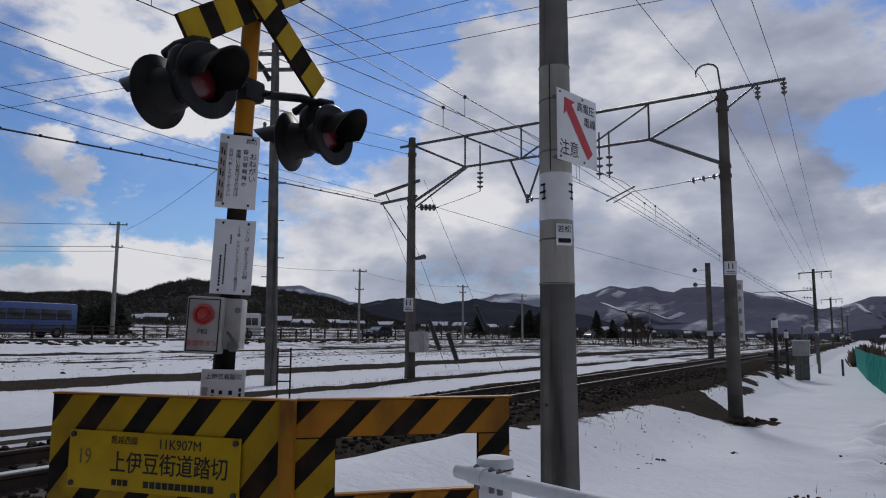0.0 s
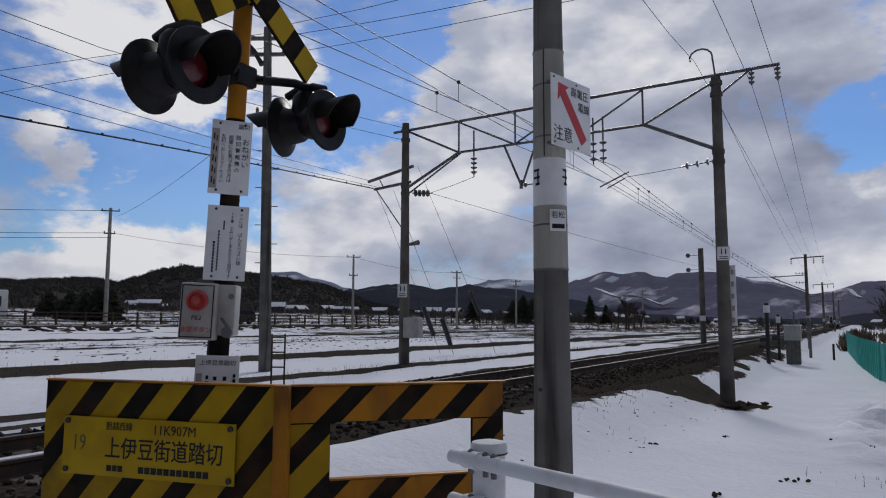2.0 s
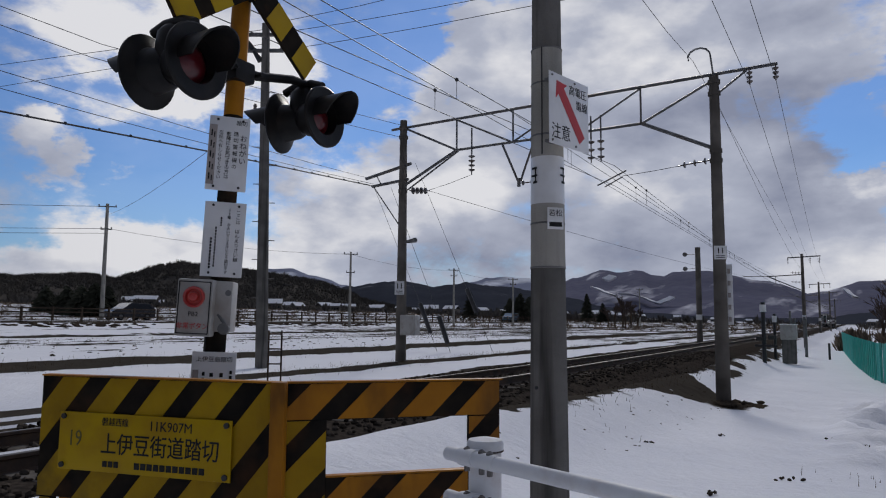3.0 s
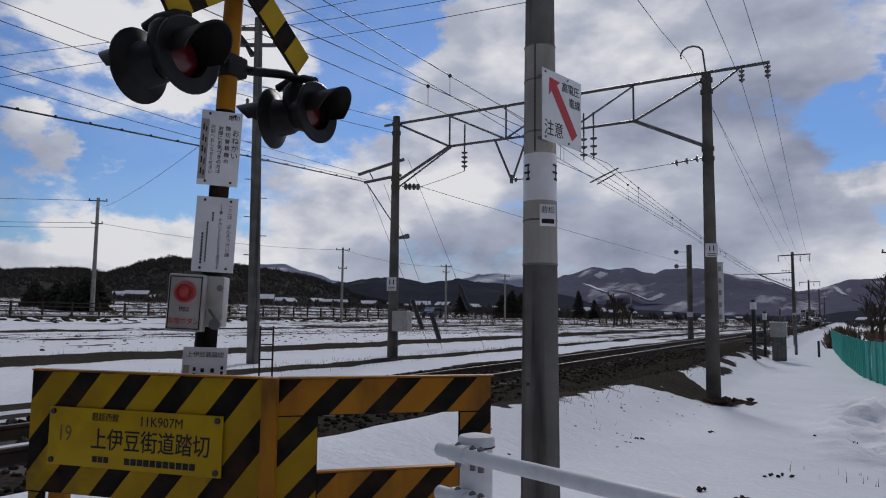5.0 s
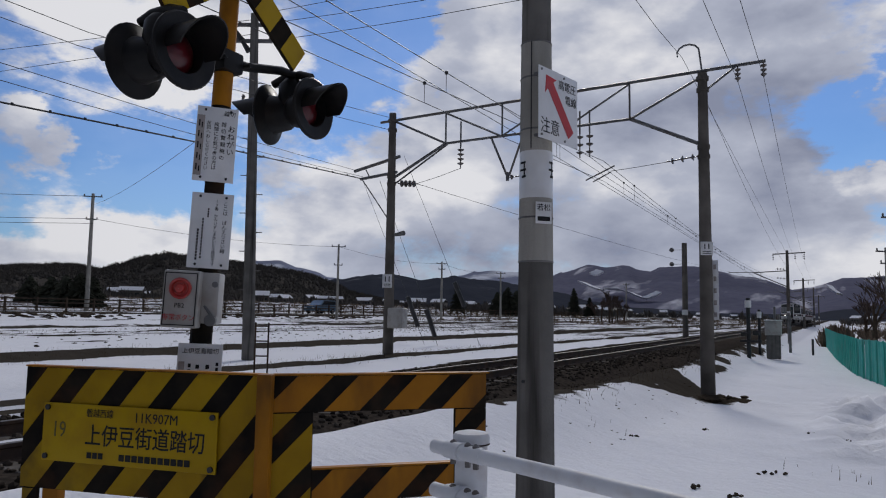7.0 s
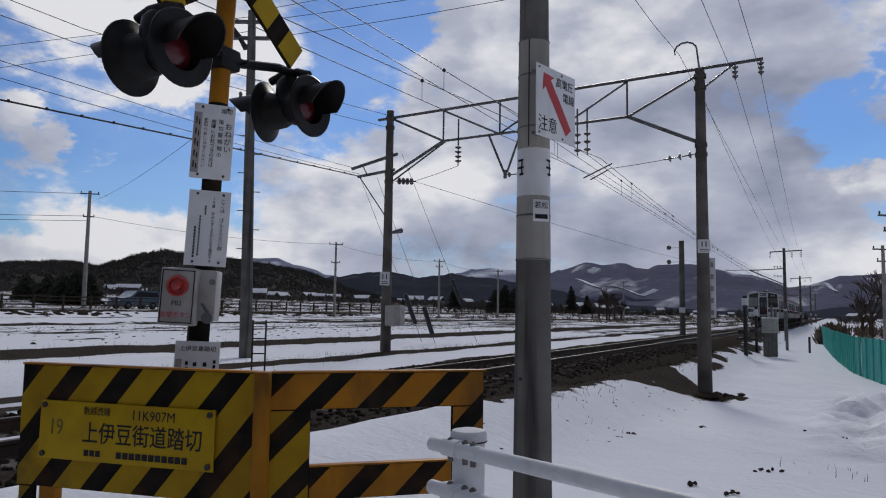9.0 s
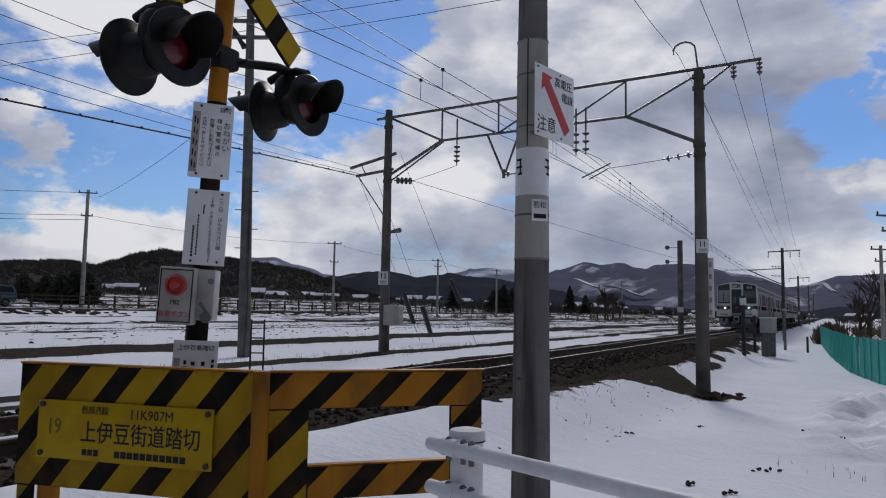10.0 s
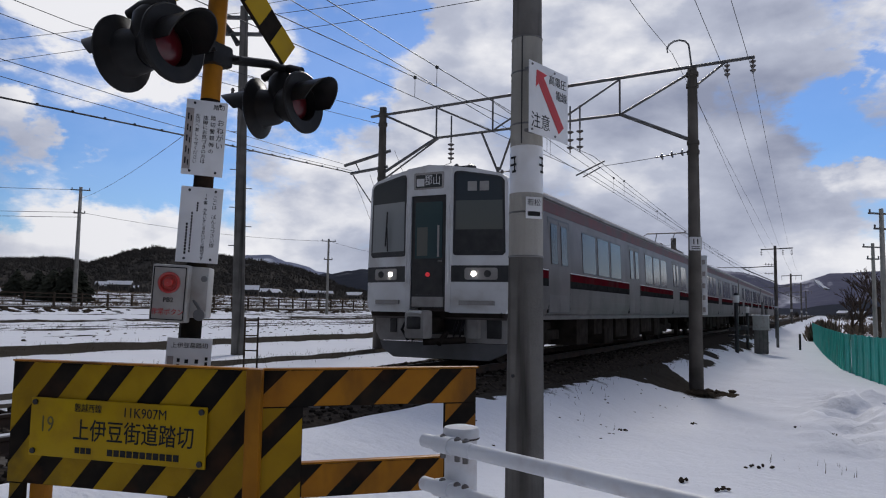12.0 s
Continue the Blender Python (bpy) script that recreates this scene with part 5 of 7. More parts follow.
# ---- concrete pole with the high-voltage sign ----
def build_near_pole():
    p = thing("concrete_pole", "tall grey concrete pole with a high-voltage warning sign", "utility pole")
    x, y = -1.750, 4.514
    rad = lambda z: 0.1275 - (z + 0.1) * 0.0083
    z0 = ground_z(x, y) - 0.2
    for name, a, b, extra, mt, lab in (("shaft", z0, 1.40, 0.0, CONCRETE_DARK, "dark weathered lower shaft"), ("sleeve", 1.40, 1.83, 0.0015, CONCRETE, "pale concrete shaft"),
                                       ("white_wrap", 1.83, 2.15, 0.003, WHITE, "white wrapped band"), ("sleeve", 2.15, 2.91, 0.0015, CONCRETE, "pale concrete shaft"), ("shaft", 2.91, 9.5, -0.001, CONCRETE_DARK, "dark upper shaft")):
        bm = bmesh.new()
        rod(bm, (x, y, a), (x, y, b), rad(a) + extra, rad(b) + extra, 40)
        part(name, bm, mt, p, lab)
    for z in (1.405, 1.70, 2.30, 2.66, 2.905):
        bm = bmesh.new()
        r = rad(z) + 0.003
        lathe(bm, [(r, z - 0.006), (r + 0.003, z), (r, z + 0.006)], Matrix.Translation((x, y, 0)), 32)
        part("steel_band", bm, GALV, p, "thin steel strap")
    bm = bmesh.new()
    a = radians(-86)
    tube(bm, [(x + math.cos(a) * (rad(z) + 0.006), y + math.sin(a) * (rad(z) + 0.006), z) for z in (2.16, 2.4, 2.6, 2.75, 2.9)], 0.004, 6)
    part("cable", bm, DARK_STEEL, p, "thin dark cable")
    bm = bmesh.new()
    for az, zz in ((-108, 0.62),):
        a = radians(az)
        c = Vector((x + math.cos(a) * rad(zz), y + math.sin(a) * rad(zz), zz))
        rod(bm, c, c + Vector((math.cos(a), math.sin(a), 0)) * 0.008, 0.012, n=10)
    part("step_hole_plug", bm, DARK_STEEL, p)
    # warning sign, standing off the shaft
    az = -14
    w, h = 0.46, 0.475
    m = facing((-1.568, 4.45, 2.425), az, 0)
    bm = bmesh.new()
    box(bm, (0, 0, 0), (w, h, 0.006), m, 0.002)
    s = part("warning_sign", bm, WHITE, p, "white high-voltage warning sign with a red arrow")
    for zz in (0.205, -0.205):
        bm = bmesh.new()
        box(bm, (-0.13, zz, -0.04), (0.09, 0.018, 0.07), m, 0.002)
        part("bracket", bm, GALV, s)
    q = m @ Matrix.Translation((0, 0, 0.0042))
    bm = bmesh.new()
    ang = math.atan2(-0.36, 0.30)
    ca, sa = math.cos(ang), math.sin(ang)
    pts = [(0.0, 0.0), (0.085, 0.085), (0.080, 0.040), (0.46, 0.040), (0.46, -0.040), (0.080, -0.040), (0.085, -0.085)]
    vs = [(-0.15 + u * ca - v * sa, 0.19 + u * sa + v * ca) for u, v in pts]
    slab(bm, vs, 0.0016, q @ Matrix.Rotation(radians(-90), 4, "X") @ Matrix.Diagonal((1, -1, 1, 1)))
    part("red_arrow", bm, RED_INK, s, smooth=False)
    lettering("高電圧", 0.072, q @ Matrix.Translation((0.10, 0.155, 0)), INK, s)
    lettering("電線", 0.072, q @ Matrix.Translation((0.145, 0.065, 0)), INK, s)
    lettering("注意", 0.112, q @ Matrix.Translation((-0.10, -0.155, 0)), INK, s)
    for sx, sy in ((-0.2, 0.215), (0.06, 0.215), (-0.2, -0.215), (0.07, -0.215)):
        bm = bmesh.new()
        rod(bm, m @ Vector((sx, sy, 0)), m @ Vector((sx, sy, 0.009)), 0.008, n=8)
        part("bolt", bm, GALV, s)
    # pole mark
    m = facing((x + 0.120 * math.cos(radians(-44)), y + 0.120 * math.sin(radians(-44)), 1.725), -44)
    bm = bmesh.new()
    box(bm, (0, 0, 0), (0.115, 0.145, 0.006), m, 0.002)
    t = part("pole_mark", bm, WHITE, p, "small white plate with a black bar")
    q = m @ Matrix.Translation((0, 0, 0.0042))
    lettering("若松", 0.05, q @ Matrix.Translation((0.0, 0.032, 0)), INK, t)
    bars(t, q, [(0.0, -0.04, 0.09, 0.03)], INK, "black_bar")
    # broad characters on the wrap, turned to the sides
    for azz, body in ((-8, "さ"), (-118, "あ")):
        a = radians(azz)
        r = rad(2.0) + 0.004
        bars(p, facing((x + math.cos(a) * r, y + math.sin(a) * r, 2.02), azz), [(0.0, 0.05, 0.05, 0.014), (0.0, 0.0, 0.06, 0.014), (0.008, -0.045, 0.04, 0.016), (0.012, 0.0, 0.012, 0.10)], INK, "worn_character")


build_near_pole()


# ---- lineside poles and equipment ----
def wood_pole(x, y, top, r, label, arms=(), mt=CONCRETE_DARK, group="utility poles", lean=0.0):
    p = thing("utility_pole", label, "utility pole", group)
    z0 = ground_z(x, y) - 0.3
    bm = bmesh.new()
    rod(bm, (x + lean, y, z0), (x, y, top), r, r * 0.62, 16)
    part("shaft", bm, mt, p)
    for z, half, dx, dy in arms:
        bm = bmesh.new()
        d = Vector((dx, dy, 0)).normalized()
        box(bm, (0, 0, 0), (2 * half, 0.09, 0.09), Matrix.Translation((x, y, z)) @ Matrix.Rotation(math.atan2(d.y, d.x), 4, "Z"), 0.01)
        a = part("crossarm", bm, GALV, p)
        for k in (-0.9, 0.0, 0.9):
            bm = bmesh.new()
            c = Vector((x, y, z)) + d * half * k
            lathe(bm, [(0.02, 0.04), (0.05, 0.07), (0.035, 0.11), (0.055, 0.14), (0.03, 0.2)], Matrix.Translation(c), 10, True)
            part("insulator", bm, PORCELAIN, a)
    return p


POLE_TOP = 9.02
LINE_A, LINE_B = (-35.5, 6.4, 7.5), (-37.3, 7.5, 7.0)


def build_poles():
    p = wood_pole(-13.46, 13.9, POLE_TOP, 0.165, "tall concrete utility pole beside the track with crossarms", [(POLE_TOP - 0.3, 0.75, 0.88, 0.47), (POLE_TOP - 0.75, 0.5, 0.88, 0.47), (6.6, 0.25, 0.9, 0.4)], CONCRETE_DARK, lean=0.24)
    for dz, dx in ((8.62, -0.85), (8.45, -0.5), (8.15, -0.3)):
        bm = bmesh.new()
        c = Vector((-13.46 + dx * 0.88, 13.9 + dx * 0.47, dz))
        rod(bm, c + Vector((0, 0, 0.1)), c + Vector((0.16, 0.08, -0.16)), 0.05, 0.085, 12)
        part("line_switch", bm, DARK_STEEL, p, "dark hanging line switch")
    for i in range(13):
        bm = bmesh.new()
        z = 1.6 + i * 0.5
        s = 1 if i % 2 else -1
        xc = -13.46 + 0.026 * (POLE_TOP - z)
        rod(bm, (xc, 13.9, z), (xc + s * 0.24, 13.9 + s * 0.16, z), 0.012, n=6)
        part("step_bolt", bm, GALV, p)
    for x, y, top, r, lab in ((-54.7, 38.4, 10.75, 0.2, "pale leaning utility pole beside the far road"), (-46, 61.2, 8.25, 0.16, "slim utility pole in the snowy fields"), (-45.5, 83.2, 7.95, 0.17, "slim utility pole in the snowy fields"),
                              (-44.8, 100.8, 7.6, 0.17, "slim utility pole in the snowy fields"), (-72, 25.0, 10.0, 0.18, "utility pole beside the far road"), (-38, 150, 8.0, 0.17, "distant utility pole by the hamlet"),
                              (3.0, 52.5, 5.6, 0.15, "utility pole behind the green fence"), (2.75, 41.0, 6.3, 0.16, "utility pole behind the green fence")):
        wood_pole(x, y, top, r, lab, [(top - 0.25, 0.75, 0.75, 0.65), (top - 2.2 if top > 8 else top - 1.0, 0.45, 0.75, 0.65)], CONCRETE)
    # line poles farther along the railway
    for x, y, zb, top, w in ((-3.85, 77.5, -0.9, 7.75, 2.6), (-4.0, 123, -0.7, 7.3, 2.6), (-3.6, 169, -0.6, 7.7, 2.4), (-3.6, 225, -0.6, 7.7, 2.4)):
        g = thing("line_pole", "dark railway line pole with a crossarm and bracket", "railway pole", "railway line poles")
        bm = bmesh.new()
        rod(bm, (x, y, min(zb, ground_z(x, y)) - 0.2), (x, y, top), 0.19, 0.13, 14)
        part("shaft", bm, POLE_STEEL, g)
        bar_part(g, "crossarm", (x - w / 2, y, top - 0.35), (x + w / 2 + 0.3, y, top - 0.25), 0.06)
        for k in (-w / 2 + 0.05, w * 0.27, w / 2 + 0.2):
            insulator_string(g, (x + k, y, top - 0.35), (x + k, y, top - 0.95), 3, 0.09)
        bar_part(g, "bracket", (x, y, top - 2.0), (x - 3.2, y, top - 2.15), 0.05)
        bar_part(g, "bracket", (x, y, top - 3.6), (x - 3.0, y, top - 2.2), 0.05)
        bar_part(g, "bracket", (x - 2.2, y, top - 2.1), (x - 5.4, y, top - 2.1), 0.035)
        bar_part(g, "dropper", (x - 2.4, y, top - 2.1), (x - 2.4, y, 4.9), 0.03)
        for dz in (1.55, 2.45):
            insulator_string(g, (x - 0.15, y, top - dz - 0.3), (x - 1.05, y, top - dz - 0.25), 3, 0.14)
        bm = bmesh.new()
        box(bm, (x, y - 0.2, 1.6), (0.32, 0.02, 0.42), bev=0.004)
        part("number_plate", bm, WHITE, g, "small white plate")
    # short dark post with two round repeaters
    g = thing("lineside_post", "dark lineside post with two small round plates", "railway post")
    bm = bmesh.new()
    rod(bm, (-7.68, 44, -0.45), (-7.68, 44, 5.45), 0.17, 0.15, 14)
    part("shaft", bm, POLE_STEEL, g)
    for z in (5.05, 4.55 - 0.35):
        bm = bmesh.new()
        rod(bm, (-8.40, 43.9, z), (-8.40, 43.98, z), 0.13, n=18)
        rod(bm, (-8.4, 43.97, z), (-7.68, 44, z), 0.015, n=6)
        part("round_plate", bm, GALV, g)
    bm = bmesh.new()
    box(bm, (-7.66, 43.8, 1.35), (0.34, 0.02, 0.30), bev=0.004)
    part("number_plate", bm, WHITE, g)
    # guy wires with dark sleeves
    for a, b, top in (((-15.67, 25.7, 1.76), (-15.32, 26.0, 0.52), (-17.2, 24.4, 6.6)), ((-13.99, 24.37, 1.22), (-13.73, 24.61, 0.16), (-15.4, 23.0, 6.2)), ((-13.92, 26.58, 2.38), (-13.59, 26.85, 1.38), (-15.6, 25.1, 7.6))):
        g = thing("guy_wire", "slanting guy wire with a dark protective sleeve", "guy wire", "guy wires")
        bm = bmesh.new()
        rod(bm, b, a, 0.095, 0.10, 12)
        part("sleeve", bm, DARK_STEEL, g, "dark plastic sleeve")
        bm = bmesh.new()
        a, b, top = Vector(a), Vector(b), Vector(top)
        rod(bm, a, top, 0.008, n=5)
        d = (b - a).normalized()
        gz = ground_z(b.x, b.y) - 0.1
        rod(bm, b, b + d * ((b.z - gz) / max(0.1, -d.z)), 0.010, n=6)
        part("wire", bm, WIRE, g)
    # small ladder-like marker frame by the track
    g = thing("marker_frame", "thin rusty steel marker frame beside the track", "marker post")
    bm = bmesh.new()
    x, y = -8.48, 9.22
    zb = ground_z(x, y) - 0.1
    for s in (-0.11, 0.11):
        rod(bm, (x + s * 0.88, y + s * 0.47, zb), (x + s * 0.88, y + s * 0.47, 0.86), 0.015, n=8)
    for z in (0.0, 0.3, 0.55, 0.8):
        rod(bm, (x - 0.097, y - 0.052, z), (x + 0.097, y + 0.052, z), 0.012, n=8)
    part("frame", bm, RUST, g)
    # track equipment: posts, cabinet, stakes
    def post(x, y, top, r, label, mt, cap=None, boards=()):
        g = thing("equipment_post", label, "railway post", "lineside equipment posts")
        bm = bmesh.new()
        rod(bm, (x, y, ground_z(x, y) - 0.2), (x, y, top), r, n=12)
        part("shaft", bm, mt, g)
        if cap:
            bm = bmesh.new()
            rod(bm, (x, y, top - 0.42), (x, y, top - 0.1), r * 1.5, n=12)
            part("white_head", bm, WHITE, g, "white painted head")
        for bx, bz, bw, bh, bmt in boards:
            bm = bmesh.new()
            box(bm, (x + bx, y - r - 0.02, bz), (bw, 0.04, bh), bev=0.008)
            part("board", bm, bmt, g)
    post(-3.35, 34.6, 1.95, 0.09, "dark lineside post with a white head and small boards", DARK_STEEL, True, ((-0.18, 0.35, 0.25, 0.18, BAND_DARK), (0.32, 0.42, 0.28, 0.2, BAND_DARK), (0.1, 0.05, 0.9, 0.1, DARK_STEEL)))
    post(-3.3, 39.3, 1.5, 0.07, "slim dark lineside post", DARK_STEEL, True)
    post(-2.55, 41.5, 1.3, 0.07, "slim grey lineside post", GALV)
    post(-2.9, 44.0, 1.7, 0.06, "slim grey lineside post", GALV)
    post(-2.3, 47.0, 1.2, 0.08, "slim grey lineside post", GALV)
    post(-1.08, 45.2, -0.05, 0.06, "short dark stake in the snow", DARK_STEEL)
    post(-3.0, 60.0, 1.5, 0.1, "grey lineside post in the snow", GALV)
    c = thing("relay_cabinet", "grey trackside relay cabinet on a pedestal", "relay cabinet")
    x, y = -2.62, 38.6
    for name, dz0, dz1, w, mt in (("pedestal", -0.9, 0.25, 0.62, CONCRETE_DARK), ("box", 0.25, 0.95, 0.72, BOX_GREY), ("cap", 0.95, 1.0, 0.80, WHITE)):
        bm = bmesh.new()
        box(bm, (x, y, (dz0 + dz1) / 2), (w, w * 0.8, dz1 - dz0), bev=0.02)
        part(name, bm, mt, c)
    bm = bmesh.new()
    box(bm, (x, y - 0.30, 0.6), (0.58, 0.02, 0.55), bev=0.006)
    part("door", bm, BOX_GREY, c, "pale grey door")


build_poles()
for pts, r, sag in (([(-54.5, 38.4, 10.5), (-120, -10, 12)], 0.02, 0.6), ([(-54.5, 38.4, 8.6), (-120, -10, 9.5)], 0.02, 0.6), ([(-54.5, 38.4, 8.2), (-120, -10, 9.0)], 0.02, 0.6),
                    ([(-54.5, 38.4, 8.6), (-46, 61.2, 8.0), (-45.5, 83.2, 7.7), (-44.8, 100.8, 7.4)], 0.015, 0.5),
                    ([(-13.46, 13.9, POLE_TOP - 0.15), LINE_A], 0.008, 0.0), ([(-13.4, 14.1, 8.8), (-5.74, 14, 8.28), (20, 13, 7.0)], 0.008, 0.05), ([(-13.4, 14.1, 9.1), (-7.51, 14, 8.87), (18, 12, 8.0)], 0.008, 0.05), ([(-13.4, 14.1, 8.3), (-5.9, 14, 7.9), (20, 13, 6.6)], 0.008, 0.05),
                    ([(-13.46, 13.9, POLE_TOP - 0.55), LINE_B], 0.008, 0.0), ([(-54.6, 38.4, 9.8), (-13.46, 13.9, 6.7)], 0.010, 0.4),
                    ([(-8.6, GY, 7.3), (-8, 123, 7.3)], 0.010, 0.5)):
    wire(pts, r, "thin dark overhead wire strung between poles", sag)


# ---- green sheet fence ----
def build_green_fence():
    f = thing("sheet_fence", "teal green corrugated sheet fence beside the snow", "fence")
    line = [Vector(p) for p in ((-0.55, 62, 0), (0.1, 42, 0), (0.72, 30, 0), (1.9, 24.2, 0), (4.2, 22.6, 0), (9, 21.2, 0))]
    pts = []
    for a, b in zip(line, line[1:]):
        n = max(1, round((b - a).length / 0.9))
        pts += [a.lerp(b, i / n) for i in range(n)]
    pts.append(line[-1])
    for i, (a, b) in enumerate(zip(pts, pts[1:])):
        zb = min(ground_z(a.x, a.y), ground_z(b.x, b.y)) - 0.1
        zt = -0.95 + 1.32
        bm = bmesh.new()
        n = 12
        d = (b - a) / n
        nrm = Vector((-d.y, d.x, 0)).normalized()
        prev = None
        for k in range(n + 1):
            p = a + d * k + nrm * (0.03 * math.sin(k * math.pi / 2 + 0.5) + 0.04 * noise.noise((i * 0.4, k * 0.1, 0)))
            dz = 0.05 * noise.noise((i * 0.5, 3, 0))
            cur = [bm.verts.new(p + Vector((0, 0, zb))), bm.verts.new(p + Vector((0, 0, zt + dz))), bm.verts.new(p + nrm * 0.012 + Vector((0, 0, zt + dz))), bm.verts.new(p + nrm * 0.012 + Vector((0, 0, zb)))]
            if prev:
                for q in range(4):
                    bm.faces.new((prev[q], prev[(q + 1) % 4], cur[(q + 1) % 4], cur[q]))
            prev = cur
        part("sheet", bm, TEAL, f, smooth=False)
        bm = bmesh.new()
        rod(bm, a + Vector((-0.05, -0.05, zb - 0.1)), a + Vector((-0.05, -0.05, zt + 0.03)), 0.03, n=8)
        part("post", bm, TEAL, f)
    return f


build_green_fence()


# ---- far road with its fence ----
def build_road():
    bm = bmesh.new()
    ys = list(range(-300, 700, 10))
    prev = None
    for y in ys:
        z = 0.86
        cur = [bm.verts.new((x, y, zz)) for x, zz in ((-61.5, 0.4), (-61.5, z), (-54.2, z), (-53.8, 0.4))]
        if prev:
            for k in range(3):
                bm.faces.new((prev[k], prev[k + 1], cur[k + 1], cur[k]))
        prev = cur
    tagged(part("road", bm, ASPHALT, smooth=False), "wet dark asphalt road across the fields", "road", kind="structure")
    f = thing("road_fence", "dark brown post and rail fence along the far road", "fence")
    bm = bmesh.new()
    box(bm, (0, 0, 0.45), (0.14, 0.14, 1.3), bev=0.01)
    me = mesh_of("fence_post", bm, BARK)
    for i in range(75):
        o = new("fence_post", me)
        o.parent = f
        o.location = (-53.2, -10 + i * 2.4, 0.80)
    for z in (1.12, 1.48, 1.78):
        bm = bmesh.new()
        box(bm, (-53.2, 78, z), (0.07, 180, 0.09))
        part("fence_rail", bm, BARK, f, smooth=False)


build_road()


# ---- hamlet, trees and scrub ----
def house(x, y, w, d, h, turn, snow=True, wall=WALL_HOUSE):
    z = ground_z(x, y) - 0.2
    g = thing("house", "low rural house with a snow-covered roof" if snow else "low rural house with a dark roof", "house", "farmhouses", m=Matrix.Translation((x, y, z)) @ Matrix.Rotation(turn, 4, "Z"))
    bm = bmesh.new()
    box(bm, (0, 0, h / 2), (w, d, h))
    part("wall", bm, wall, g, smooth=False)
    bm = bmesh.new()
    rz, e = h + d * 0.26, 0.6
    for t0, t1 in ((0.0, 0.16),):
        prof = [(-d / 2 - e, h - 0.2), (0, rz), (d / 2 + e, h - 0.2), (d / 2 + e, h - 0.02), (0, rz + 0.22), (-d / 2 - e, h - 0.02)]
        slab(bm, prof, w + 1.2, Matrix.Rotation(radians(90), 4, "Z") @ Matrix.Translation((0, -w / 2 - 0.6, 0)))
    r = part("roof", bm, ROOF_DARK, g, smooth=False)
    if snow:
        bm = bmesh.new()
        prof = [(-d / 2 - e * 0.9, h + 0.0), (0, rz + 0.23), (d / 2 + e * 0.9, h + 0.0), (d / 2 + e * 0.9, h + 0.22), (0, rz + 0.5), (-d / 2 - e * 0.9, h + 0.22)]
        slab(bm, prof, w + 0.9, Matrix.Rotation(radians(90), 4, "Z") @ Matrix.Translation((0, -w / 2 - 0.45, 0)))
        part("roof_snow", bm, ROOF_SNOW, r, "white snow on the roof", smooth=False)
    for sx in (-0.3, 0.0, 0.3):
        for side in (-1, 1):
            bm = bmesh.new()
            box(bm, (sx * w, side * (d / 2 + 0.01), h * 0.5), (w * 0.16, 0.06, h * 0.36))
            part("window", bm, GLASS, g, smooth=False)


def build_hamlet():
    rng = random.Random(21)
    for az, dist, snow in ((146.5, 150, 1), (143, 190, 1), (141.2, 165, 1), (138.6, 210, 1), (137.0, 150, 1), (135.8, 230, 0), (132.2, 190, 1), (131.0, 150, 1), (129.5, 220, 1), (128, 170, 1), (126.2, 240, 1), (125, 180, 1), (123.0, 210, 1),
                           (120.5, 180, 1), (119, 260, 0), (116.4, 150, 1), (114.8, 210, 1), (111.8, 240, 1), (110, 190, 1), (108.5, 260, 0), (105.8, 230, 1), (104.1, 300, 1), (101.5, 260, 1), (98.8, 280, 1), (96.5, 330, 1), (88.6, 230, 1), (87.6, 200, 1)):
        a = radians(az)
        dist = dist * 2.5
        house(math.cos(a) * dist, math.sin(a) * dist, rng.uniform(4.5, 7), rng.uniform(4.5, 6), rng.uniform(2.2, 3.2), a + rng.uniform(-0.6, 0.6) + 1.57, bool(snow))
    # more roofs higher up the slope behind
    for i in range(34):
        a, d = radians(rng.choice((rng.uniform(124, 134), rng.uniform(139, 147), rng.uniform(98, 152)))), rng.uniform(360, 640)
        house(math.cos(a) * d, math.sin(a) * d, rng.uniform(6, 11), rng.uniform(5, 8), rng.uniform(2.4, 3.6), a + rng.uniform(-0.7, 0.7) + 1.57, rng.random() < 0.85)


build_hamlet()


def spike(bm, a, b, r0, r1, n=3):
    """A thin tapering stem with no caps."""
    d = (b - a).normalized()
    side = d.orthogonal().normalized()
    up = side.cross(d)
    ra, rb = [[bm.verts.new(p + (side * math.cos(k * 2 * math.pi / n) + up * math.sin(k * 2 * math.pi / n)) * r) for k in range(n)] for p, r in ((a, r0), (b, r1))]
    for k in range(n):
        bm.faces.new((ra[k], ra[(k + 1) % n], rb[(k + 1) % n], rb[k]))


def conifer(x, y, h, r):
    t = thing("conifer", "dark evergreen conifer by the hamlet", "tree", "conifers")
    z = ground_z(x, y)
    bm = bmesh.new()
    rod(bm, (x, y, z - 0.3), (x, y, z + h * 0.9), r * 0.12, 0.03, 8)
    part("trunk", bm, BARK, t)
    bm = bmesh.new()
    rng = random.Random(int(x * 7 + y * 13))
    for i in range(300):
        k = rng.random() ** 0.8
        zz = z + h * (0.12 + 0.86 * k)
        rr = r * (1 - k) ** 0.8 * rng.uniform(0.55, 1.1) + 0.1
        a = rng.uniform(0, 6.28)
        p = Vector((x, y, zz))
        q = p + Vector((math.cos(a) * rr, math.sin(a) * rr, -rr * 0.35))
        spike(bm, p, q, r * 0.07, r * 0.015)
        spike(bm, p.lerp(q, 0.5), q + Vector((rng.uniform(-0.3, 0.3), rng.uniform(-0.3, 0.3), -0.1)) * r * 0.5, r * 0.09, r * 0.02)
    part("crown", bm, PINE, t, smooth=False)


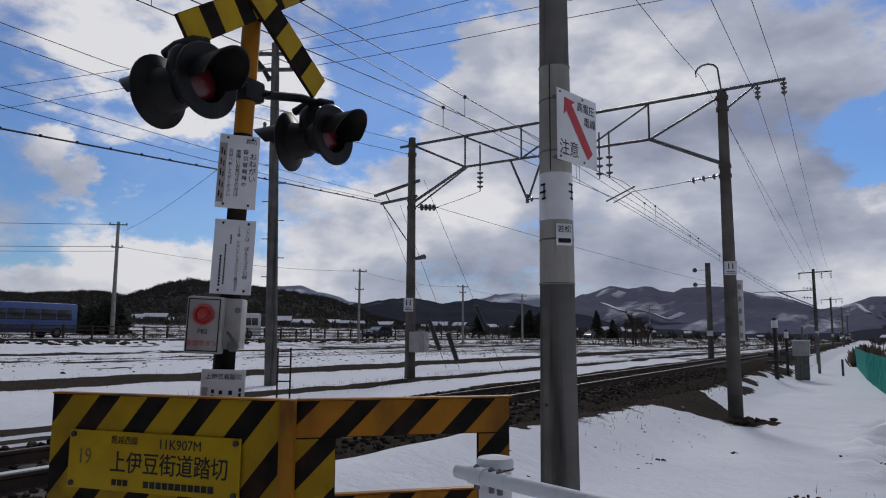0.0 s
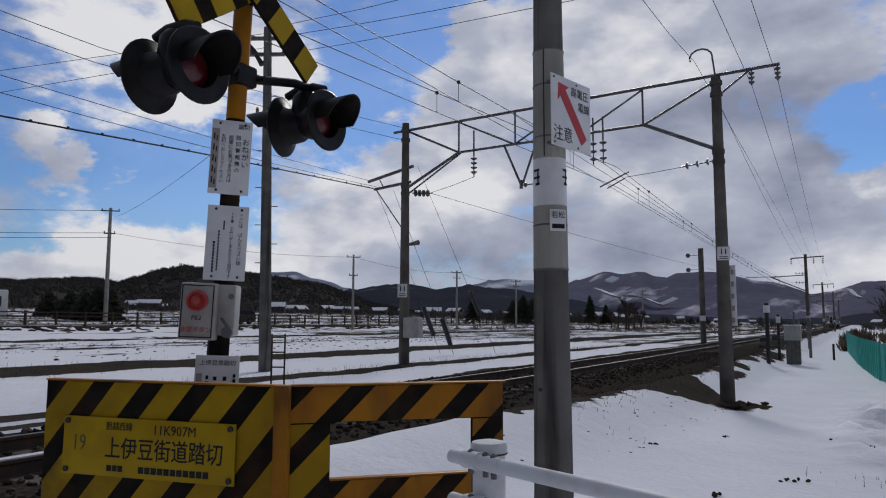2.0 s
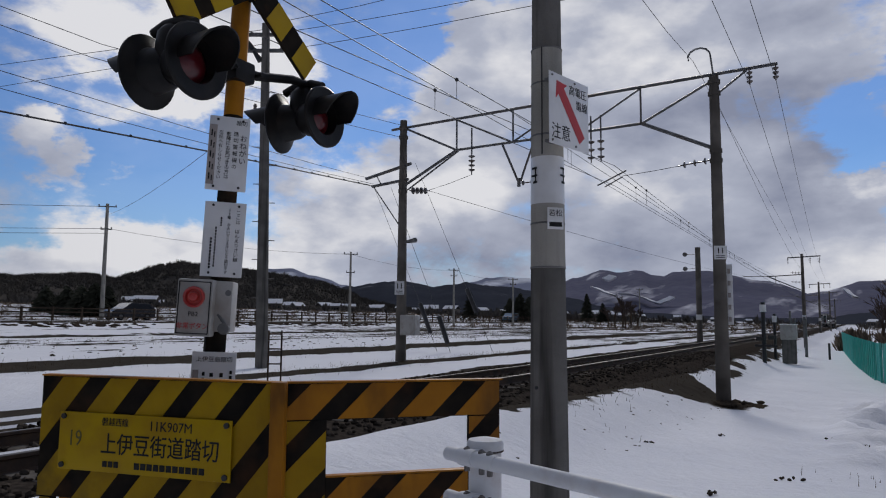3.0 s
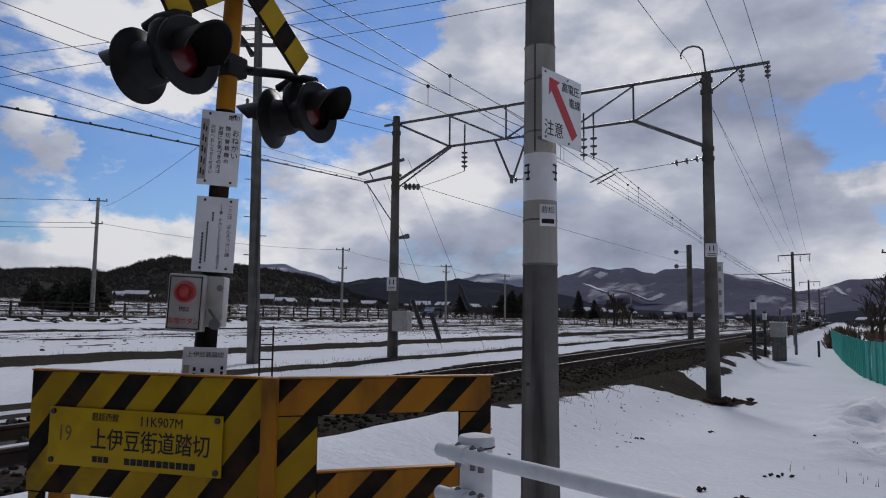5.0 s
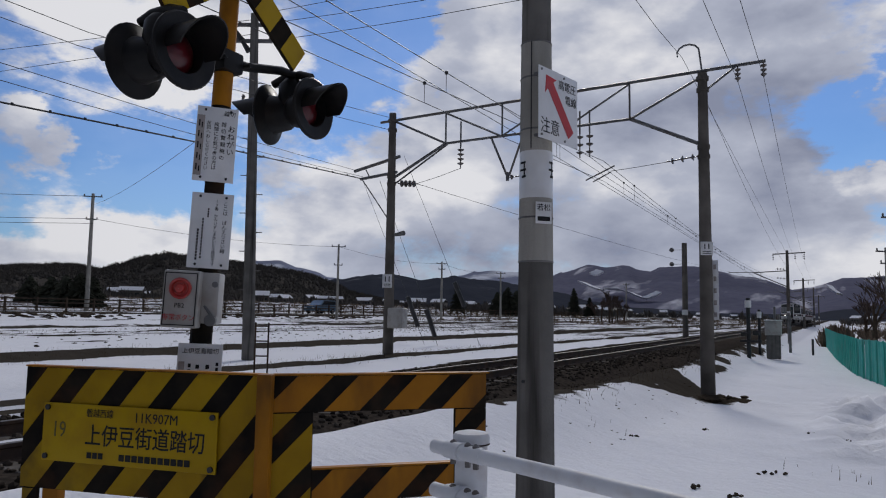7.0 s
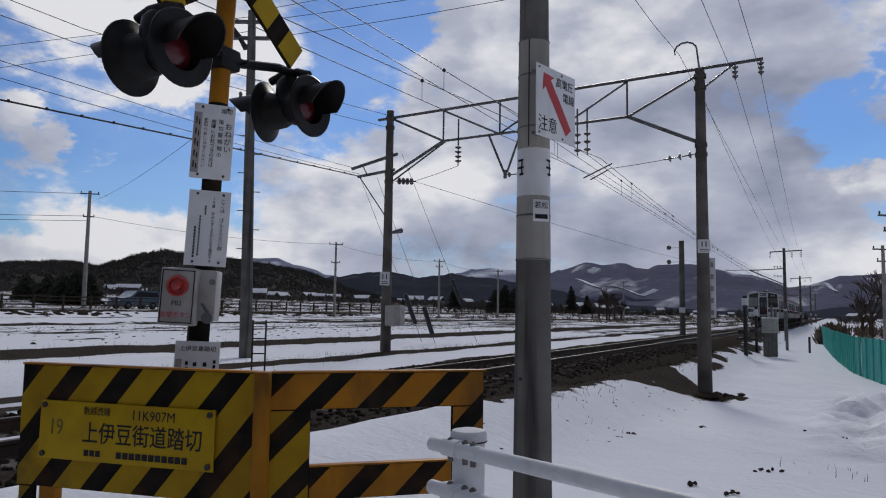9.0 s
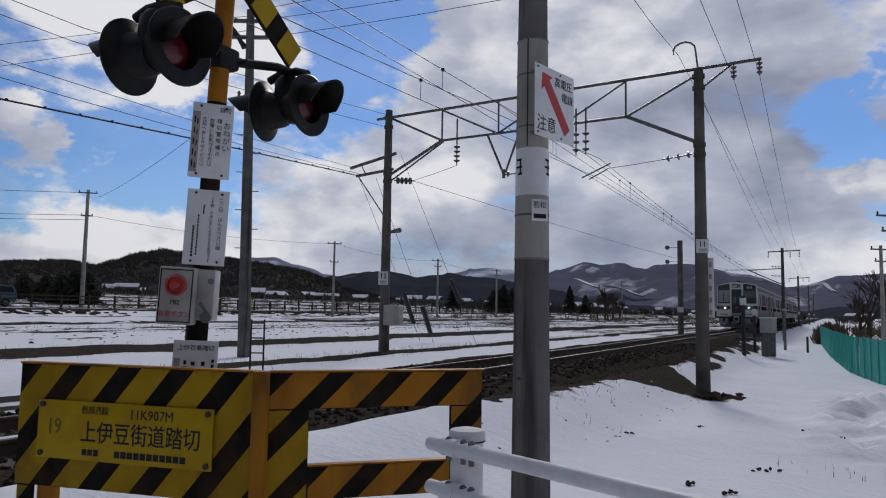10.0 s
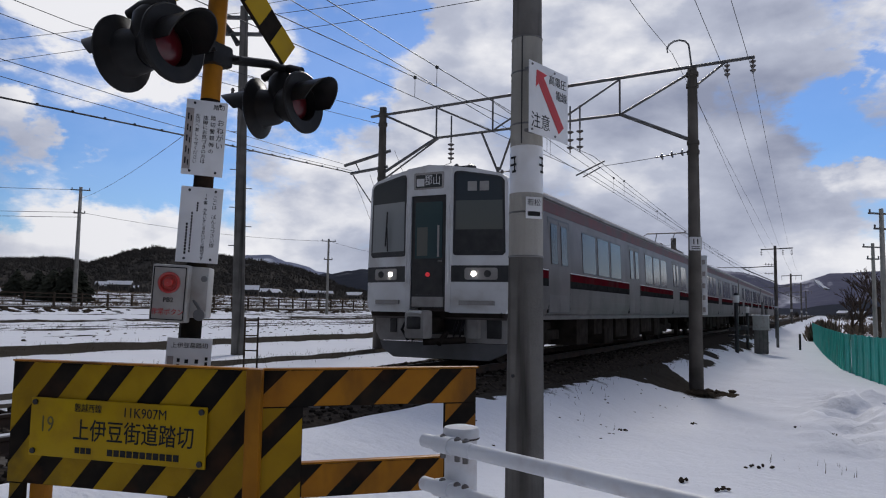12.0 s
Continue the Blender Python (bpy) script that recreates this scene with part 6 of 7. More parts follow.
def bare_tree(x, y, h, label="leafless winter tree with fine brown twigs"):
    t = thing("bare_tree", label, "tree", "leafless trees")
    z = ground_z(x, y)
    thick = max(1.0, math.hypot(x, y) / 75)
    rng = random.Random(int(x * 17 + y * 5))
    bm = bmesh.new()
    bt = bmesh.new()

    def grow(p, d, L, r, depth):
        q = p + d * L
        spike(bm if depth < 2 else bt, p, q, max(r, 0.024 * thick), max(r * 0.6, 0.015 * thick), 8 if depth < 1 else 4)
        if depth >= 4:
            return
        for i in range(4 if depth < 3 else 3):
            nd = (d + Vector((rng.uniform(-1, 1), rng.uniform(-1, 1), rng.uniform(-0.2, 0.7))) * 0.75).normalized()
            grow(p + d * L * rng.uniform(0.55, 1.0), nd, L * rng.uniform(0.5, 0.72), r * 0.5, depth + 1)
    grow(Vector((x, y, z - 0.2)), Vector((0.03, 0.02, 1)).normalized(), h * 0.36, h * 0.028, 0)
    part("trunk", bm, BARK, t)
    part("twig_crown", bt, TWIG, t, smooth=False)


for az, dist, h, r in ((146.3, 120, 4.6, 3.0), (145.4, 118, 5.0, 3.2), (147.2, 125, 4.4, 3.0), (144.6, 122, 4.6, 3.0), (148.5, 140, 4.5, 3.0), (113.4, 170, 7, 3.6), (112.7, 175, 6.5, 3.2), (114.2, 180, 6, 3.0), (108.2, 210, 8.5, 2.6), (107.0, 220, 6, 2.4), (117.4, 190, 8, 2.6)):
    conifer(math.cos(radians(az)) * dist, math.sin(radians(az)) * dist, h, r)
for x, y, h in ((2.55, 61, 7.6), (3.5, 59, 8.0), (4.6, 66, 7.6), (2.3, 70, 6.2), (5.4, 61, 7.4), (6.5, 68, 7.8)):
    bare_tree(x, y, h)
for az, d, h in ((106.1, 118, 5.6), (105.5, 120, 7.0), (104.9, 124, 6.2), (106.6, 126, 5.0), (105.3, 112, 5.4), (104.4, 130, 5.5)):
    bare_tree(math.cos(radians(az)) * d, math.sin(radians(az)) * d, h, "leafless brown tree among the snowy fields")


def build_scrub():
    rng = random.Random(8)
    spots = []
    for i in range(2300):
        az, d = radians(rng.uniform(84, 152)), rng.uniform(85, 420)
        x, y = math.cos(az) * d, math.sin(az) * d
        if -9 < x < 6 or (-66 < x < -50):
            continue
        r = rng.uniform(0.5, 1.3) * (1 + d / 300)
        spots.append((x, y, ground_z(x, y) - 0.1, r, r * rng.uniform(0.35, 0.7)))
    twig_mesh("scrub", spots, SCRUB, "brown winter scrub and hedges between the fields", "shrubs", 16, 0.07)
    spots = []
    for i in range(800):
        az, d = radians(rng.choice((rng.gauss(108, 4), rng.gauss(146, 3), rng.gauss(113.5, 2.0), rng.uniform(88, 150)))), rng.uniform(280, 460)
        x, y = math.cos(az) * d, math.sin(az) * d
        if -9 < x < 3:
            continue
        r = rng.uniform(1.2, 3.0)
        spots.append((x, y, ground_z(x, y) - 0.2, r * 1.3, r * rng.uniform(1.2, 2.2)))
    twig_mesh("copse", spots, FOREST, "dark trees round the hamlet", "woodland", 18, 0.07)
    spots = []
    for i in range(260):
        x, y = rng.uniform(-0.8, 1.2), rng.uniform(60, 120)
        r = rng.uniform(0.25, 0.6)
        spots.append((x, y, ground_z(x, y) - 0.05, r * 1.3, r * rng.uniform(2.4, 3.8)))
    spots += [(rng.uniform(2.0, 9), rng.uniform(56, 95), -0.5, 0.8, rng.uniform(0.5, 1.2)) for _ in range(110)]
    twig_mesh("hedge", spots, SCRUB, "brown hedge at the end of the green fence", "shrubs", 16, 0.05)


build_scrub()


def blades(name, places, label, h0, h1, lean=0.5):
    """Dry grass stalks as thin three-sided blades in one mesh."""
    rng = random.Random(len(places))
    vs, fs = [], []
    for x, y in places:
        z = ground_z(x, y) - 0.01
        a, h, w = rng.uniform(0, 6.28), rng.uniform(h0, h1), rng.uniform(0.002, 0.005) * (1 + max(0, y - 10) * 0.03)
        dx, dy = math.cos(a), math.sin(a)
        k = h * rng.uniform(0, lean)
        i = len(vs)
        vs += [(x - dy * w, y + dx * w, z), (x + dy * w, y - dx * w, z), (x + dx * w, y + dy * w, z), (x + dx * k, y + dy * k, z + h)]
        fs += [(i, i + 1, i + 3), (i + 1, i + 2, i + 3), (i + 2, i, i + 3)]
    me = bpy.data.meshes.new(name)
    me.from_pydata(vs, [], fs)
    me.materials.append(GRASS)
    tagged(new(name, me), label, "dry grass", kind="stuff")


def build_grass():
    rng = random.Random(5)
    pl = []
    for cx, cy, n, s in [(-0.2, 9.5, 9, 0.3), (0.25, 9.0, 4, 0.25), (-3.3, 10.5, 8, 0.3)]:
        pl += [(rng.gauss(cx, s), rng.gauss(cy, s)) for _ in range(n)]
    blades("dry_stalks", pl, "thin dry grass stalks poking through the snow", 0.05, 0.14)
    pl = [(rng.gauss(-11.6, 0.45), rng.uniform(9, 60)) for _ in range(2500)] + [(rng.gauss(-17.0, 0.35), rng.uniform(0, 60)) for _ in range(1800)] + [(rng.uniform(-34, -24), round(rng.uniform(5, 60) / 0.7) * 0.7) for _ in range(2500)]
    pl += [(rng.gauss(-22, 1.0), rng.uniform(36, 62)) for _ in range(1500)] + [(rng.gauss(-4.0, 0.2), rng.uniform(9, 40)) for _ in range(500)]
    blades("dead_grass", pl, "brown dead grass along the field dikes", 0.05, 0.16, 0.9)
    spots = []
    for cx, cy, r in ((-0.62, 8.6, 0.07), (0.55, 7.0, 0.07), (-2.6, 10.6, 0.05), (-0.4, 13.2, 0.06), (0.1, 13.0, 0.05), (-1.9, 12.6, 0.05), (-1.2, 7.1, 0.035), (-0.85, 7.0, 0.04)):
        for _ in range(7):
            spots.append((rng.gauss(cx, r), rng.gauss(cy, r), ground_z(cx, cy) + 0.015, rng.uniform(0.012, 0.032), rng.uniform(0.008, 0.02)))
    for _ in range(50):
        x, y = rng.uniform(-3.7, -2.6), rng.uniform(6.5, 20)
        spots.append((x, y, ground_z(x, y), rng.uniform(0.012, 0.035), rng.uniform(0.006, 0.014)))
    for _ in range(420):
        x, y = rng.uniform(-33, -18.5), rng.uniform(4, 60)
        spots.append((x, y, ground_z(x, y), rng.uniform(0.03, 0.10), rng.uniform(0.015, 0.045)))
    for _ in range(260):
        x, y = rng.gauss(-49.5, 0.9), rng.choice((15, 24, 33, 52, 66)) + rng.gauss(0, 3.5)
        spots.append((x, y, ground_z(x, y), rng.uniform(0.15, 0.45), rng.uniform(0.06, 0.16)))
    blob_mesh("earth_clod", spots, EARTH, "small dark clods of earth on the snow", "clods")
    spots = []
    for _ in range(90):
        x, y = rng.uniform(1.0, 4.2), rng.uniform(10, 18)
        r = rng.uniform(0.03, 0.10)
        spots.append((x, y, ground_z(x, y) + 0.01, r, r * rng.uniform(0.3, 0.6)))
    blob_mesh("snow_lumps", spots, ROOF_SNOW, "ploughed lumps of snow heaped beside the road", "snow", sub=2)
    # earth mound round the foot of the gantry pole
    spots = [(-2.8 + rng.gauss(0, 0.3), 18.6 + rng.gauss(0, 0.3), ground_z(-2.8, 18.7), rng.uniform(0.05, 0.18), rng.uniform(0.03, 0.08)) for _ in range(90)] + [(-2.15 + rng.gauss(0, 0.14), 18.9 + rng.gauss(0, 0.2), ground_z(-2.15, 18.9), rng.uniform(0.05, 0.15), rng.uniform(0.02, 0.05)) for _ in range(50)]
    blob_mesh("earth_mound", spots, EARTH, "dark bare earth round the gantry pole's foot", "earth")


build_grass()


# ---- train ----
HALF = [(1.40, 0.86), (1.475, 1.15), (1.475, 1.95), (1.421, 3.28), (1.38, 3.38), (1.24, 3.46), (0.85, 3.56), (0.0, 3.65)]
PROFILE = [(-x, z) for x, z in HALF] + HALF[-2::-1]


def side_x(z):
    if z < 1.95:
        return 1.475
    return 1.475 - 0.04 * (z - 1.95)


def build_train():
    t = thing("electric_train", "silver electric commuter train with red bands and a white front", "train")
    CAR = 19.5

    def strip(name, parent, y0, y1, z0, z1, mt, out=0.006, label="", bev=0.0):
        for s in (-1, 1):
            bm = bmesh.new()
            xa, xb = s * (side_x(z0) + out), s * (side_x(z1) + out)
            vs = [bm.verts.new(v) for v in ((xa, y0, z0), (xa, y1, z0), (xb, y1, z1), (xb, y0, z1))]
            ws = [bm.verts.new((v.co.x - s * 0.05, v.co.y, v.co.z)) for v in vs]
            bm.faces.new(vs), bm.faces.new(ws[::-1])
            for i in range(4):
                bm.faces.new((vs[i], ws[i], ws[(i + 1) % 4], vs[(i + 1) % 4]))
            part(name, bm, mt, parent, label, smooth=False)

    for c in range(4):
        y0 = c * 20.0 + (0.35 if c == 0 else 0.25)
        y1 = c * 20.0 + 19.75
        bm = bmesh.new()
        slab(bm, PROFILE, y1 - y0, Matrix.Translation((0, y0, 0)))
        car = part("car_body", bm, STAINLESS, t, "brushed stainless car body, streaked with dirt", smooth=True)
        bm = bmesh.new()
        slab(bm, [(-1.40, 3.34), (-1.25, 3.475), (-0.86, 3.575), (0, 3.665), (0.86, 3.575), (1.25, 3.475), (1.40, 3.34)], y1 - y0 - 0.1, Matrix.Translation((0, y0 + 0.05, 0)))
        part("roof", bm, TRAIN_ROOF, car, "grey roof")
        doors = [3.0, 9.8, 16.6]
        yb = c * 20.0
        # bands and ribs between the doors
        edges = [y0 + (0.9 if c == 0 else 0)] + [v for d in doors for v in (yb + d - 0.70, yb + d + 0.70)] + [y1]
        for a, b in zip(edges[0::2], edges[1::2]):
            strip("red_band", car, a, b, 1.68, 1.84, BAND_RED)
            strip("dark_band", car, a, b, 1.53, 1.68, TYRE)
            strip("white_line", car, a, b, 1.845, 1.86, TRAIN_WHITE, 0.005)
            for z in (1.50, 1.39, 1.24, 1.08):
                strip("corrugation", car, a, b, z, z + 0.022, STAINLESS, 0.014)
        strip("upper_red_band", car, y0 + 0.3, y1, 3.02, 3.25, FADED_RED, 0.004)
        strip("rain_gutter", car, y0 + 0.2, y1, 3.29, 3.33, SKIRT, 0.03)
        strip("sill_rail", car, y0 + 0.2, y1, 0.88, 0.95, STAINLESS, 0.010)
        for d in doors:
            strip("door_joint", car, yb + d - 0.70, yb + d + 0.70, 1.0, 2.94, BAND_DARK, 0.003)
            for q0, q1 in ((-0.66, -0.008), (0.008, 0.62)):
                strip("door_leaf", car, yb + d + q0, yb + d + q1, 1.02, 2.90, STAINLESS, 0.007, "stainless sliding door leaf")
                strip("door_window_frame", car, yb + d + (q0 + q1) / 2 - 0.20, yb + d + (q0 + q1) / 2 + 0.22, 1.98, 2.83, BAND_DARK, 0.010)
                strip("door_window", car, yb + d + (q0 + q1) / 2 - 0.19, yb + d + (q0 + q1) / 2 + 0.17, 2.0, 2.80, GLASS_SIDE, 0.013)
        for a, b in ((4.65, 5.69), (5.93, 6.91), (7.15, 8.16), (11.3, 12.28), (12.5, 13.49), (13.72, 14.71), (17.7, 18.8)):
            strip("window_frame", car, yb + a - 0.02, yb + b + 0.10, 1.90, 2.86, BAND_DARK, 0.005)
            strip("window", car, yb + a, yb + b, 1.92, 2.82, GLASS_SIDE, 0.009)
        # underfloor gear and bogies
        for yy, L, h in ((5.35, 0.9, 0.62), (6.7, 0.7, 0.40), (7.75, 0.9, 0.66), (9.1, 1.3, 0.52), (10.8, 1.2, 0.64), (12.4, 1.5, 0.45), (14.1, 0.9, 0.60)):
            bm = bmesh.new()
            box(bm, (0, yb + yy, 0.87 - h / 2), (2.5, L, h), bev=0.03)
            part("underfloor_box", bm, UNDER, car, "brown brake-dusted equipment box")
        for yy in (3.0, 16.6):
            bm = bmesh.new()
            for s in (-1, 1):
                box(bm, (s * 0.95, yb + yy, 0.52), (0.16, 2.6, 0.22), bev=0.03)
                box(bm, (s * 0.95, yb + yy, 0.70), (0.3, 0.6, 0.25), bev=0.05)
            box(bm, (0, yb + yy, 0.55), (1.8, 2.2, 0.5), bev=0.03)
            bg = part("bogie", bm, UNDER, t)
            for ax in (-1.05, 1.05):
                for s in (-1, 1):
                    bm = bmesh.new()
                    rod(bm, (s * 0.50, yb + yy + ax, 0.43), (s * 0.62, yb + yy + ax, 0.43), 0.43, n=24)
                    part("wheel", bm, UNDER, bg)
        for yy in (4, 8, 12, 16):
            bm = bmesh.new()
            box(bm, (0, yb + yy, 3.74), (0.9, 2.2, 0.16), bev=0.05)
            part("roof_vent", bm, TRAIN_ROOF, car)
        if c < 3:
            bm = bmesh.new()
            box(bm, (0, c * 20 + 20.0, 2.05), (1.9, 0.6, 2.2), bev=0.03)
            part("gangway", bm, BAND_DARK, t)
    # pantograph on the second car
    for yb in (22.6,):
        p = part("pantograph_base", (lambda b: (box(b, (0, yb, 3.82), (1.3, 1.6, 0.06), None, 0.01), b)[1])(bmesh.new()), GALV, t)
        bm = bmesh.new()
        for s in (-0.45, 0.45):
            rod(bm, (s, yb + 0.5, 3.85), (s * 0.8, yb - 0.6, 4.25), 0.025, n=6)
            rod(bm, (s * 0.8, yb - 0.6, 4.25), (s * 0.9, yb, 4.66), 0.02, n=6)
        rod(bm, (-0.85, yb, 4.68), (0.85, yb, 4.68), 0.03, n=8)
        rod(bm, (0.85, yb, 4.68), (1.05, yb, 4.55), 0.02, n=6)
        rod(bm, (-0.85, yb, 4.68), (-1.05, yb, 4.55), 0.02, n=6)
        part("pantograph_arm", bm, GALV, p, "grey folding current collector")
    # ---- cab front ----
    cab = part("cab_front", (lambda b: (slab(b, PROFILE[1:-1], 0.04, Matrix.Translation((0, 0.32, 0))), b)[1])(bmesh.new()), TRAIN_WHITE, t, "white painted cab front, grimy at the edges")

    def face(name, poly, mt, label="", proud=0.0, depth=0.30, parent=cab):
        """A piece of the front: outline in x, z; its side thirds sweep back."""
        bm = bmesh.new()
        back = lambda x: 0.02 + max(0.0, abs(x) - 0.44) * 0.26
        n = len(poly)
        a = [bm.verts.new((x, back(x) - proud, z)) for x, z in poly]
        b = [bm.verts.new((x, back(x) - proud + depth, z)) for x, z in poly]
        bm.faces.new(a), bm.faces.new(b[::-1])
        for i in range(n):
            bm.faces.new((a[i], b[i], b[(i + 1) % n], a[(i + 1) % n]))
        return part(name, bm, mt, parent, label, smooth=False)

    def rect(x0, z0, x1, z1, r=0.0, k=5):
        if not r:
            return [(x0, z0), (x1, z0), (x1, z1), (x0, z1)]
        out = []
        for cx, cz, a0 in ((x1 - r, z0 + r, -90), (x1 - r, z1 - r, 0), (x0 + r, z1 - r, 90), (x0 + r, z0 + r, 180)):
            out += [(cx + r * math.cos(radians(a0 + 90 * i / k)), cz + r * math.sin(radians(a0 + 90 * i / k))) for i in range(k + 1)]
        return out
    for s in (-1, 1):
        pts = [(0.44, 0.98), (1.42, 0.98), (1.475, 1.2), (1.475, 1.95), (1.43, 3.28), (1.40, 3.39), (1.30, 3.46), (0.86, 3.56), (0.44, 3.61)]
        pts = [(s * x, z) for x, z in pts]
        face("side_panel", pts if s > 0 else pts[::-1], TRAIN_WHITE, "white side panel of the cab front")
        win = [(0.49, 2.03), (0.53, 2.0), (1.35, 2.0), (1.40, 2.05), (1.375, 3.32), (1.33, 3.39), (1.24, 3.42), (0.60, 3.52), (0.52, 3.51), (0.49, 3.46)]
        win = [(s * x, z) for x, z in win]
        w = face("windscreen", win if s > 0 else win[::-1], BAND_DARK, "large dark windscreen pane in a black rubber seal", 0.006, 0.02)
        zs = (2.08, 2.46, 2.98) if s > 0 else (2.05, 2.10, 3.02)
        for nm, za, zb, mt in (("dashboard", zs[0], zs[1], BAND_DARK), ("glass_pane", zs[1], zs[2], GLASS_CAB if s > 0 else GLASS_SKY_TINT), ("sun_blind", zs[2], 3.46, GLASS_BLIND)):
            top = zb if nm != "sun_blind" else 3.35
            inner = [(0.53, za), (1.36 - 0.02 * (za - 2.05), za), (1.36 - 0.02 * (top - 2.05), top)] + ([(1.30, 3.38), (0.60, 3.485)] if nm == "sun_blind" else []) + [(0.53, zb)]
            inner = [(s * x, z) for x, z in inner]
            face(nm, inner if s > 0 else inner[::-1], mt, "", 0.009, 0.004, w)
        x0, x1 = sorted((s * 0.46, s * 1.472))
        face("headlight_band", rect(x0, 1.53, x1, 1.82), BAND_DARK, "black band round the headlights", 0.005, 0.02)
        x0, x1 = sorted((s * 0.70, s * 1.27))
        hb = face("headlight_housing", rect(x0, 1.57, x1, 1.78, 0.04), SKIRT, "grey headlight housing", 0.012, 0.02)
        for x, mt, rr, nm in ((0.86, HEADLIGHT, 0.042, "headlight"), (1.10, BAND_DARK, 0.062, "marker_light")):
            bm = bmesh.new()
            yy = 0.02 + (x - 0.44) * 0.26
            rod(bm, (s * x, yy - 0.03, 1.675), (s * x, yy + 0.0, 1.675), rr, n=20)
            part(nm, bm, mt, hb, "lit headlight" if nm == "headlight" else "")
        x0, x1 = sorted((s * 0.62, s * 1.22))
        face("step_ledge", rect(x0, 1.12, x1, 1.20), SKIRT, "grey step ledge", 0.05, 0.06)
        bm = bmesh.new()
        rod(bm, (s * (0.92 if s < 0 else 0.70), 0.09, 2.10), (s * (0.95 if s < 0 else 0.64), 0.10, 2.55), 0.012, n=6)
        rod(bm, (s * (0.97 if s < 0 else 0.66), 0.085, 2.2), (s * (0.94 if s < 0 else 0.62), 0.09, 2.85), 0.016, n=6)
        part("wiper", bm, BAND_DARK, w)
        bm = bmesh.new()
        rod(bm, (s * 0.42, -0.06, 1.5), (s * 0.42, -0.06, 2.95), 0.018, n=8)
        part("handrail", bm, TRAIN_WHITE, cab)
    face("front_frame", [(-0.46, 1.0), (-0.36, 1.0), (-0.36, 3.1), (0.36, 3.1), (0.36, 1.0), (0.46, 1.0), (0.46, 3.61), (0.0, 3.66), (-0.46, 3.61)], TRAIN_WHITE, "white frame round the end door", 0.03, 0.32)
    d = face("end_door", rect(-0.36, 1.06, 0.36, 3.1), BAND_DARK, "dark end door", 0.0, 0.2)
    face("door_pane", rect(-0.28, 1.95, 0.28, 2.98, 0.03), GLASS_GREEN, "green-tinted pane", 0.01, 0.02, d)
    face("door_mullion", rect(0.18, 1.98, 0.22, 2.55), SKIRT, "pale door post behind the pane", 0.013, 0.004, d)
    face("door_blind", rect(-0.24, 2.0, -0.02, 2.52), GLASS_CAB, "grey panel behind the pane", 0.012, 0.004, d)
    face("door_panel", rect(-0.30, 1.30, 0.30, 1.88), BAND_DARK, "black lower door panel", 0.01, 0.02, d)
    face("door_step", rect(-0.32, 1.08, 0.32, 1.26), SKIRT, "grey worn step plate", 0.03, 0.04, d)
    bm = bmesh.new()
    rod(bm, (0.0, -0.02, 1.66), (0.0, 0.01, 1.66), 0.04, n=16)
    part("marker_lamp", bm, TAIL_GLOW, d, "faint red marker lamp")
    bm = bmesh.new()
    rod(bm, (0.22, -0.03, 1.9), (0.30, -0.03, 1.9), 0.015, n=8)
    part("door_handle", bm, GALV, d)
    ds = face("destination_display", rect(-0.31, 3.21, 0.31, 3.52, 0.03), SKIRT, "grey destination display", 0.034, 0.02)
    face("display_window", rect(-0.27, 3.24, 0.27, 3.48, 0.02), GLASS_BLIND, "dark glass of the display", 0.036, 0.004, ds)
    face("display_bar", rect(-0.25, 3.27, -0.09, 3.41), TRAIN_WHITE, "", 0.041, 0.003, ds)
    lettering("郡山", 0.21, Matrix.Translation((0.08, -0.0225, 3.36)) @ Matrix.Rotation(radians(90), 4, "X"), TRAIN_WHITE, ds, squeeze=0.78)
    # plain pale shape where the operator's emblem stands
    for x0, z0, x1, z1 in ((0.74, 3.15, 0.90, 3.32), (0.95, 3.15, 1.11, 3.32)):
        face("emblem_bar", rect(x0, z0, x1, z1), SKIRT, "", 0.018, 0.004)
    # skirt, coupler
    bm = bmesh.new()
    box(bm, (0, 0.60, 0.95), (2.7, 0.7, 0.10), bev=0.01)
    part("floor_pan", bm, UNDER, t)
    sk = part("front_skirt", (lambda b: (slab(b, [(-1.30, 0.44), (1.30, 0.44), (1.40, 0.60), (1.40, 0.95), (-1.40, 0.95), (-1.40, 0.60)], 0.08, Matrix.Translation((0, 0.50, 0))), b)[1])(bmesh.new()), SKIRT, t, "grimy grey front skirt")
    # black plates on the uncut skirt, painted shade for its recesses
    for x, z, w, h in ((-0.05, 0.76, 1.10, 0.36), (1.10, 0.70, 0.28, 0.34), (-1.0, 0.74, 0.14, 0.30)):
        bm = bmesh.new()
        box(bm, (x, 0.50, z), (w, 0.04, h), bev=0.01)
        part("skirt_opening_shade", bm, BAND_DARK, sk)
    for x, z, w, h in ((0.72, 0.72, 0.22, 0.40), (-0.72, 0.72, 0.18, 0.42)):
        bm = bmesh.new()
        box(bm, (x, 0.44, z), (w, 0.16, h), bev=0.02)
        part("skirt_bracket", bm, SKIRT, sk)
    bm = bmesh.new()
    slab(bm, [(-1.0, 0.14), (1.0, 0.14), (1.32, 0.30), (1.34, 0.44), (-1.34, 0.44), (-1.25, 0.28)], 0.06, Matrix.Translation((0, 0.46, 0)) @ Matrix.Rotation(radians(-12), 4, "X"))
    part("snow_plough", bm, TRAIN_ROOF, sk, "dark dented snow plough under the skirt")
    bm = bmesh.new()
    box(bm, (0, 0.0, 0.76), (0.28, 0.9, 0.28), bev=0.04)
    part("coupler_shank", bm, UNDER, t)
    bm = bmesh.new()
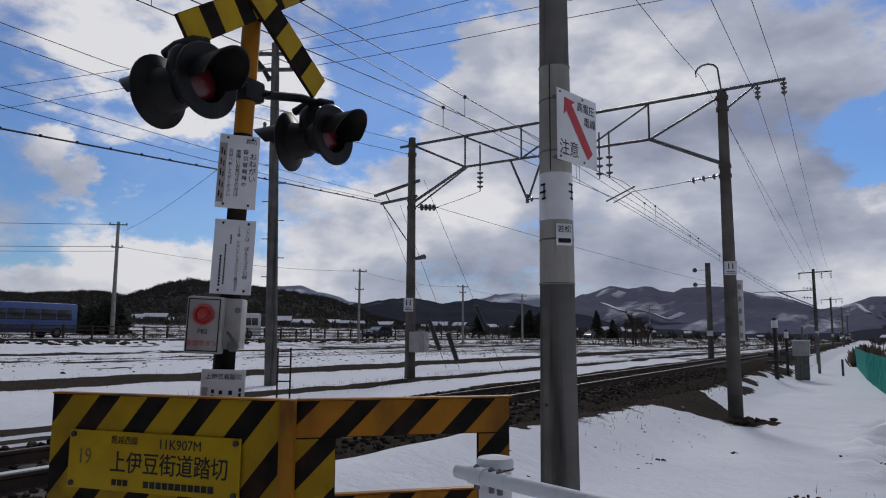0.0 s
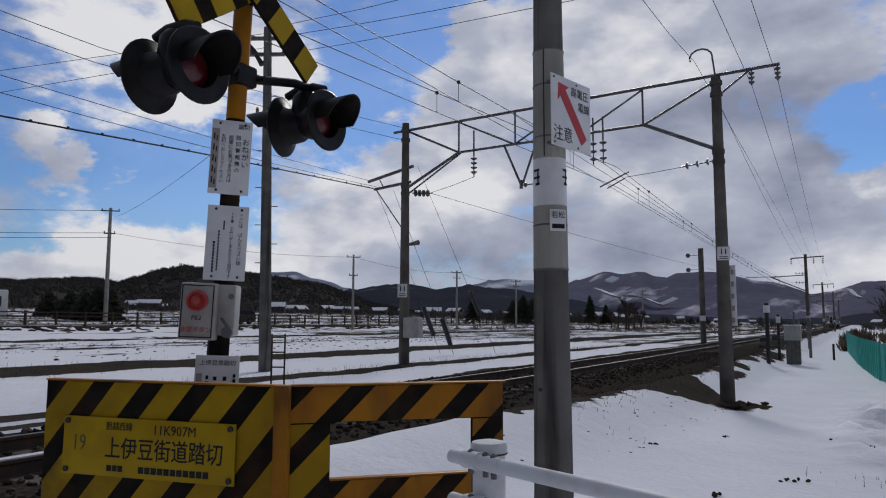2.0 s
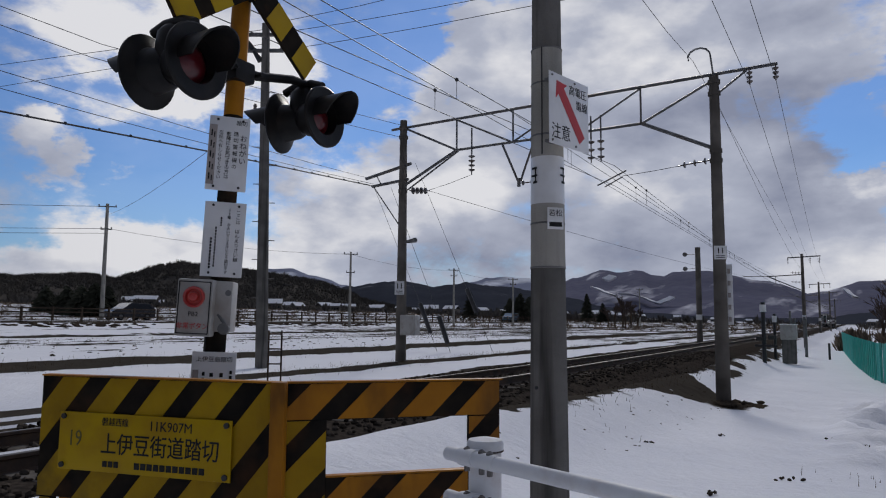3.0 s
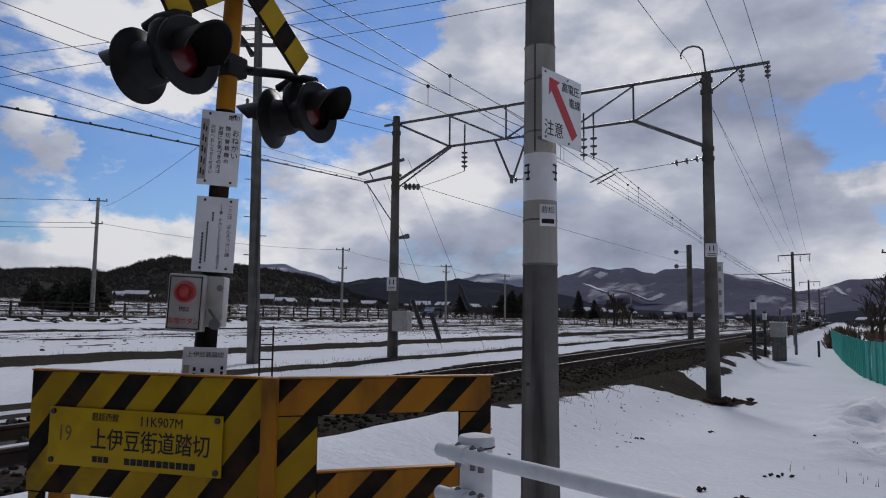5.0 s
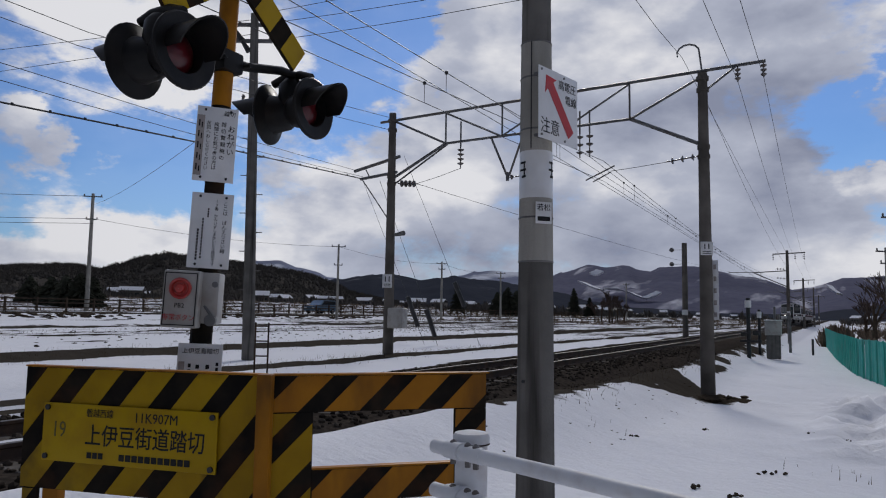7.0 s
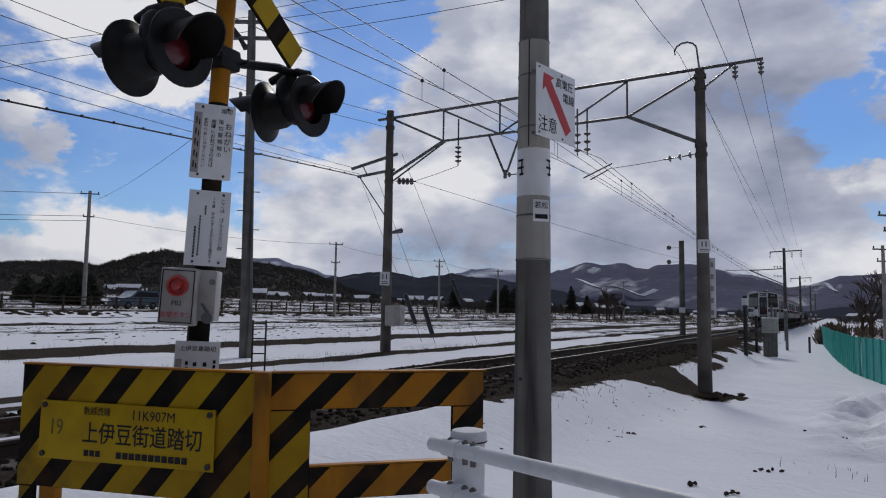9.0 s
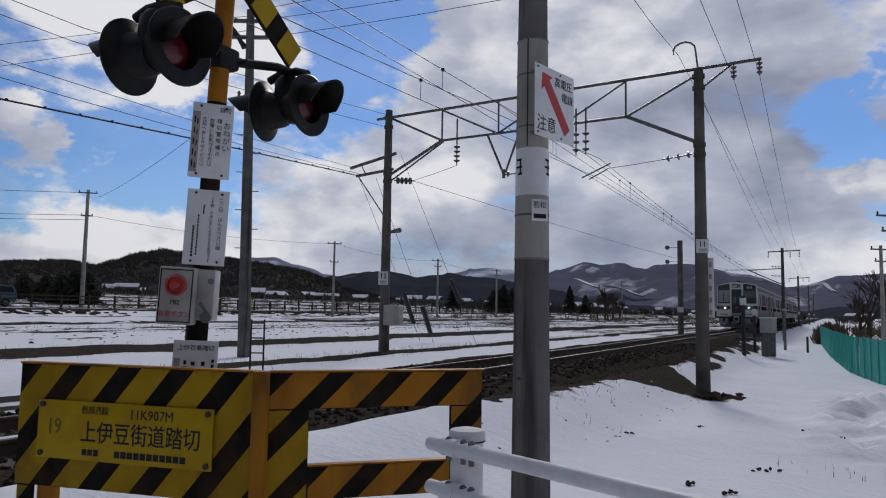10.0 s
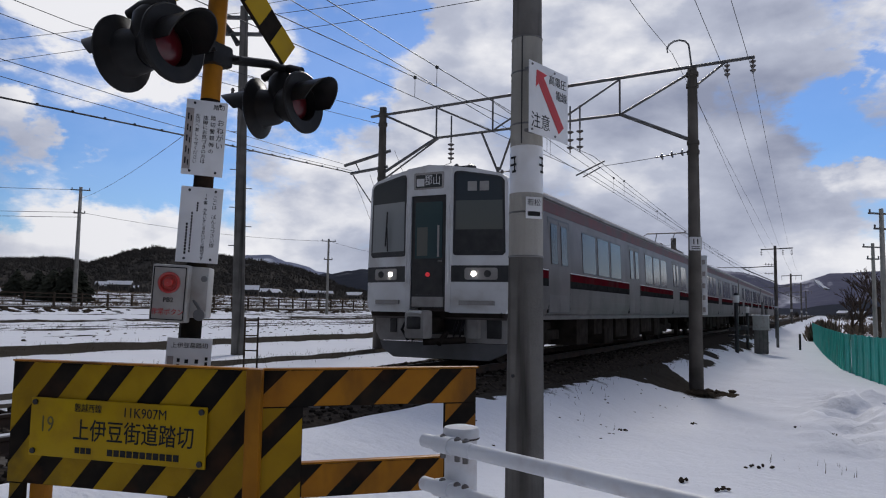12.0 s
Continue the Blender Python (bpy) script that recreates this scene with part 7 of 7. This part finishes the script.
    box(bm, (0, -0.30, 0.77), (0.40, 0.34, 0.50), bev=0.06)
    cp = part("coupler", bm, SKIRT, t, "grey worn coupler")
    # black block on the solid face gives the shade of the coupler's hollow
    bm = bmesh.new()
    box(bm, (0.0, -0.465, 0.80), (0.27, 0.03, 0.22), bev=0.03)
    part("coupler_mouth_shade", bm, BAND_DARK, cp)
    bm = bmesh.new()
    box(bm, (0.0, -0.46, 0.985), (0.30, 0.06, 0.05), bev=0.015)
    part("coupler_lip", bm, TRAIN_WHITE, cp, "pale worn coupler lip")
    bm = bmesh.new()
    rod(bm, (0.05, -0.2, 0.46), (0.62, 0.3, 0.50), 0.06, n=10)
    rod(bm, (0.30, -0.1, 0.44), (0.30, 0.2, 0.62), 0.05, n=10)
    part("coupling_gear", bm, UNDER, t)
    for x in (-0.62, -0.5, 0.42, 0.55):
        bm = bmesh.new()
        tube(bm, [(x, 0.42, 0.90), (x * 1.05, 0.22, 0.66), (x * 0.9, 0.30, 0.46)], 0.03, 8)
        part("air_hose", bm, BAND_DARK, t)
    bm = bmesh.new()
    lathe(bm, [(0.02, 3.62), (0.12, 3.66), (0.10, 3.72), (0.03, 3.76)], Matrix.Translation((0.45, 0.8, 0.03)), 12, True)
    lathe(bm, [(0.02, 3.66), (0.07, 3.70), (0.06, 3.8), (0.02, 3.84)], Matrix.Translation((0.10, 0.9, 0.0)), 12, True)
    box(bm, (0.15, 0.9, 3.72), (0.5, 0.2, 0.12), None, 0.03)
    part("roof_horn", bm, BAND_DARK, t, "dark roof horn and antenna")
    return t


# ---- road vehicles ----
def wheel_set(parent, ys, half, r=0.32):
    for y in ys:
        for s in (-1, 1):
            bm = bmesh.new()
            rod(bm, (s * (half - 0.2), y, r), (s * half, y, r), r, n=20)
            w = part("wheel", bm, TYRE, parent)
            bm = bmesh.new()
            rod(bm, (s * (half - 0.01), y, r), (s * (half + 0.012), y, r), r * 0.6, n=16)
            part("rim", bm, GALV, w)


def build_car(name, label, prof, glass_prof, width, paint, wheels):
    """Body outline in y (front negative), z; a narrower glazed cabin inside."""
    c = thing(name, label, "car")
    m = Matrix.Rotation(radians(90), 4, "Z")
    bm = bmesh.new()
    slab(bm, prof, width, m @ Matrix.Translation((0, -width / 2, 0)))
    bmesh.ops.recalc_face_normals(bm, faces=bm.faces)
    bmesh.ops.bevel(bm, geom=list(bm.edges), offset=0.06, segments=2, affect="EDGES")
    part("body", bm, paint, c)
    for s in (-1, 1):
        bm = bmesh.new()
        slab(bm, glass_prof, 0.02, m @ Matrix.Translation((0, s * (width / 2 + 0.004) - 0.01, 0)))
        part("side_window", bm, GLASS, c, smooth=False)
    front, back = min(p[0] for p in prof), max(p[0] for p in prof)
    for s in (-0.6, 0.6):
        bm = bmesh.new()
        box(bm, (s, front + 0.05, 0.72), (0.35, 0.12, 0.16), bev=0.03)
        part("headlamp", bm, WHITE, c)
        bm = bmesh.new()
        box(bm, (s * 1.1, back - 0.04, 0.9), (0.16, 0.1, 0.3), bev=0.03)
        part("tail_lamp", bm, BUTTON_RED, c)
    wheel_set(c, wheels, width / 2 + 0.01)
    return c


def build_bus(label, L, H, paint, lower, stripe):
    c = thing("bus", label, "bus")
    bm = bmesh.new()
    box(bm, (0, L / 2, (H + 0.38) / 2), (2.3, L, H - 0.38), bev=0.14)
    part("body", bm, paint, c)
    bm = bmesh.new()
    box(bm, (0, L / 2, 0.72), (2.32, L - 0.24, 0.58), bev=0.02)
    part("lower_body", bm, lower, c)
    n = 6
    for s in (-1, 1):
        for i in range(n):
            a = 0.7 + (L - 1.2) * i / n
            bm = bmesh.new()
            box(bm, (s * 1.15, a + (L - 1.2) / n / 2, H * 0.66), (0.03, (L - 1.2) / n - 0.07, H * 0.30), bev=0.01)
            part("window", bm, GLASS, c)
    for y in (0.0, L):
        bm = bmesh.new()
        box(bm, (0, y, H * 0.66), (1.9, 0.03, H * 0.34), bev=0.01)
        part("windscreen" if y == 0 else "rear_window", bm, GLASS, c)
    wheel_set(c, (1.4, L - 1.7), 1.17, 0.40)
    return c


TRAIN = build_train()
BUS_A = build_bus("blue coach with dark windows on the far road", 9.0, 2.75, BUS_BLUE, BUS_NAVY, None)
BUS_B = build_bus("cream white minibus with dark windows on the far road", 7.0, 2.62, BUS_WHITE, BUS_WHITE, None)
WAGON = build_car("estate_car", "black estate car driving along the far road", [(-2.3, 0.3), (2.25, 0.3), (2.3, 0.85), (2.1, 1.25), (1.5, 1.55), (-0.3, 1.58), (-1.15, 1.02), (-2.2, 0.85)], [(-0.85, 1.05), (1.95, 1.05), (1.45, 1.45), (-0.25, 1.48)], 1.72, CAR_DARK, (-1.4, 1.35))
SUV = build_car("suv", "grey-blue sport utility car driving along the far road", [(-2.25, 0.35), (2.2, 0.35), (2.25, 0.95), (2.15, 1.3), (1.9, 1.68), (-0.4, 1.70), (-1.1, 1.12), (-2.15, 0.95)], [(-0.85, 1.12), (2.0, 1.12), (1.8, 1.56), (-0.35, 1.6)], 1.8, CAR_BLUE, (-1.35, 1.35))


def motions():
    walk(TRAIN, [(t, pose(TRACK_X, y, 0)) for t, y in ((0, 301), (2, 252.5), (4, 204), (6, 156), (8, 107.2), (9, 83.0), (10, 59.7), (10.5, 47.9), (11, 35.8), (11.5, 23.6), (12, 11.27))])
    road = lambda y: pose(-57.0, y, 0.86)
    walk(BUS_A, [(t, road(36.0 - 9.0 - 12.3 * t)) for t in range(0, 13, 2)])
    walk(BUS_B, [(t, road(44.0 - 7.0 - 13.0 * (t - 1))) for t in range(0, 13, 2)])
    walk(WAGON, [(t, road(80.2 - 12.5 * t)) for t in range(0, 13, 2)])
    walk(SUV, [(t, road(45.2 - 13.6 * (t - 9))) for t in range(0, 13, 2)])


motions()
